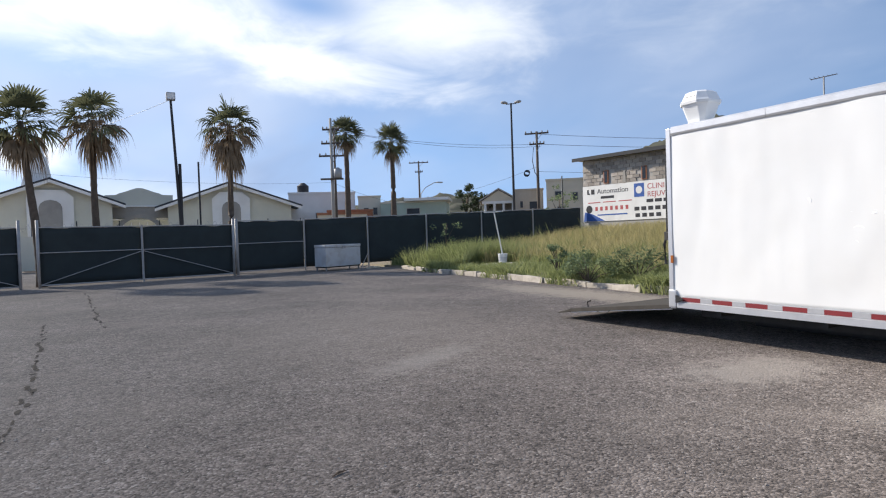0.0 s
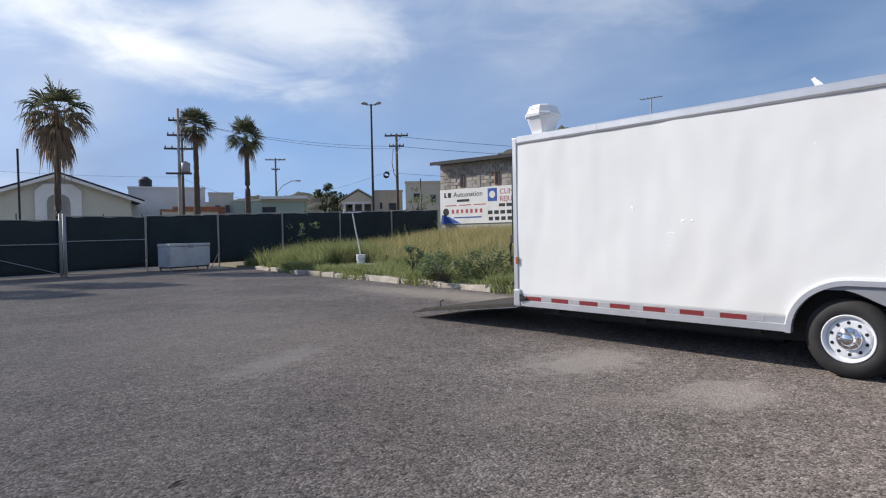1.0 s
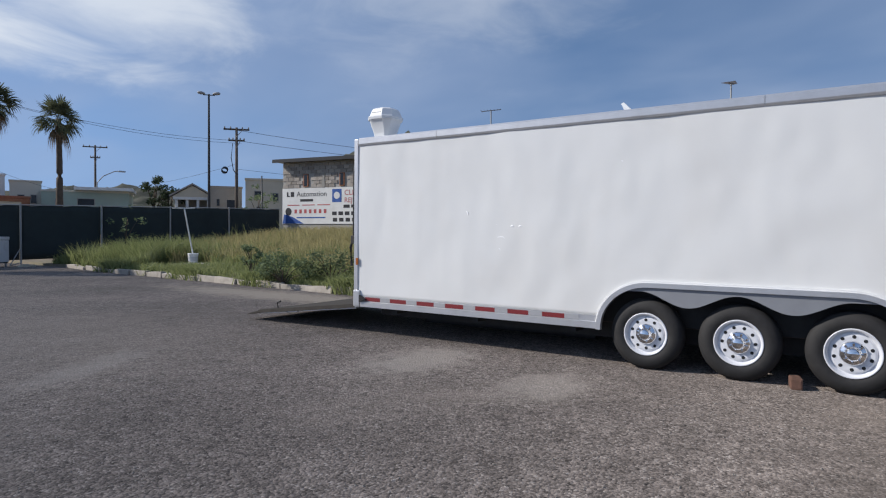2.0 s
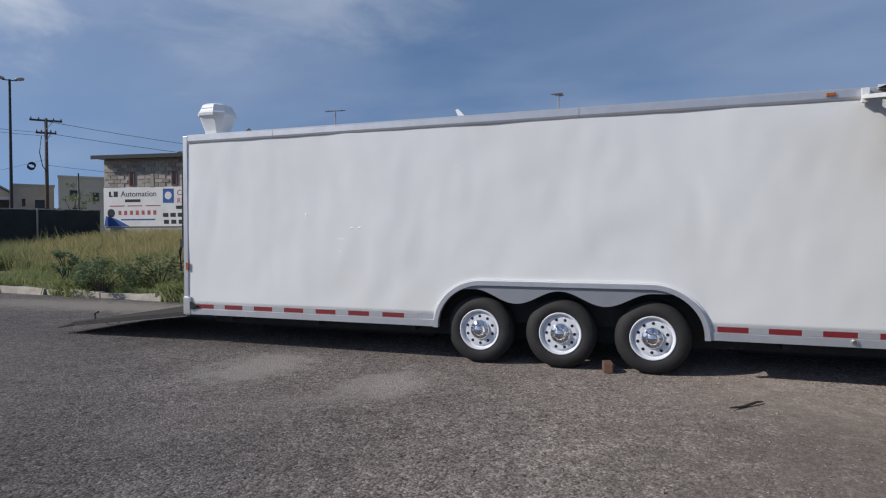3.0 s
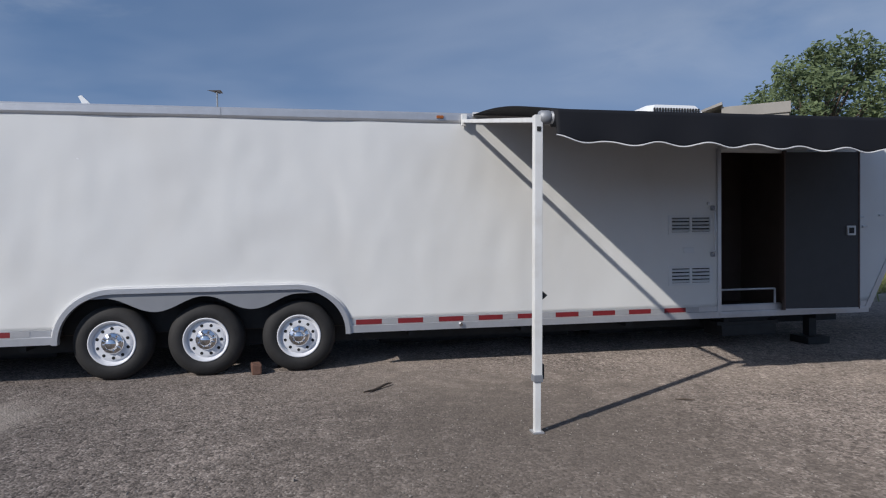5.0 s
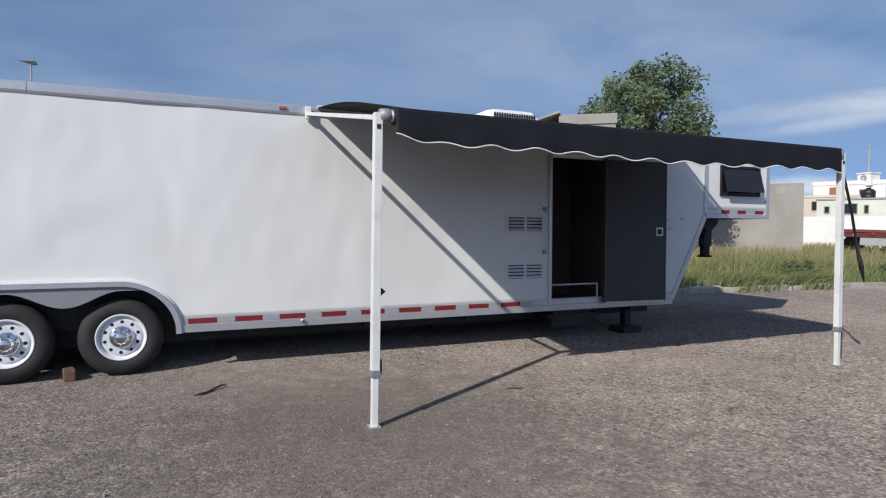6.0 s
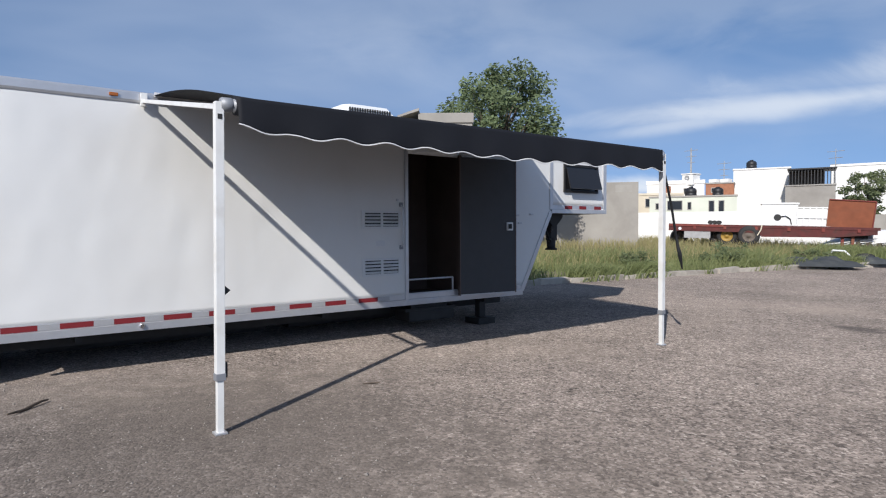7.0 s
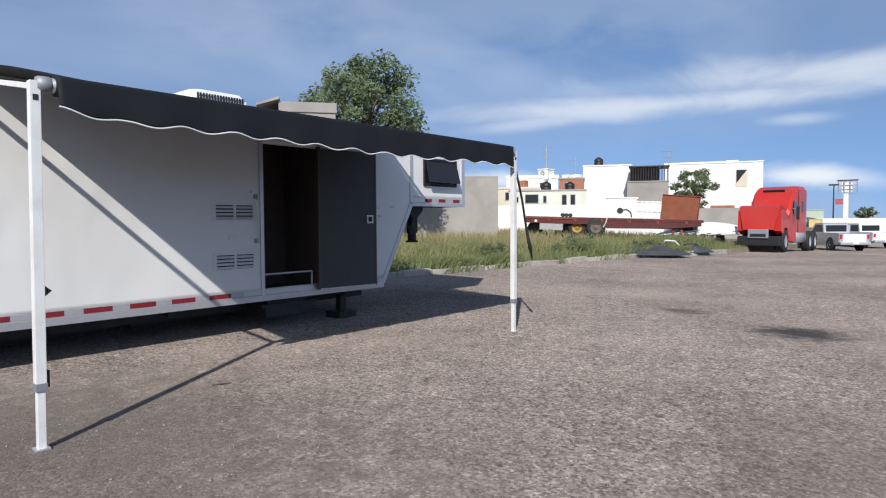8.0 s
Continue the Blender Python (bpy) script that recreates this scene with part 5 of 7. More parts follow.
for x, y, h in ((4.69, 40.15, 6.3), (5.72, 40.03, 6.44)):
    single("dark_mast", tube((0, 0, -0.2), (0, 0, h), 0.09 if h < 6.35 else 0.055, n=10), POLE_BLACK, "plain black steel mast", "mast", "black masts", at=(x, y, 0))
fl = thing("flood_light", (4.75, 40.15, 0), "tall leaning black mast with one grey floodlight", "street lamp")
part("mast", tube((0, 0, -0.2), (-0.42, 0.02, 10.15), 0.11, 0.07, 12), POLE_BLACK, fl)
part("lamp_head", box((-0.67, -0.28, 10.05), (-0.17, 0.12, 10.5), 0.04), GALV, fl)
part("lamp_glass", box((-0.62, -0.295, 10.1), (-0.22, -0.282, 10.44)), PLASTIC_WHITE, fl)
sl = thing("street_lamp", (25.0, 34.5, 0), "tall black street lamp with two grey heads", "street lamp")
sl.rotation_euler = (0, 0, -0.7)
part("mast", tube((0, 0, -0.2), (0, 0, 10.3), 0.10, 0.06, 12), POLE_BLACK, sl)
part("bracket", tube((-0.35, 0, 10.25), (0.35, 0, 10.25), 0.03, n=8), POLE_BLACK, sl)
for s in (-1, 1):
    head = lathe([(0.25, 0.03), (0.32, 0.10), (0.5, 0.16), (0.72, 0.14), (0.8, 0.02)], "x", 14)
    bmesh.ops.transform(head, matrix=Matrix.Translation((0, 0, 10.28)) @ Matrix.Diagonal((s * 0.9, 1, 0.62, 1)) @ Matrix.Rotation(-0.25, 4, "Y"), verts=head.verts[:])
    bmesh.ops.recalc_face_normals(head, faces=head.faces[:])
    part("lamp_head", head, GALV, sl, smooth=True)
rl = thing("road_lamp", (38.6, 70.8, 1.6), "far road lamp on a curved arm", "street lamp")
part("mast", path_tube([(-2.3, 0, -1.6), (-2.2, 0, 5.4), (-1.5, 0, 6.2), (-0.2, 0, 6.85), (0.4, 0, 6.9)], [0.09, 0.07, 0.05, 0.05, 0.05], 8), GALV, rl)
part("lamp_head", box((0.2, -0.15, 6.82), (1.0, 0.15, 6.98), 0.04), GALV, rl)


def wire(a, b, sag, r=0.011):
    a, b = Vector(a), Vector(b)
    pts = [a.lerp(b, i / 20) - Vector((0, 0, sag * 4 * (i / 20) * (1 - i / 20))) - a for i in range(21)]
    ob = single("overhead_wire", path_tube(pts, r, 4), POLE_BLACK, "dark overhead cable strung between poles", "cable", "overhead cables", at=a)
    return ob


wire((15.12, 42.9, 9.4), (30.9, 40.1, 8.6), 0.45)
wire((15.6, 42.7, 9.3), (31.5, 39.6, 8.4), 0.55)
wire((31.25, 39.85, 9.4), (75, 14, 10.2), 1.4, 0.015)
wire((31.25, 39.85, 8.6), (75, 14, 9.2), 1.2, 0.015)
wire((31.25, 39.85, 6.4), (70, 18, 6.6), 0.8)
wire((36.7, 71.7, 6.3), (31.25, 39.85, 6.8), 0.5)
wire((-10, 42, 6.6), (15.1, 42.95, 5.6), 0.6, 0.006)
wire((15.1, 42.95, 5.6), (36.7, 71.7, 5.9), 0.6)
wire((-3.75, 57.0, 9.7), (4.3, 40.2, 10.1), 0.3)
loop = [(-0.5, -0.1, 7.4), (-0.65, -0.1, 6.3), (-0.45, -0.1, 5.4), (-0.1, -0.1, 5.0)]
lp = single("cable_loop", path_tube(loop, 0.03, 5), POLE_BLACK, "slack black cable loop hanging on the pole", "cable", at=(31.25, 39.75, 0.9))
coilbox = bmesh.new()
for k in range(7):
    path_tube([(0.28 * math.cos(t) + 0.05 * k, 0.05 * k, 0.2 * math.sin(t * 1.0) + 0.03 * k) for t in [0.7 * j for j in range(10)]], 0.02, 4, coilbox)
single("cable_coil", coilbox, POLE_BLACK, "bundle of coiled black cable hung on the wires", "cable", at=(30.4, 40.2, 6.2))

# ---- houses beyond the fence ----
flat_house((16.0, 58.4), (22.0, 56.6), 6, 0, 5.9, STUCCO_WHITE, "low whitewashed house with a flat roof", ((0.45, 3.7, 0.7, 0.8),))
tb = thing("water_tank", (17.6, 59.0, 6.05), "black roof water tank on the whitewashed house", "water tank")
part("tank_body", lathe([(0, 0.5), (0.05, 0.55), (0.7, 0.55), (0.9, 0.3), (1.0, 0.15)], "z", 16), TANK_BLACK, tb)
flat_house((18.5, 54.6), (22.4, 53.2), 4, 0, 4.0, BRICK_RED, "low unplastered brick house", ((0.5, 2.4, 0.8, 0.7),))
flat_house((22.2, 56.3), (24.2, 55.5), 4, 0, 5.5, STUCCO_PALE, "small cream house with a dark window", ((0.35, 4.2, 0.5, 0.5), (0.75, 4.1, 0.45, 0.75)), parapet=0.12)
flat_house((24.0, 55.1), (29.3, 51.6), 5, 0, 4.75, STUCCO_GREEN, "long low pale green house with a patched wall", ((0.50, 3.95, 1.3, 0.6), (0.2, 3.9, 0.6, 0.6)), parapet=0.16, cap=STUCCO_PALE)
slab = single("roof_slab", box((0, -0.7, 0), (4.3, 4.2, 0.26), 0.02), STUCCO_WHITE, "white concrete roof slab over the green house", "roof slab", at=(26.0, 53.8, 4.915))
slab.rotation_euler = (0, 0, heading((24.0, 55.1), (30.9, 50.6)))
flat_house((16.6, 51.5), (20.6, 50.2), 4, 0, 3.6, STUCCO_CREAM, "low brown-beige house with a roof terrace", ((0.3, 2.4, 0.6, 0.6),), cap=BRICK_RED)
ph = thing("porch_house", (33.1, 50.8, 1.4), "pale house with a gabled porch on white columns", "house")
ph.rotation_euler = (0, 0, heading((33.1, 50.8), (35.4, 49.2)))
part("wall", box((-0.1, 1.6, -0.3), (3.0, 6.5, 3.4)), STUCCO_GREY, ph)
part("pediment", prism([(-0.3, 3.3), (3.2, 3.3), (1.45, 4.35)], 0.0, 6.5, "y"), STUCCO_CREAM, ph)
part("roof", prism([(-0.5, 3.28), (1.45, 4.42), (3.4, 3.28), (3.4, 3.42), (1.45, 4.56), (-0.5, 3.42)], -0.2, 6.7, "y"), ROOF_TIN, ph)
part("beam", box((-0.2, 0.0, 3.05), (3.1, 0.3, 3.3)), STUCCO_WHITE, ph)
for x in (0.1, 1.0, 1.9, 2.8):
    part("column", tube((x, 0.15, -0.3), (x, 0.15, 3.05), 0.13, n=12), STUCCO_WHITE, ph)
flat_house((34.7, 48.0), (36.9, 46.4), 5, 1.0, 4.5, STUCCO_GREY, "grey rendered house with square windows", ((0.25, 3.2, 0.35, 0.7), (0.68, 3.1, 0.95, 0.8)))
flat_house((34.9, 43.4), (37.6, 41.1), 5, 1.0, 5.0, STUCCO_CREAM, "two-storey beige house with small windows", ((0.3, 3.7, 0.7, 0.8), (0.7, 3.6, 0.5, 0.7), (0.35, 2.4, 0.7, 0.7)))

# ---- block building with a painted sign ----
WA, WB = (24.9, 27.5), (26.5, 16.5)
bb = thing("block_building", (WA[0], WA[1], 0.0), "unplastered grey concrete-block building with a painted sign", "building")
bb.rotation_euler = (0, 0, heading(WA, WB))
BL = math.hypot(WB[0] - WA[0], WB[1] - WA[1])
part("wall", box((0, 0.03, 0), (BL, 8, 5.5)), MORTAR, bb)
part("roof", box((-0.35, -0.45, 5.52), (BL + 0.3, 8.3, 5.64), 0.01), ROOF_TIN, bb, "thin projecting tin roof")
part("roof_edge", box((-0.37, -0.49, 5.46), (BL + 0.3, -0.452, 5.655)), POLE_BLACK, bb, "dark roof edge board")
for x in (1.65, 4.1, 6.6):
    slot = new("window"); slot.parent = bb; slot.location = (x, 0, 4.45)
    part("window_frame", box((-0.16, -0.035, -0.36), (0.16, 0.02, 0.36)), BRICK_RED, slot)
    part("pane", box((-0.10, -0.045, -0.32), (0.10, -0.036, 0.32)), WINDOW_DARK, slot)
part("stain_spout", prism([(2.75, 4.0), (2.95, 4.0), (2.92, 4.85), (2.79, 4.85)], -0.02, 0.0, "y"), STUCCO_GREY, bb)
sign = new("painted_sign"); sign.parent = bb; sign.location = (0.0, -0.012, 0.80)
tagged(sign, "white painted advertising sign across the wall's lower half")
part("sign_field", box((-0.02, 0.0, 1.2), (7.2, 0.038, 3.22)), SIGN_WHITE, sign)


def bar(x, z, w, h, mat):
    part("sign_bar", box((x, -0.006, z), (x + w, -0.001, z + h)), mat, sign)


def words(text, x, z, size, mat, squeeze=1.0):
    cu = bpy.data.curves.new("lettering", "FONT")
    cu.body, cu.size, cu.extrude = text, size, 0.002
    cu.materials.append(mat)
    ob = new("lettering", cu)
    ob.parent = sign
    ob.matrix_basis = pose(x, -0.004, z, 90, 0, 0) @ Matrix.Diagonal((squeeze, 1, 1, 1))
    return tagged(ob, "painted lettering on the sign")


bar(0.30, 2.74, 0.11, 0.28, SIGN_BLACK); bar(0.41, 2.74, 0.10, 0.07, SIGN_BLACK); bar(0.58, 2.74, 0.24, 0.28, SIGN_BLACK)
words("Automation", 1.0, 2.75, 0.40, SIGN_BLACK, 1.08)
bar(1.25, 2.46, 0.9, 0.14, SIGN_BLACK)
for k in range(3):
    bar(0.35 + k * 1.05, 2.24, 0.86, 0.05, SIGN_RED)
for k in range(7):
    bar(0.85 + k * 0.34, 1.80, 0.17, 0.22, SIGN_RED)
part("sign_disc", lathe([(-0.007, 0.0), (-0.007, 0.22), (-0.001, 0.22)], "y", 20, m=Matrix.Translation((0.42, 0, 1.9))), SIGN_BLACK, sign)
bar(1.0, 1.52, 2.0, 0.07, SIGN_BLUE)
part("sign_swoosh", prism([(0.0, 1.22), (1.5, 1.22), (0.7, 1.6), (0.1, 1.75)], -0.006, -0.001, "y"), SIGN_BLUE, sign)
bar(3.45, 2.40, 0.62, 0.72, SIGN_BLUE)
part("sign_emblem", lathe([(-0.011, 0.10), (-0.011, 0.2), (-0.007, 0.2)], "y", 16, m=Matrix.Translation((3.76, 0, 2.77))), STUCCO_WHITE, sign)
words("CLINI", 4.25, 2.78, 0.40, SIGN_RED, 1.05)
words("REJUV", 4.25, 2.38, 0.38, SIGN_RED, 1.05)
for k in range(3):
    bar(4.2 + k * 0.5, 2.08, 0.4, 0.17, SIGN_BLACK)
for k in range(5):
    bar(3.45 + k * 0.42, 1.68, 0.3, 0.2, SIGN_BLACK)
for k in range(4):
    bar(3.5 + k * 0.42, 1.33, 0.28, 0.2, SIGN_BLACK)
single("blue_barrel", lathe([(0, 0.3), (0.05, 0.32), (0.5, 0.34), (0.95, 0.32), (1.0, 0.3)], "z", 16), SIGN_BLUE, "blue plastic barrel by the wall", "barrel", at=(24.3, 26.2, 0.62), smooth=True)

# ---- roofs, masts and hill seen over the trailer ----
def yagi(at, h, turn, label, spread=0.6):
    a = thing("tv_antenna", at, label, "antenna", "roof antennas")
    a.rotation_euler = (0, 0, turn)
    part("mast", tube((0, 0, -0.2), (0, 0, h), 0.05, 0.04, 8), GALV, a)
    part("boom", tube((-spread, 0, h - 0.03), (spread, 0, h + 0.05), 0.022, n=6), POLE_WOOD, a)
    for k in range(7):
        x = -spread + 2 * spread * k / 6
        part("element", tube((x, -0.34 + 0.03 * k, h + 0.01 * k), (x, 0.34 - 0.03 * k, h + 0.01 * k), 0.012, n=5), POLE_WOOD, a)
    return a


yagi((34.2, 19.06, 0), 9.2, -1.2, "roof television antenna on a grey mast")
yagi((34.2, 5.35, 0), 9.1, -0.15, "roof television antenna on a grey mast", 0.45)
ch = thing("concrete_house", (20.5, -13.55, 0.55), "weathered concrete house with a sloped slab roof", "house")
ch.rotation_euler = (0, 0, heading((20.5, -13.55), (18.88, -15.71)))
part("wall", box((0, 0, -0.5), (2.65, 5, 4.98)), STUCCO_GREY, ch)
part("parapet", box((0.55, -0.06, 4.98), (2.7, 5.05, 5.36), 0.02), STUCCO_GREY, ch)
part("slab_slope", prism([(-0.25, 5.16), (0.58, 5.42), (0.58, 5.52), (-0.25, 5.24)], -0.2, 4.0, "y"), CONCRETE, ch)


def hill(name, centre, sx, sy, h, label, n=90):
    def at(u, v):
        x, y = (u - 0.5) * 2, (v - 0.5) * 2
        r = math.hypot(x, y)
        k = max(0.0, 1 - r * r) ** 1.5
        return (x * sx, y * sy, h * k * (1 + 0.18 * noise.noise((x * 3 + 5, y * 3, 0))) + h * 0.10 * k ** 0.3 * noise.noise((x * 11, y * 11, 4)) + h * 0.06 * k ** 0.3 * noise.noise((x * 31, y * 31, 9)) - 0.4)
    return single(name, sheet(at, n, n), HILL, label, "hill", kind="structure", at=(centre[0], centre[1], 0), smooth=True)


hill("hill_near", (119, 86), 50, 48, 24, "scrubby rocky hill behind the houses")
hill("hill_far", (222, 400), 150, 120, 31, "far low wooded ridge")
hill("hill_far", (60, 460), 300, 120, 22, "far low wooded ridge")

# ---- walls and houses past the front of the trailer ----
gw_ = thing("concrete_wall", (23.4, -22.8, 0.2), "tall grey rendered boundary wall", "wall")
gw_.rotation_euler = (0, 0, heading((23.4, -22.8), (19.0, -26.44)))
part("wall_body", box((0, 0, 0), (5.7, 0.25, 3.5), 0.01), STUCCO_GREY, gw_)
part("dark_patch", box((4.6, -0.008, 3.0), (5.4, 0.0, 3.36)), CONCRETE, gw_)
ww = thing("white_wall", (26.0, -34.0, 0.0), "long white painted boundary wall", "wall")
ww.rotation_euler = (0, 0, heading((26.0, -34.0), (9.5, -42.3)))
part("wall_body", box((0, 0, 0), (12.0, 0.2, 2.40), 0.01), STUCCO_WHITE, ww)
part("wall_body", box((12.0, 0.02, 0), (18.5, 0.2, 2.1), 0.01), STUCCO_GREY, ww)
flat_house((31.2, -42.3), (27.8, -44.6), 6, 0.0, 4.0, STUCCO_CREAM, "cream house with a flat roof and shaded windows", ((0.4, 3.4, 0.8, 0.7),))
flat_house((28.8, -41.6), (23.5, -44.6), 5, 0.0, 3.7, STUCCO_MINT, "pale house with a wide dark window and roof slab", ((0.10, 3.05, 0.35, 0.5), (0.30, 3.1, 1.1, 0.75), (0.47, 3.05, 0.3, 0.6), (0.72, 2.95, 0.42, 0.95), (0.83, 2.95, 0.42, 0.95)), parapet=0.12, cap=CONCRETE)
flat_house((31.4, -45.0), (27.6, -47.3), 5, 0.0, 5.0, STUCCO_WHITE, "white upper storey behind the pale house", ((0.7, 4.4, 0.5, 0.5),), parapet=0.3)
flat_house((27.35, -47.05), (25.5, -47.95), 5, 0.0, 4.9, BRICK_RED, "bare brick upper storey with a concrete edge", ((0.3, 4.4, 0.45, 0.4),), parapet=0.1, cap=CONCRETE)
flat_house((26.1, -49.0), (22.5, -50.75), 6, 0.0, 6.0, STUCCO_WHITE, "tall plain white house block", parapet=0.12)
flat_house((21.6, -47.9), (18.7, -49.1), 4, 0.0, 4.4, STUCCO_GREY, "grey rendered house under an iron terrace cage", parapet=0.1)
cage = thing("terrace_cage", (21.4, -48.0, 4.5), "rusty black iron-barred terrace with a slab roof", "terrace")
cage.rotation_euler = (0, 0, heading((21.6, -47.9), (18.7, -49.1)))
part("cage_roof", box((-0.1, -0.1, 1.1), (3.0, 2.6, 1.2)), POLE_BLACK, cage)
for k in range(15):
    part("cage_bar", box((k * 0.2, 0.0, 0.0), (k * 0.2 + 0.06, 0.06, 1.1)), POLE_BLACK, cage)
part("cage_back", box((0, 2.4, 0), (2.3, 2.5, 1.1)), POLE_WOOD, cage)
flat_house((23.6, -61.1), (18.5, -62.8), 10, 0.0, 6.75, STUCCO_WHITE, "large plain white two-storey building", parapet=0.2)
wb = flat_house((18.5, -62.85), (15.3, -63.7), 10, 0.0, 6.75, STUCCO_WHITE, "white building with one deep balcony opening", parapet=0.12)
part("balcony_recess", box((1.0, -0.05, 4.45), (2.0, 0.02, 6.1)), STUCCO_CREAM, wb, "shaded balcony opening")
# dark triangle laid on the flat panel as the opening's shadow
part("painted_balcony_shadow", prism([(1.05, 6.05), (1.95, 6.05), (1.05, 4.8)], -0.07, -0.055, "y"), WINDOW_DARK, wb)
part("roof_box", box((0.1, 0.5, 6.8), (1.2, 3, 7.05)), STUCCO_WHITE, wb)
flat_house((14.6, -46.5), (13.2, -46.9), 3, 0.0, 2.2, STUCCO_WHITE, "low white shed with a tiled edge", ((0.5, 1.7, 0.5, 0.5),), cap=BRICK_RED)
for x, y, z, s in ((27.4, -45.0, 3.82, 0.72), (25.65, -45.85, 3.82, 0.66), (25.2, -50.1, 6.12, 0.64)):
    t = thing("water_tank", (x, y, z), "black polythene roof water tank", "water tank", "roof tanks")
    t.scale = (s, s, s)
    part("tank_body", lathe([(0, 0.55), (0.06, 0.6), (0.35, 0.6), (0.38, 0.57), (0.42, 0.6), (0.75, 0.6), (0.95, 0.42), (1.02, 0.2)], "z", 18), TANK_BLACK, t, smooth=True)
    part("tank_lid", lathe([(1.02, 0.22), (1.1, 0.22), (1.12, 0.0)], "z", 14), TANK_BLACK, t)
for x, y, z0, z1 in ((29.4, -48.3, 5.0, 8.1), (27.2, -49.57, 4.9, 6.9), (20.1, -52.8, 0.0, 7.4)):
    a = thing("tv_antenna", (x, y, z0 if z0 else 0), "thin house-roof antenna mast", "antenna", "roof antennas")
    part("mast", tube((0, 0, -0.1), (0, 0, z1 - z0), 0.09 if z1 > 8 else 0.04, 0.05 if z1 > 8 else 0.025, 6), GALV, a)
    for k in range(3):
        part("element", tube((-0.6 + 0.12 * k, 0, z1 - z0 - 0.2 - k * 0.5), (0.6 - 0.12 * k, 0, z1 - z0 - 0.2 - k * 0.5), 0.025, n=5), GALV, a)

rr = thing("roof_room", (28.72, -47.2, 4.9), "small white stair-head room with a round dish on the roof", "roof room")
part("room_wall", box((-0.5, -0.5, 0.0), (0.45, 0.6, 0.85), 0.03), STUCCO_WHITE, rr)
part("room_cap", box((-0.56, -0.56, 0.85), (0.5, 0.66, 0.95), 0.02), STUCCO_WHITE, rr)
part("round_dish", lathe([(0.50, 0.0), (0.52, 0.16), (0.56, 0.22), (0.58, 0.22), (0.54, 0.0)], "y", 18, m=Matrix.Translation((0.0, 0.05, 0.55))), GALV, rr)
single("brick_bin", box((-0.32, -0.3, 0.0), (0.32, 0.3, 0.6), 0.02), BRICK_RED, "low bare-brick box on the flat roof", "brick box", at=(29.6, -44.9, 4.18))
for x, y in ((26.9, -47.6), (26.15, -48.0)):
    single("plastic_tub", box((-0.32, -0.35, 0.0), (0.32, 0.35, 0.28), 0.06), STUCCO_WHITE, "white plastic tub standing on the brick roof", "tub", "roof tubs", at=(x, y, 5.0))

# ---- flatbed trailer with its load ----
def road_wheel(parent, at, r, w, rim_mat, name="wheel", turn=0.0):
    """A lorry or car wheel whose outer side looks to -y of its parent."""
    wl_ = new(name); wl_.parent = parent; wl_.location = at; wl_.rotation_euler = (0, 0, turn)
    part("tyre", lathe([(-w / 2, 0.58 * r), (-w / 2, 0.8 * r), (-w * 0.4, 0.97 * r), (-w * 0.25, r), (w * 0.25, r), (w * 0.4, 0.97 * r), (w / 2, 0.8 * r), (w / 2, 0.58 * r)], "y", 28, caps=False), RUBBER, wl_, smooth=True)
    part("rim", lathe([(-w * 0.46, 0.60 * r), (-w * 0.40, 0.54 * r), (-w * 0.2, 0.46 * r), (-w * 0.22, 0.22 * r), (-w * 0.42, 0.18 * r), (-w * 0.44, 0.0)], "y", 20, caps=False), rim_mat, wl_, smooth=True)
    return wl_


FA, FB = (18.95, -28.9), (10.85, -32.76)
FZ = 0.42
fb = thing("flatbed_trailer", (FA[0], FA[1], FZ), "rusty dark-red flatbed semi-trailer parked in the weeds", "trailer")
fb.rotation_euler = (0, radians(1.8), heading(FA, FB))
FL = math.hypot(FB[0] - FA[0], FB[1] - FA[1])
part("deck", box((0, 0, 1.08), (FL + 0.1, 2.4, 1.22), 0.01), MAROON, fb)
part("edge_strip", box((0.0, -0.02, 1.10), (2.6, -0.002, 1.20), 0.004), RUST_RED, fb, "brighter red end of the deck edge")
part("tie_strap", path_tube([(4.30, -0.03, 1.24), (4.26, -0.04, 1.0), (4.12, -0.03, 0.72)], 0.03, 6), STUCCO_CREAM, fb, "pale hanging tie strap")
part("side_beam", prism([(0.0, 0.86), (0.0, 1.08), (FL, 1.08), (FL, 0.90), (7.2, 0.72), (4.3, 0.66), (4.1, 0.84), (3.4, 0.86)], 0.02, 0.12, "y"), MAROON, fb)
part("main_beam", box((1.0, 0.6, 0.7), (FL - 0.3, 0.8, 1.08)), DARK_STEEL, fb)
part("main_beam", box((1.0, 1.6, 0.7), (FL - 0.3, 1.8, 1.08)), DARK_STEEL, fb)
part("rear_box", box((0.75, 0.05, 0.5), (2.0, 0.6, 1.02), 0.02), GALV, fb, "grey tool box under the deck")
part("tail_lamp", lathe([(-0.03, 0.0), (-0.03, 0.07), (0.0, 0.08)], "y", 12, m=Matrix.Translation((0.55, 0.0, 0.97))), WHITE_TRIM, fb)
for k in range(6):
    part("stake_pocket", box((1.2 + k * 1.4, -0.03, 0.98), (1.32 + k * 1.4, 0.02, 1.14)), RUST_RED, fb)
road_wheel(fb, (3.75, 0.10, 0.70), 0.50, 0.28, DIRTY_RIM)
road_wheel(fb, (3.45, 0.42, 0.70), 0.50, 0.28, DIRTY_RIM)
road_wheel(fb, (2.75, 0.35, 0.66), 0.48, 0.26, YELLOW)
road_wheel(fb, (2.35, 0.70, 0.64), 0.48, 0.26, DIRTY_RIM)
road_wheel(fb, (0.30, 2.0, 0.50), 0.46, 0.26, DIRTY_RIM)
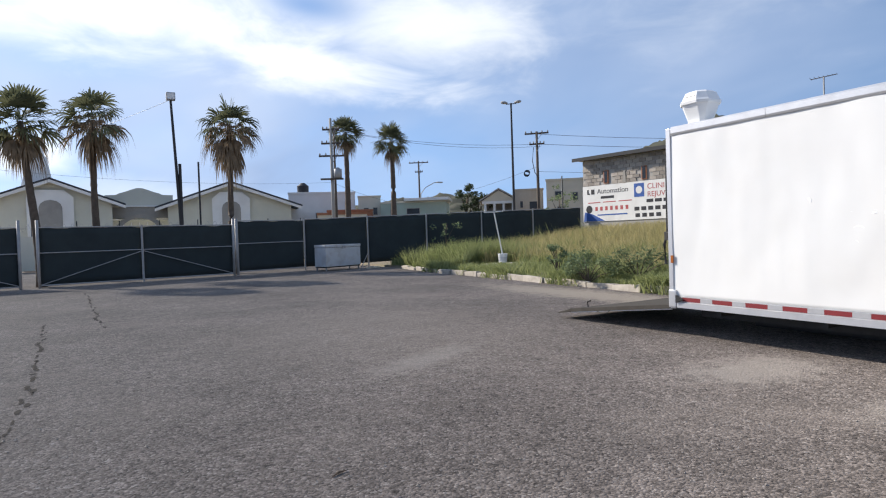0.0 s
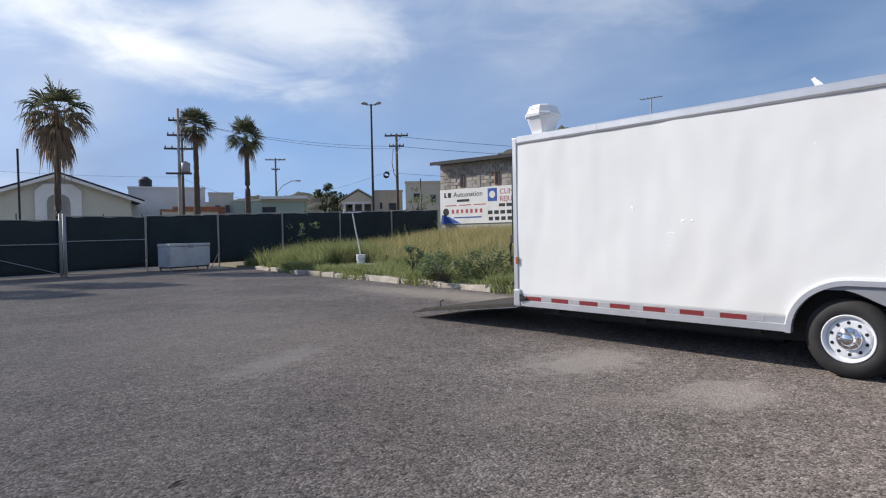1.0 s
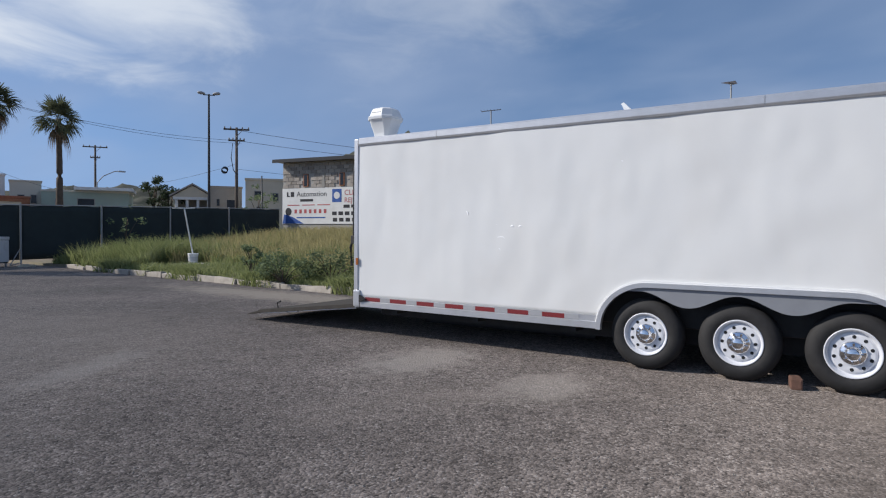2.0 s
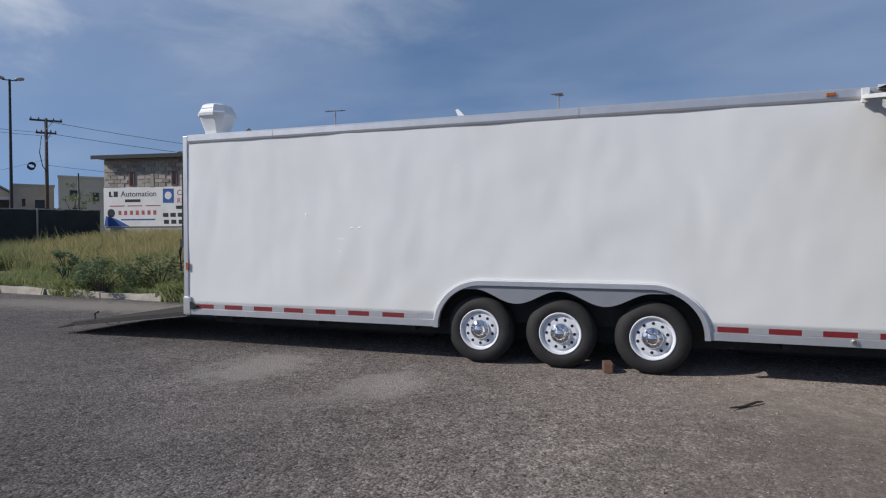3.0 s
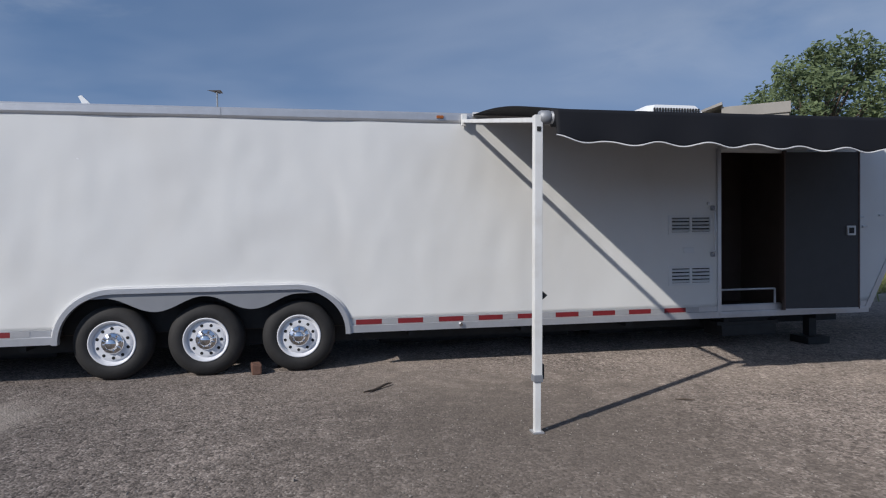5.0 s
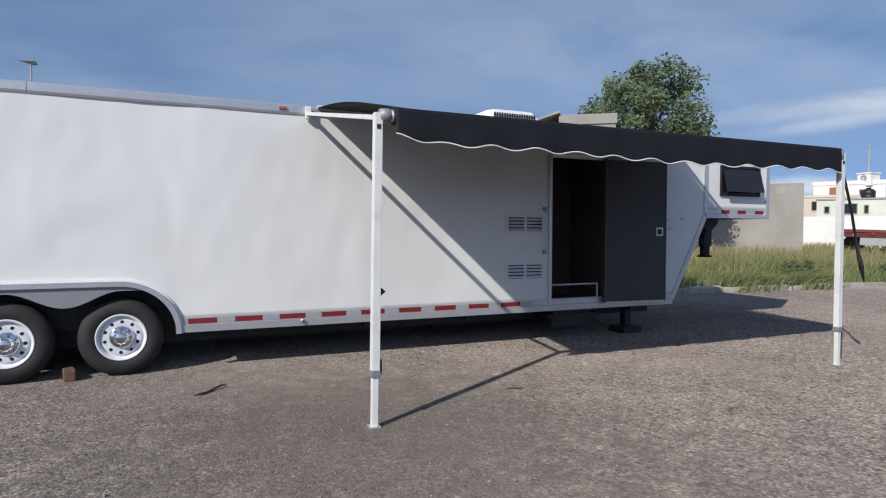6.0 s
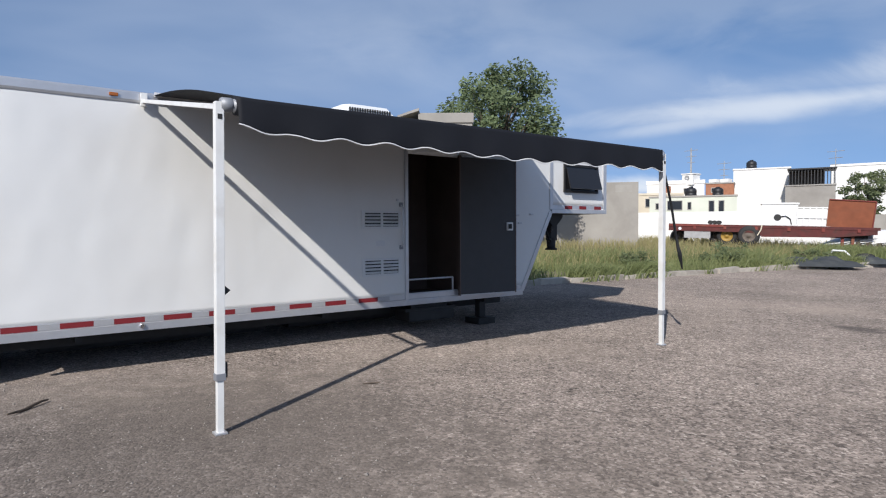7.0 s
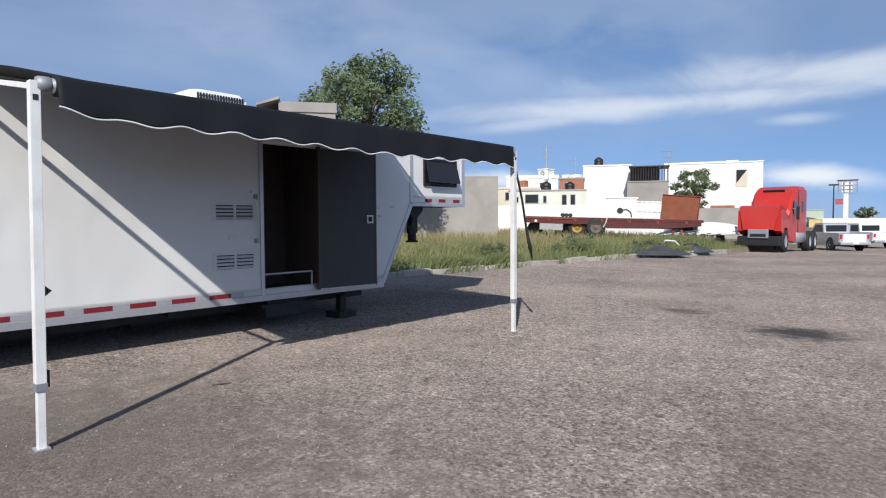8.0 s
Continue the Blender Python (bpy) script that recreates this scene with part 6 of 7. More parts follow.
for x in (7.6, 8.0):
    part("landing_leg", box((x, 0.2, 0.3), (x + 0.12, 0.34, 1.08)), RUST_RED, fb)
    part("leg_foot", box((x - 0.1, 0.1, 0.26), (x + 0.22, 0.44, 0.30)), RUST_RED, fb)
for k, x in enumerate((1.95, 2.15, 2.35)):
    part("load_roll", tube((x, 0.1, 1.32), (x + 0.03, 0.5, 1.32), 0.10, n=12), DARK_STEEL, fb)
hb2 = thing("steel_headboard", (0, 0, 0), "upright rust-brown steel plate at the end of the flatbed", "panel")
hb2.location, hb2.rotation_euler = fb.location, fb.rotation_euler
part("plate", prism([(6.98, 1.23), (8.78, 1.18), (8.88, 2.40), (7.05, 2.50)], 0.15, 0.21, "y"), RUST_PLATE, hb2)
part("plate_rim", tube((7.05, 0.13, 2.50), (8.88, 0.13, 2.40), 0.03, n=8), RUST_RED, hb2)
part("plate_rim", tube((8.78, 0.13, 1.18), (8.88, 0.13, 2.40), 0.03, n=8), RUST_RED, hb2)
sb = thing("service_body", (0, 0, 0), "white steel pickup service body loaded on the flatbed", "truck body")
sb.location, sb.rotation_euler = fb.location, fb.rotation_euler
part("body_side", box((4.25, 0.2, 1.23), (5.8, 1.9, 2.28), 0.03), CAR_WHITE, sb)
part("body_bed", box((5.8, 0.25, 1.23), (7.0, 1.9, 2.05), 0.03), CAR_WHITE, sb)
part("rail", box((4.2, 0.16, 2.26), (5.85, 1.95, 2.34), 0.02), WHITE_TRIM, sb)
for k in range(5):
    part("rib", box((5.75 + k * 0.26, 0.20, 1.25), (5.81 + k * 0.26, 0.26, 2.15)), WHITE_TRIM, sb)
for z in (1.6, 2.08):
    part("bed_rail", box((5.72, 0.19, z), (7.05, 0.24, z + 0.06)), WHITE_TRIM, sb)
part("wheel_opening", lathe([(0.16, 0.0), (0.16, 0.16), (0.2, 0.16)], "y", 16, m=Matrix.Translation((4.95, 0.02, 1.62))), DARK_STEEL, sb)
part("hose", path_tube([(5.05, 0.17, 1.65), (5.3, 0.15, 1.7), (5.5, 0.15, 1.55), (5.55, 0.16, 1.3)], 0.025, 6), BLACK, sb)
bt = thing("upturned_boat", (11.6, -34.8, 0.1), "white fibreglass boat hull and boards lying in the weeds", "boat")
hull = sheet(lambda u, v: ((u - 0.5) * 4.6, (v - 0.5) * 1.5 * math.sin(math.pi * (0.12 + 0.85 * u)), 0.55 + 0.75 * math.sin(math.pi * v) * math.sin(math.pi * (0.15 + 0.75 * u)) - 0.3 * u), 20, 10)
thick(part("hull", hull, CAR_WHITE, bt, smooth=True), 0.04)
part("gunwale", path_tube([(-2.3, -0.5, 0.55), (-1, -0.8, 0.5), (0.8, -0.8, 0.35), (2.3, -0.3, 0.3)], 0.05, 6), DARK_STEEL, bt)
part("trestle", box((-1.2, -0.4, 0.0), (-1.0, 0.4, 0.6)), POLE_WOOD, bt)
part("trestle", box((1.0, -0.4, 0.0), (1.2, 0.4, 0.45)), POLE_WOOD, bt)
for k in range(4):
    pl = single("pale_board", box((-1.4, -0.1, 0.0), (1.4, 0.1, 0.04), 0.004), WHITE_TRIM, "pale board lying slanted on the scrap", "board", "scrap boards", at=(10.6 + 0.35 * k, -33.6 + 0.2 * k, 0.62 + 0.04 * k))
    pl.rotation_euler = (0, 0.12, 0.2 + 0.15 * k)
    single("board_trestle", box((-0.08, -0.15, 0), (0.08, 0.15, 0.56 + 0.04 * k)), POLE_WOOD, "short timber block under a board", "block", "timber blocks", at=(10.6 + 0.35 * k, -33.6 + 0.2 * k, 0.05))


def crumpled(sx, sy, h, seed, n=22):
    def at(u, v):
        x, y = (u - 0.5) * 2, (v - 0.5) * 2
        r = math.hypot(x, y)
        k = max(0.0, 1.0 - r ** 3)
        return (x * sx * (1 + 0.2 * noise.noise((y * 2, seed, 0))), y * sy * (1 + 0.2 * noise.noise((x * 2, seed, 3))), 0.012 + k * h * (0.55 + 0.9 * abs(noise.noise((x * 2.4 + seed, y * 2.4, 1)))))
    return sheet(at, n, n)


for k, (x, y, sx, sy, h) in enumerate(((9.7, -23.0, 1.5, 0.7, 0.36), (8.75, -25.5, 0.75, 0.5, 0.30), (11.0, -22.6, 1.0, 0.5, 0.28))):
    ob = single("plastic_sheet", crumpled(sx, sy, h, 3.1 * k), TARP, "crumpled black plastic sheet on the kerb edge", "tarp", "plastic sheets", at=(x, y, max(0.0, lot_z(x, y)) if x > edge_x(y) else yard_z(y)), smooth=True)
    ob.rotation_euler = (0, 0, 0.5 + 0.3 * k)
old = single("old_tyre", lathe([(-0.1, 0.2), (-0.11, 0.28), (-0.08, 0.34), (0.08, 0.34), (0.11, 0.28), (0.1, 0.2), (-0.1, 0.2)], "z", 24, caps=False), RUBBER, "old tyre lying in the weeds", "tyre", at=(9.2, -26.4, 0.22))
old.rotation_euler = (0.4, 0.2, 0)
single("bent_pipe", path_tube([(0, 0, 0.05), (0.3, 0.1, 0.38), (0.7, 0.1, 0.40), (1.0, 0.0, 0.1)], 0.04, 8), WHITE_TRIM, "bent white pipe lying in the weeds", "pipe", at=(9.7, -26.9, 0.1))

# ---- red lorry with its bonnet tipped forward ----
tk = thing("red_semi_truck", (7.83, -31.4, -0.12), "red sleeper-cab semi truck with its bonnet tipped open", "truck")
# local x to the lorry's left, y towards its tail
tk.rotation_euler = (radians(1.4), 0, radians(-2))
tk.scale = (0.80, 0.9, 1.03)


def ty(y):
    return -y


cabm = bmesh.new()
secs = [(1.75, 1.02, 0.55, 1.75), (1.9, 1.10, 0.5, 2.0), (2.3, 1.13, 0.5, 2.55), (2.8, 1.15, 0.5, 2.95), (3.4, 1.17, 0.5, 3.10), (4.9, 1.17, 0.5, 3.14), (5.15, 1.14, 0.55, 3.0)]
rings = []
for y, hw, z0, z1 in secs:
    c = 0.18
    rings.append([cabm.verts.new((x, ty(y), z)) for x, z in ((-hw, z0), (hw, z0), (hw, z1 - c), (hw - c * 0.8, z1), (-hw + c * 0.8, z1), (-hw, z1 - c))])
for u, v in zip(rings, rings[1:]):
    for k in range(6):
        cabm.faces.new((u[k], u[(k + 1) % 6], v[(k + 1) % 6], v[k]))
cabm.faces.new(rings[0]); cabm.faces.new(rings[-1][::-1])
bmesh.ops.recalc_face_normals(cabm, faces=cabm.faces[:])
cab = part("cab", cabm, TRUCK_RED, tk)
part("windscreen", prism([(-0.9, 0), (0.9, 0), (0.8, 0.36), (-0.8, 0.36)], 0, 0.02, "z", None), WINDOW_DARK, cab).matrix_basis = pose(0, ty(1.80), 1.66, 60, 0, 0)
part("roof_slot", box((-0.6, -0.03, 0), (0.6, 0.03, 0.09), 0.01), POLE_BLACK, cab).matrix_basis = pose(0, ty(2.62), 2.83, -35, 0, 0)
for s in (-1, 1):
    part("side_window", box((s * 1.175 - 0.012, ty(3.1), 1.75), (s * 1.175 + 0.012, ty(2.35), 2.35), 0.01), WINDOW_DARK, cab)
    part("sleeper_window", box((s * 1.18 - 0.012, ty(4.6), 1.9), (s * 1.18 + 0.012, ty(4.1), 2.4), 0.01), WINDOW_DARK, cab)
    part("door_seam", box((s * 1.178 - 0.01, ty(3.32), 0.9), (s * 1.178 + 0.01, ty(3.29), 2.9)), POLE_BLACK, cab)
    mir = part("mirror", box((s * 1.45 - 0.08, ty(2.2), 1.5), (s * 1.45 + 0.08, ty(2.1), 2.1), 0.02), BLACK, tk)
    part("mirror_arm", tube((s * 1.12, ty(2.25), 2.0), (s * 1.42, ty(2.15), 2.0), 0.02, n=6), GALV, tk)
    part("fuel_tank", tube((s * 0.95, ty(3.0), 0.7), (s * 0.95, ty(4.9), 0.7), 0.30, n=20), ALU, tk, smooth=True)
    part("step", box((s * 1.1 - 0.12, ty(2.9), 0.35), (s * 1.1 + 0.12, ty(2.3), 0.41), 0.01), ALU, tk)
    part("exhaust_stack", tube((s * 1.05, ty(5.35), 0.8), (s * 1.05, ty(5.35), 3.0), 0.07, n=12), CHROME, tk)
# bonnet: tipped forward over the bumper, its top facing the front
bon = prism([(0.15, 0.95), (-0.10, 1.0), (0.02, 2.02), (0.30, 2.10), (1.15, 1.95), (1.25, 1.15), (0.6, 0.95)], -0.82, 0.82, "x")
for v in bon.verts:
    v.co.y = -v.co.y
    v.co.x *= 1.0 + 0.32 * smoothstep(1.2, 2.0, v.co.z)
bmesh.ops.recalc_face_normals(bon, faces=bon.faces[:])
bonnet = part("bonnet", bon, TRUCK_RED, tk, "red bonnet tipped forward")
for s in (-1, 1):
    fen = prism([(0.05, 0.95), (0.05, 1.85), (0.5, 1.95), (1.6, 1.55), (1.7, 0.75), (1.45, 0.72), (1.25, 1.1), (0.7, 1.1), (0.45, 0.8)], s * 0.78, s * 1.16, "x")
    for v in fen.verts:
        v.co.y = -v.co.y
    bmesh.ops.recalc_face_normals(fen, faces=fen.faces[:])
    part("fender", fen, TRUCK_RED, bonnet)
part("grille", box((-0.55, ty(0.0), 0.62), (0.55, ty(-0.14), 1.02), 0.04), SKIRT, tk, "dull silver grille")
part("grille_mesh", box((-0.42, ty(-0.142), 0.68), (0.42, ty(-0.15), 0.82)), BLACK, tk)
part("bumper", box((-1.15, ty(0.45), 0.28), (1.15, ty(-0.05), 0.72), 0.06), BLACK, tk, "black front bumper")
for x in (0.45, -0.45):
    part("chassis_rail", box((x - 0.06, ty(7.6), 0.72), (x + 0.06, ty(0.5), 0.98)), DARK_STEEL, tk)
part("fifth_wheel", prism([(-0.5, 0), (0.5, 0), (0.35, 0.9), (-0.35, 0.9)], 1.0, 1.08, "z"), DARK_STEEL, tk).location = (0, ty(6.9), 0)
for x, y in ((1.0, 1.1), (-1.0, 1.1)):
    road_wheel(tk, (x, ty(y), 0.5), 0.5, 0.28, ALU, turn=math.pi / 2 if x > 0 else -math.pi / 2)
for x in (1.0, -1.0):
    for y in (5.9, 7.1):
        road_wheel(tk, (x, ty(y), 0.5), 0.5, 0.5, ALU, turn=math.pi / 2 if x > 0 else -math.pi / 2)


# ---- parked pickups ----
def pickup(at, turn, paint, label, double=False, open_door=False):
    """Nose along +x; stands on its wheels."""
    c = thing("pickup_truck", at, label, "pickup", "parked pickups")
    c.rotation_euler = (0, 0, radians(turn))
    c.scale = (0.86, 0.9, 0.93)
    body = prism([(-2.55, 0.45), (-2.58, 0.98), (-2.5, 1.03), (1.15, 1.03), (2.35, 0.95), (2.55, 0.78), (2.55, 0.42), (2.1, 0.36), (-2.2, 0.36)], -0.86, 0.86, "y")
    bmesh.ops.bevel(body, geom=[e for e in body.edges if abs(e.verts[0].co.y - e.verts[1].co.y) < 0.01], offset=0.05, segments=2, affect="EDGES")
    part("body", body, paint, c)
    back = -1.0 if double else -0.55
    cab_ = prism([(back, 1.0), (back + 0.12, 1.58), (back + 0.3, 1.64), (0.55, 1.62), (1.25, 1.03)], -0.74, 0.74, "y")
    part("cab", cab_, paint, c)
    part("windscreen", prism([(0.62, 1.56), (1.17, 1.08), (1.2, 1.1), (0.65, 1.59)], -0.66, 0.66, "y"), WINDOW_DARK, c)
    part("rear_window", box((back + 0.02, -0.6, 1.12), (back + 0.05, 0.6, 1.50)), WINDOW_DARK, c)
    for s in (-1, 1):
        part("side_window", prism([(back + 0.15, 1.1), (back + 0.22, 1.52), (0.48, 1.52), (0.95, 1.1)], s * 0.742, s * 0.75, "y"), WINDOW_DARK, c)
        part("bed_wall", box((-2.5, s * 0.84 - 0.03, 1.0), (back - 0.02, s * 0.84 + 0.02, 1.07), 0.01), paint, c)
        part("tail_lamp", box((-2.6, s * 0.76 - 0.06, 0.74), (-2.56, s * 0.76 + 0.06, 0.98), 0.01), RED_LAMP, c)
        part("arch", lathe([(-0.02, 0.0), (-0.02, 0.43), (0.02, 0.43)], "y", 20, m=Matrix.Translation((-1.55, s * 0.862, 0.38))), BLACK, c)
        part("arch", lathe([(-0.02, 0.0), (-0.02, 0.43), (0.02, 0.43)], "y", 20, m=Matrix.Translation((1.65, s * 0.862, 0.38))), BLACK, c)
        for x in (-1.55, 1.65):
            road_wheel(c, (x, s * 0.80, 0.36), 0.36, 0.22, ALU, turn=0 if s < 0 else math.pi)
    part("tailgate", box((-2.60, -0.64, 0.56), (-2.56, 0.64, 1.0), 0.01), CAR_WHITE, c)
    part("rear_bumper", box((-2.72, -0.84, 0.40), (-2.56, 0.84, 0.56), 0.03), ALU, c)
    part("number_plate", box((-2.735, -0.16, 0.43), (-2.72, 0.16, 0.54)), WHITE_TRIM, c)
    if open_door:
        part("open_door", box((0.75, -1.5, 0.5), (0.82, -0.86, 1.5), 0.02), paint, c)
    return c


pickup((6.35, -41.0, yard_z(-41.0)), -54, CAR_SILVER, "silver pickup with its door standing open", open_door=True)
pickup((5.65, -47.2, yard_z(-47.2)), -50, CAR_WHITE, "white crew-cab pickup parked behind the silver one", double=True)

# ---- far end of the yard ----
flat_house((16.4, -88.9), (14.4, -89.3), 5, 0, 2.4, STUCCO_GREEN, "far green building past the yard", parapet=0.1)
flat_house((15.4, -86.0), (12.4, -86.5), 5, 0, 1.25, STUCCO_YELLOW, "far low yellow wall", parapet=0.08)
fw = thing("far_wall", (13.0, -80.0, 0), "long white wall at the far end of the yard", "wall")
part("wall_body", box((-40, 0, -0.6), (0, 0.2, 1.42), 0.01), STUCCO_WHITE, fw)
st = thing("sign_tower", (12.1, -89.6, 0), "white roadside sign tower with panels", "sign")
part("column", box((-0.25, -0.25, -0.5), (0.25, 0.25, 4.4)), STUCCO_WHITE, st)
for k in range(4):
    part("lattice_bar", box((-1.1 + 0.64 * k, -0.2, 4.4), (-1.02 + 0.64 * k, 0.2, 6.0)), GALV, st)
    part("lattice_rail", box((-1.1, -0.15, 4.4 + 0.5 * k), (0.9, 0.15, 4.46 + 0.5 * k)), GALV, st)
part("sign_panel", box((-0.6, -0.05, 4.6), (0.5, 0.05, 5.8), 0.02), STUCCO_WHITE, st)
part("sign_panel", box((0.3, 0.21, 3.1), (1.1, 0.36, 3.8), 0.02), SIGN_RED, st)
part("sign_frame", box((-1.2, -0.25, 6.0), (1.0, 0.25, 6.1)), DARK_STEEL, st)
fl2 = thing("street_lamp", (12.6, -84.0, 0), "far thin street lamp", "street lamp")
part("mast", tube((0, 0, -0.5), (0, 0, 5.3), 0.09, 0.06, 8), POLE_BLACK, fl2)
part("lamp_head", box((-0.5, -0.15, 5.2), (0.5, 0.15, 5.36), 0.03), POLE_BLACK, fl2)

# ---- palms ----
def fan_leaf(rng, bm, origin, out, length, droop, spread, segs, width, roll):
    """One fan leaf: a thin stalk and a spray of stiff pointed leaflets whose tips bend down."""
    out = out.normalized()
    side = out.cross(Vector((0, 0, 1)))
    side = Vector((1, 0, 0)) if side.length < 0.05 else side.normalized()
    side = Matrix.Rotation(roll, 3, out) @ side
    face = side.cross(out).normalized()
    stalk = length * rng.uniform(0.26, 0.50)
    tip = origin + out * stalk - Vector((0, 0, droop * 0.18 * stalk))
    w = 0.022
    bm.faces.new([bm.verts.new(p) for p in (origin + side * w, origin - side * w, tip - side * w * 0.6, tip + side * w * 0.6)])
    for k in range(segs):
        t = (k + 0.5) / segs * 2 - 1
        ang = t * spread * 0.5
        d = (out * math.cos(ang) + side * math.sin(ang) + face * rng.uniform(-0.12, 0.12)).normalized()
        ln = length * (0.60 - 0.16 * abs(t)) * rng.uniform(0.8, 1.1)
        q = d.cross(face).normalized() * width * length
        mid_ = tip + d * ln * 0.55 - Vector((0, 0, droop * 0.10 * ln))
        late = tip + d * ln * 0.82 - Vector((0, 0, droop * 0.38 * ln))
        end = tip + d * ln * 0.98 - Vector((0, 0, droop * ln * rng.uniform(0.6, 1.1)))
        v = [bm.verts.new(p) for p in (tip + q * 0.3, tip - q * 0.3, mid_ - q, mid_ + q, late - q * 0.6, late + q * 0.6, end)]
        bm.faces.new(v[:4]); bm.faces.new((v[3], v[2], v[4], v[5])); bm.faces.new((v[5], v[4], v[6]))


def palm(base, top, r, seed, green, dead, size, label, lean=0.0):
    rng = random.Random(seed)
    p = thing("palm_tree", base, label, "palm tree", "palms")
    base, top = Vector(base), Vector(top) - Vector(base)
    pts, rad = [], []
    for i in range(26):
        k = i / 25
        pts.append(Vector((top.x * (k ** (1.6 if lean else 1)), top.y * k, top.z * k)) + Vector((0.04 * math.sin(k * 5 + seed), 0, 0)))
        rad.append(r * (1.35 - 0.55 * k + 0.25 * math.exp(-k * 14)) * (1 + 0.07 * (i % 2)))
    part("trunk", path_tube(pts, rad, 12), BARK, p, "ringed grey-brown trunk", smooth=True)
    head = pts[-1]
    bm = bmesh.new()
    low = -40 if dead < 20 else -12
    for k in range(green):
        az = k * 2.39996 + rng.uniform(-0.25, 0.25)
        el = math.radians(84 + (low - 84) * (k + 0.5) / green + rng.uniform(-9, 9))
        out = Vector((math.cos(az) * math.cos(el), math.sin(az) * math.cos(el), math.sin(el)))
        fan_leaf(rng, bm, head + out * 0.08, out, size * rng.uniform(0.88, 1.08), 0.15 + 0.45 * k / green + (0.25 if dead > 20 else 0), 2.9, 17, 0.024, rng.uniform(-0.5, 0.5))
    part("crown", bm, FROND, p, "green fan leaves")
    bm = bmesh.new()
    for k in range(dead):
        az = k * 2.39996 + rng.uniform(-0.4, 0.4)
        el = math.radians(rng.uniform(-25, 30) if dead > 20 and k < dead * 0.5 else rng.uniform(-82, -38))
        out = Vector((math.cos(az) * math.cos(el), math.sin(az) * math.cos(el), math.sin(el)))
        fan_leaf(rng, bm, head - Vector((0, 0, rng.uniform(0.0, 0.3))) + out * 0.1, out, size * rng.uniform(0.6, 0.98), rng.uniform(0.7, 1.5), rng.uniform(0.7, 1.7), 9, 0.022, rng.uniform(-1.0, 1.0))
    for k in range(dead // 4):
        az = rng.uniform(0, 6.28)
        o = head + Vector((math.cos(az), math.sin(az), 0)) * rng.uniform(0.5, 1.3) - Vector((0, 0, rng.uniform(0.2, 0.9)))
        e = o + Vector((rng.uniform(-0.15, 0.15), rng.uniform(-0.15, 0.15), -rng.uniform(0.5, 1.1)))
        bm.faces.new([bm.verts.new(v) for v in (o, o + Vector((0.035, 0.0, 0)), e)])
    for k in range(dead // 2):
        az, z = rng.uniform(0, 6.28), -rng.uniform(0.3, 1.5)
        d = Vector((math.cos(az), math.sin(az), 0))
        o = head + Vector((0, 0, z)) + d * r * 0.7
        q = Vector((-d.y, d.x, 0)) * 0.05
        bm.faces.new([bm.verts.new(v) for v in (o - q, o + q, o + d * rng.uniform(0.08, 0.2) + Vector((0, 0, rng.uniform(0.05, 0.28))))])
    if dead:
        part("dead_fronds", bm, FROND_DRY, p, "hanging straw-brown dead fronds")
    return p


palm((-1.66, 28.75, 0), (-2.05, 28.5, 6.35), 0.128, 1, 34, 16, 1.6, "fan palm with a leaning trunk and a thinning green crown", lean=1)
palm((0.32, 30.4, 0), (0.29, 30.36, 6.85), 0.125, 2, 20, 54, 1.62, "fan palm with a half straw-brown ragged crown")
palm((5.97, 30.9, 0), (5.92, 30.9, 6.95), 0.12, 3, 15, 60, 1.82, "fan palm with a dry drooping crown and bare trunk")
palm((17.2, 45.4, 0), (17.1, 45.43, 9.6), 0.19, 4, 40, 9, 1.62, "tall green fan palm behind the fence")
palm((20.38, 44.1, 0), (20.4, 44.09, 8.95), 0.18, 5, 38, 9, 1.62, "tall green fan palm behind the fence")


# ---- broadleaf trees ----
def leaf_cloud(rng, clumps, per, size, flat=0.6):
    """Many small leaves gathered in clumps, as one mesh."""
    verts, faces = [], []
    for c, r in clumps:
        for _ in range(int(per * r * r)):
            d = Vector((rng.gauss(0, 1), rng.gauss(0, 1), rng.gauss(0, 1))).normalized() * (rng.random() ** 0.45) * r
            d.z *= 0.8
            o = Vector(c) + d
            a = Vector((rng.gauss(0, 1), rng.gauss(0, 1), rng.gauss(0, flat))).normalized()
            b = a.cross(Vector((rng.gauss(0, 1), rng.gauss(0, 1), rng.gauss(0, 1)))).normalized()
            s = size * rng.uniform(0.6, 1.3)
            i = len(verts)
            verts += [o - a * s, o + b * s * 0.45, o + a * s, o - b * s * 0.45]
            faces.append((i, i + 1, i + 2, i + 3))
    me = bpy.data.meshes.new("crown")
    me.from_pydata(verts, [], faces)
    return me


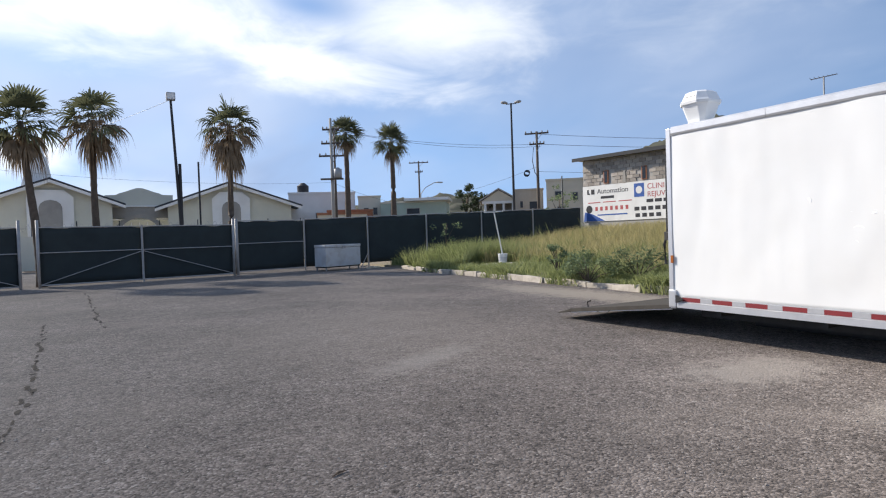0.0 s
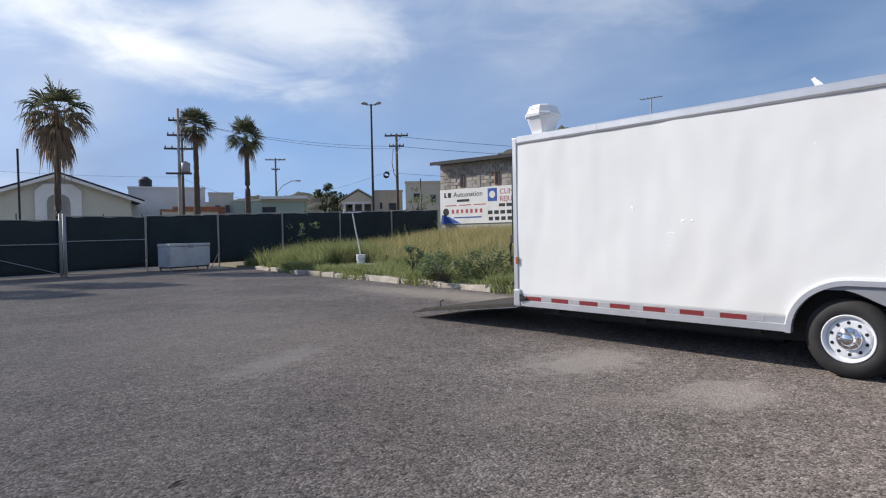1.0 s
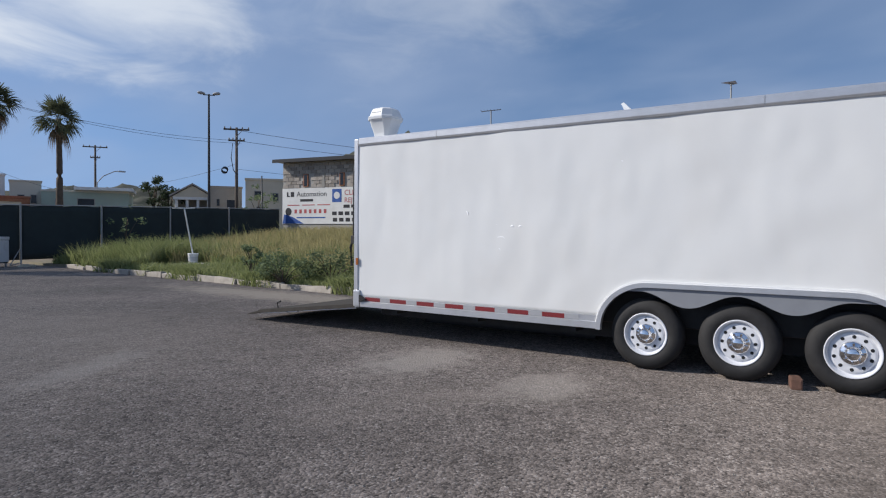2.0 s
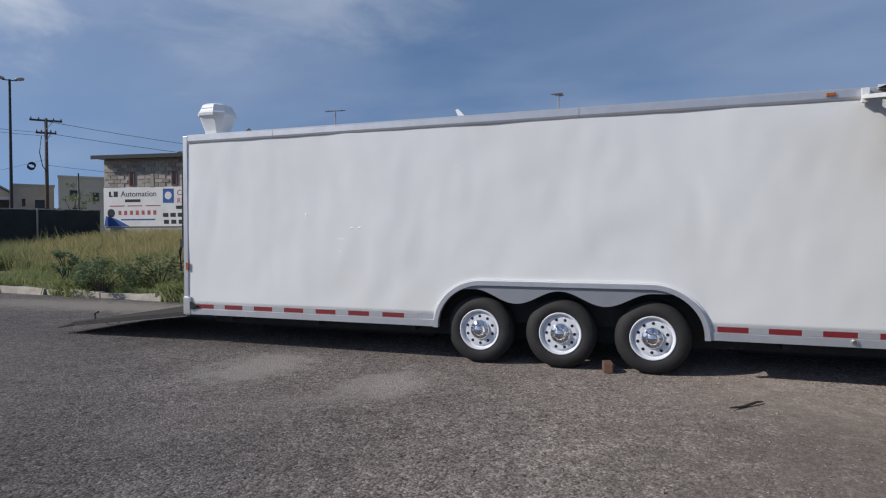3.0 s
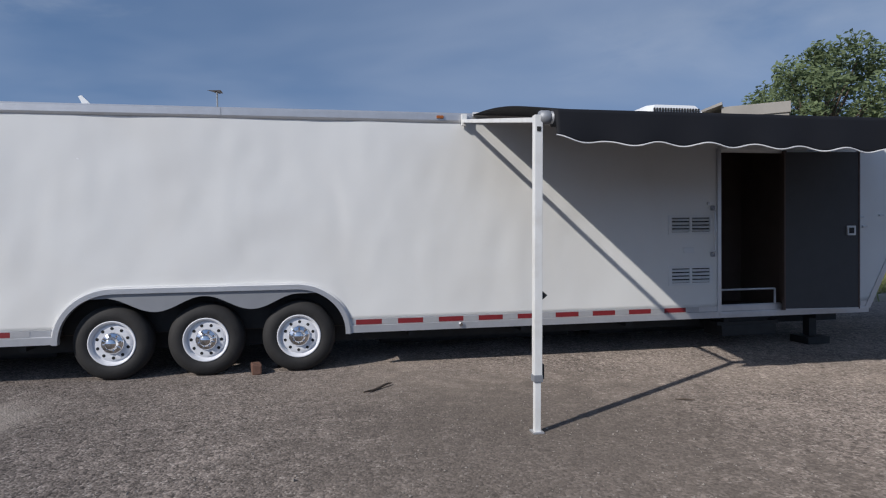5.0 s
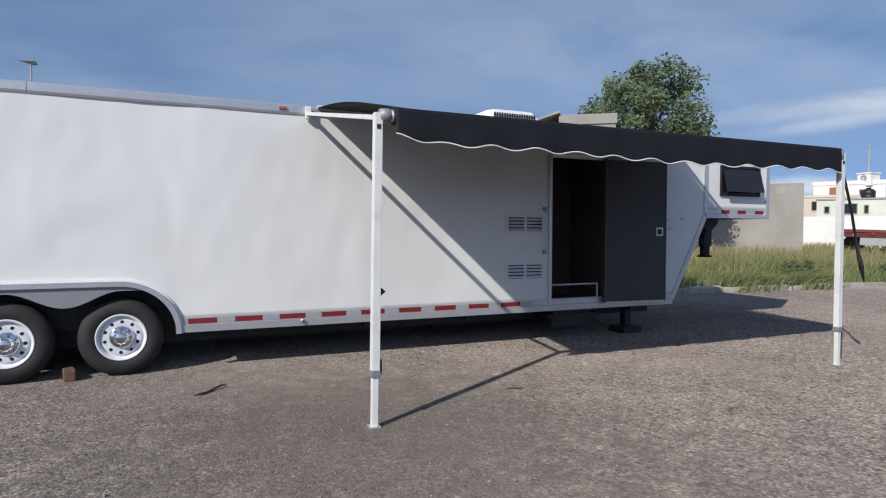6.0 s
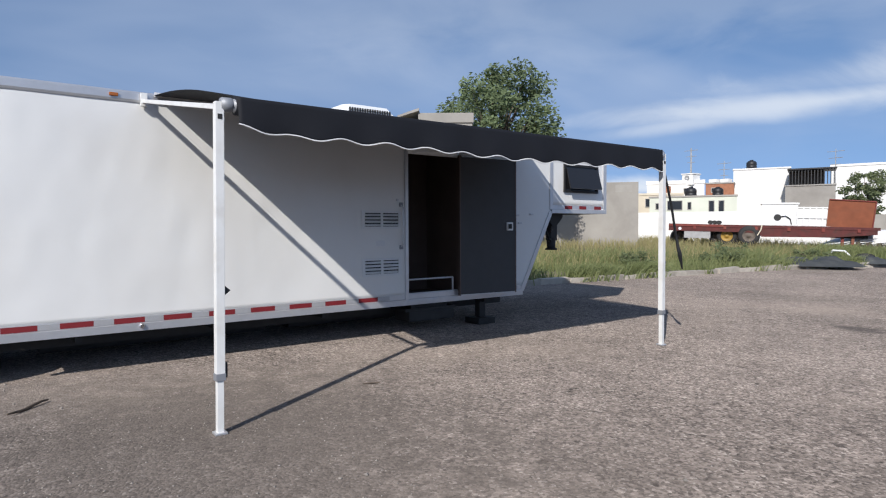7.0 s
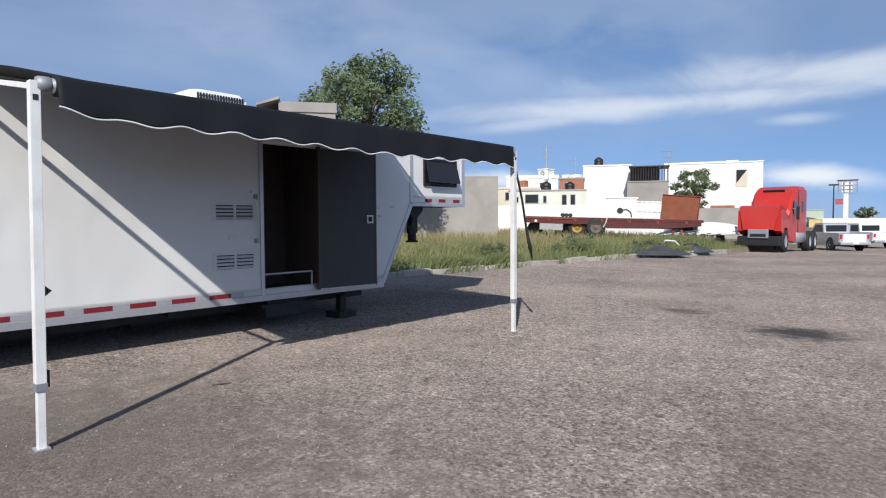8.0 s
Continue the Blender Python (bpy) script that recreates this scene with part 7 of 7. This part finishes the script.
def tree(base, h, spread, seed, clump_n, per, size, mat, label, trunk_r=0.16, low=0.35, group="trees"):
    rng = random.Random(seed)
    t = thing("tree", base, label, "tree", group)
    bm = bmesh.new()
    path_tube([(0, 0, -0.1), (0.05, 0.03, h * 0.2), (-0.04, 0.05, h * 0.45), (0.03, 0, h * 0.75)], [trunk_r * 1.3, trunk_r, trunk_r * 0.75, trunk_r * 0.3], 10, bm)
    clumps = []
    for k in range(clump_n):
        az, z = k * 2.39996 + rng.uniform(-0.4, 0.4), h * rng.uniform(low, 0.97)
        q = (z / h - low) / (1 - low)
        rr = spread * (0.35 + 0.75 * math.sin(math.pi * min(max(0.15 + 0.75 * q, 0), 1))) * math.sqrt(rng.random())
        c = (math.cos(az) * rr, math.sin(az) * rr, z)
        clumps.append((c, spread * rng.uniform(0.16, 0.32)))
        if k % 2 == 0:
            path_tube([(0, 0, z * 0.55), (c[0] * 0.5, c[1] * 0.5, z * 0.8), c], [trunk_r * 0.45, trunk_r * 0.25, trunk_r * 0.08], 5, bm)
    part("trunk", bm, BARK, t, "branching grey-brown trunk", smooth=True)
    me = leaf_cloud(rng, clumps, per, size)
    me.materials.append(mat)
    ob = new("crown", me)
    ob.parent = t
    return t


tree((20.6, -18.35, 0.4), 7.9, 2.4, 11, 84, 480, 0.10, LEAF, "bushy broad-leaved tree rising behind the trailer", 0.2)
tree((14.6, -43.0, 0.3), 4.5, 1.25, 12, 44, 1300, 0.09, LEAF_DARK, "small grey-green tree before the white building", 0.1)
tree((29.3, -8.9, 0.4), 7.2, 1.3, 13, 12, 300, 0.10, LEAF, "thin treetop showing over the trailer roof", 0.12, 0.6)
tree((29.8, -6.95, 0.4), 7.2, 0.9, 14, 8, 300, 0.10, LEAF, "thin treetop showing over the trailer roof", 0.12, 0.7)
tree((32.2, 52.6, 0.5), 6.0, 1.7, 15, 34, 420, 0.13, LEAF_DEEP, "dark bushy tree among the houses", 0.15, 0.2)
tree((33.6, 52.6, 0.5), 5.6, 1.5, 16, 30, 420, 0.13, LEAF_DEEP, "dark bushy tree among the houses", 0.15, 0.2)
tree((38.4, 40.8, 0.5), 6.0, 1.3, 17, 20, 200, 0.14, LEAF_DARK, "dark shrub beside the beige house", 0.12, 0.2)
tree((30.6, 36.5, 0.6), 4.4, 1.2, 18, 18, 200, 0.12, LEAF, "green shrub behind the fence", 0.1, 0.25)
tree((9.3, -84.0, -0.42), 3.0, 1.5, 19, 30, 420, 0.16, LEAF_DARK, "far rounded tree at the yard's end", 0.12, 0.2)
tree((15.9, 27.75, 0.1), 2.6, 0.75, 20, 16, 400, 0.07, LEAF, "vine and shrub growing up the fence", 0.04, 0.25)


# ---- weeds and grass ----
def blades(name, spots, mat, label, seed, width=0.012, kind="stuff"):
    """Bent tapering blades at the given (x, y, z, height, lean) spots, as one mesh."""
    rng = np.random.default_rng(seed)
    s = np.asarray(spots)
    n = len(s)
    az = rng.uniform(0, 2 * np.pi, n)
    d = np.stack([np.cos(az), np.sin(az), np.zeros(n)], 1)
    q = np.stack([-np.sin(az + 1.3), np.cos(az + 1.3), np.zeros(n)], 1)
    h, lean = s[:, 3:4], s[:, 4:5]
    w = width * rng.uniform(0.7, 1.5, (n, 1))
    p0 = s[:, :3]
    z = np.array([[0, 0, 1.0]])
    p1 = p0 + z * h * 0.55 + d * lean * h * 0.3
    p2 = p0 + z * h * (1 - 0.25 * lean) + d * lean * h * 0.95
    v = np.concatenate([p0 - q * w, p0 + q * w, p1 + q * w * 0.8, p1 - q * w * 0.8, p2], 1).reshape(-1, 3)
    i = np.arange(n)[:, None] * 5
    quads = (i + np.array([[0, 1, 2, 3]])).tolist()
    tris = (i + np.array([[3, 2, 4]])).tolist()
    me = bpy.data.meshes.new(name)
    me.from_pydata(v.tolist(), [], quads + tris)
    me.materials.append(mat)
    return tagged(new(name, me), label, "grass", "", kind)


rng = random.Random(5)
green, straw = [], []
while len(green) < 52000:
    left = rng.random() < 0.62
    y = rng.uniform(7.5, 28.4) if left else rng.uniform(-32, -8)
    e = edge_x(y)
    dist = 0.12 + abs(rng.gauss(0, 2.6))
    x = e + dist
    if left and y > 29.3 - 0.152 * (x - 9.1):
        continue
    if math.hypot(x - 14.3, y - 21.2) < 1.1:
        continue
    dens = noise.noise((x * 0.45, y * 0.45, 9)) + (0.25 if left else 0.15)
    if dens < rng.uniform(-0.5, 0.35):
        continue
    tall = 0.28 + 0.42 * smoothstep(-0.2, 0.6, noise.noise((x * 0.3, y * 0.3, 4)) + 0.2)
    if left and y > 17:
        tall *= 1.0 + 0.55 * smoothstep(17, 21, y)
    if left and 14.5 < y < 21.6 and dist < 3.0:
        tall *= 0.42
    if not left:
        tall *= 0.9
    if dist < 0.7 and y < 19:
        tall *= 0.6
    green.append((x, y, lot_z(x, y) - 0.02, tall * rng.uniform(0.5, 1.25), rng.uniform(0.1, 0.9)))
while len(straw) < 48000:
    left = rng.random() < 0.72
    y = rng.uniform(6.0, 28.0) if left else rng.uniform(-36, -9)
    x = edge_x(y) + rng.uniform(2.2, 13.5 if left else 16)
    if left and y > 29.2 - 0.152 * (x - 9.1):
        continue
    if left and 14.5 < y < 21.8 and x - edge_x(y) < 3.2:
        continue
    straw.append((x, y, lot_z(x, y) - 0.02, rng.uniform(0.35, 0.8) * (1.0 if left else 0.75), rng.uniform(0.05, 0.6)))
while len(green) < 60000:
    y = rng.choice((rng.uniform(8, 25.5), rng.uniform(-25, -9.5)))
    if noise.noise((y * 0.55, 2.0, 7.0)) < rng.uniform(-0.05, 0.4):
        continue
    x = edge_x(y) + rng.gauss(0.12, 0.13)
    green.append((x, y, 0.0 if x < edge_x(y) - 0.05 else 0.1, rng.uniform(0.12, 0.5), rng.uniform(0.3, 1.2)))
blades("green_weeds", green, GRASS, "rank green grass and weeds along the kerb", 21, 0.013)
blades("tall_dry_grass", straw, GRASS_DRY, "tall seeding yellow-green grass over the lot", 22, 0.012)


def weed_bush(at, r, h, seed, mat):
    rng = random.Random(seed)
    b = thing("weed_bush", at, "sprawling dusty green weed bush hanging over the kerb", "bush", "weed bushes")
    bm = bmesh.new()
    clumps = []
    for k in range(16):
        az = rng.uniform(0, 6.28)
        rr, z = r * math.sqrt(rng.random()), h * rng.uniform(0.25, 0.95)
        c = (math.cos(az) * rr, math.sin(az) * rr, z)
        clumps.append((c, r * rng.uniform(0.2, 0.36)))
        path_tube([(0, 0, 0), (c[0] * 0.5, c[1] * 0.5, z * 0.7), (c[0] * 1.15, c[1] * 1.15, z * 1.1)], [0.014, 0.01, 0.004], 4, bm)
    part("stems", bm, BARK, b)
    me = leaf_cloud(rng, clumps, 1100 / max(r, 0.4), 0.05)
    me.materials.append(mat)
    ob = new("foliage", me)
    ob.parent = b


for k, (x, y, r, h) in enumerate(((11.72, 12.7, 0.75, 0.8), (12.7, 11.9, 0.8, 0.95), (13.9, 10.7, 0.9, 1.0), (12.7, 15.1, 0.35, 1.0),
                                (12.6, -17.5, 0.6, 0.45), (11.6, -20.5, 0.7, 0.45), (13.2, -24.5, 0.8, 0.5), (10.4, -25.0, 0.6, 0.4), (10.4, -29.5, 0.7, 0.45))):
    weed_bush((x, y, lot_z(x, y) - 0.02), r, h, 60 + k, LEAF_DARK if k % 3 else LEAF)

# ---- loose chippings on the asphalt ----
rng = np.random.default_rng(8)
n = 9000
ang, rad = rng.uniform(-1.05, 2.75, n), 2.4 + 8.0 * rng.random(n) ** 0.8
px, py = 0.3 + rad * np.cos(1.5708 - ang), 0.2 + rad * np.sin(1.5708 - ang)
size = rng.uniform(0.003, 0.009, n) * (1 + 0.8 * (rng.random(n) > 0.97))
octa = np.array([[1, 0, 0], [0, 1, 0], [-1, 0, 0], [0, -1, 0], [0, 0, 0.8], [0, 0, -0.3]])
tri = np.array([[0, 1, 4], [1, 2, 4], [2, 3, 4], [3, 0, 4], [1, 0, 5], [2, 1, 5], [3, 2, 5], [0, 3, 5]])
jit = octa[None] * rng.uniform(0.6, 1.4, (n, 6, 3)) * size[:, None, None] + np.stack([px, py, size * 0.25], 1)[:, None]
me = bpy.data.meshes.new("loose_chippings")
me.from_pydata(jit.reshape(-1, 3).tolist(), [], (np.arange(n)[:, None, None] * 6 + tri[None]).reshape(-1, 3).tolist())
CHIP = grass_material("loose_stone", (0.09, 0.08, 0.07), (0.42, 0.37, 0.32))
me.materials.append(CHIP)
tagged(new("loose_chippings", me), "loose pale and dark stone chippings on the asphalt", "gravel", "", "stuff")

# ---- kerb stones and wall blocks ----
kerb = thing("kerb", (0, 0, 0), "weathered pale concrete kerb with chipped stones", "kerb", kind="structure")
KSTONES = []
for k in range(4):
    kb = box((-0.10, -0.49, -0.03), (0.10, 0.49, 0.17), 0.022)
    for v in kb.verts:
        v.co += 0.03 * noise.noise_vector(v.co * 4 + Vector((k * 9, 0, 0)))
    KSTONES.append(stock("kerb_stone", kb, KERB))
y, i = 26.6, 0
rng = random.Random(3)
while y > -27.5:
    x, x2 = edge_x(y), edge_x(y - 1.0)
    if not -9.5 < y < 7.0:
        m = pose((x + x2) / 2 + rng.uniform(-0.05, 0.05), y - 0.5, rng.uniform(-0.06, 0.0), rng.uniform(-3, 3), rng.uniform(-4, 4), math.degrees(math.atan2(x - x2, -1.0)) + 180 + rng.uniform(-1.5, 1.5))
        shared("kerb_stone", KSTONES[i % 4], kerb, m)
    y -= 1.0 * math.cos(math.atan2(x - x2, 1.0)) + 0.005
    i += 1
blk = stock("block", box((-0.19, -0.04, -0.088), (0.19, 0.04, 0.088), 0.006), BLOCK)
row = 0
z = 4.13
while z < 5.45:
    x = 0.2 + (0.2 if row % 2 else 0)
    while x < 8.2:
        if not any(abs(x - w) < 0.36 and abs(z - 4.45) < 0.42 for w in (1.65, 4.1, 6.6)):
            shared("block", blk, bb, pose(x, 0.03 + 0.012 * rng.random(), z))
        x += 0.4
    z += 0.2
    row += 1
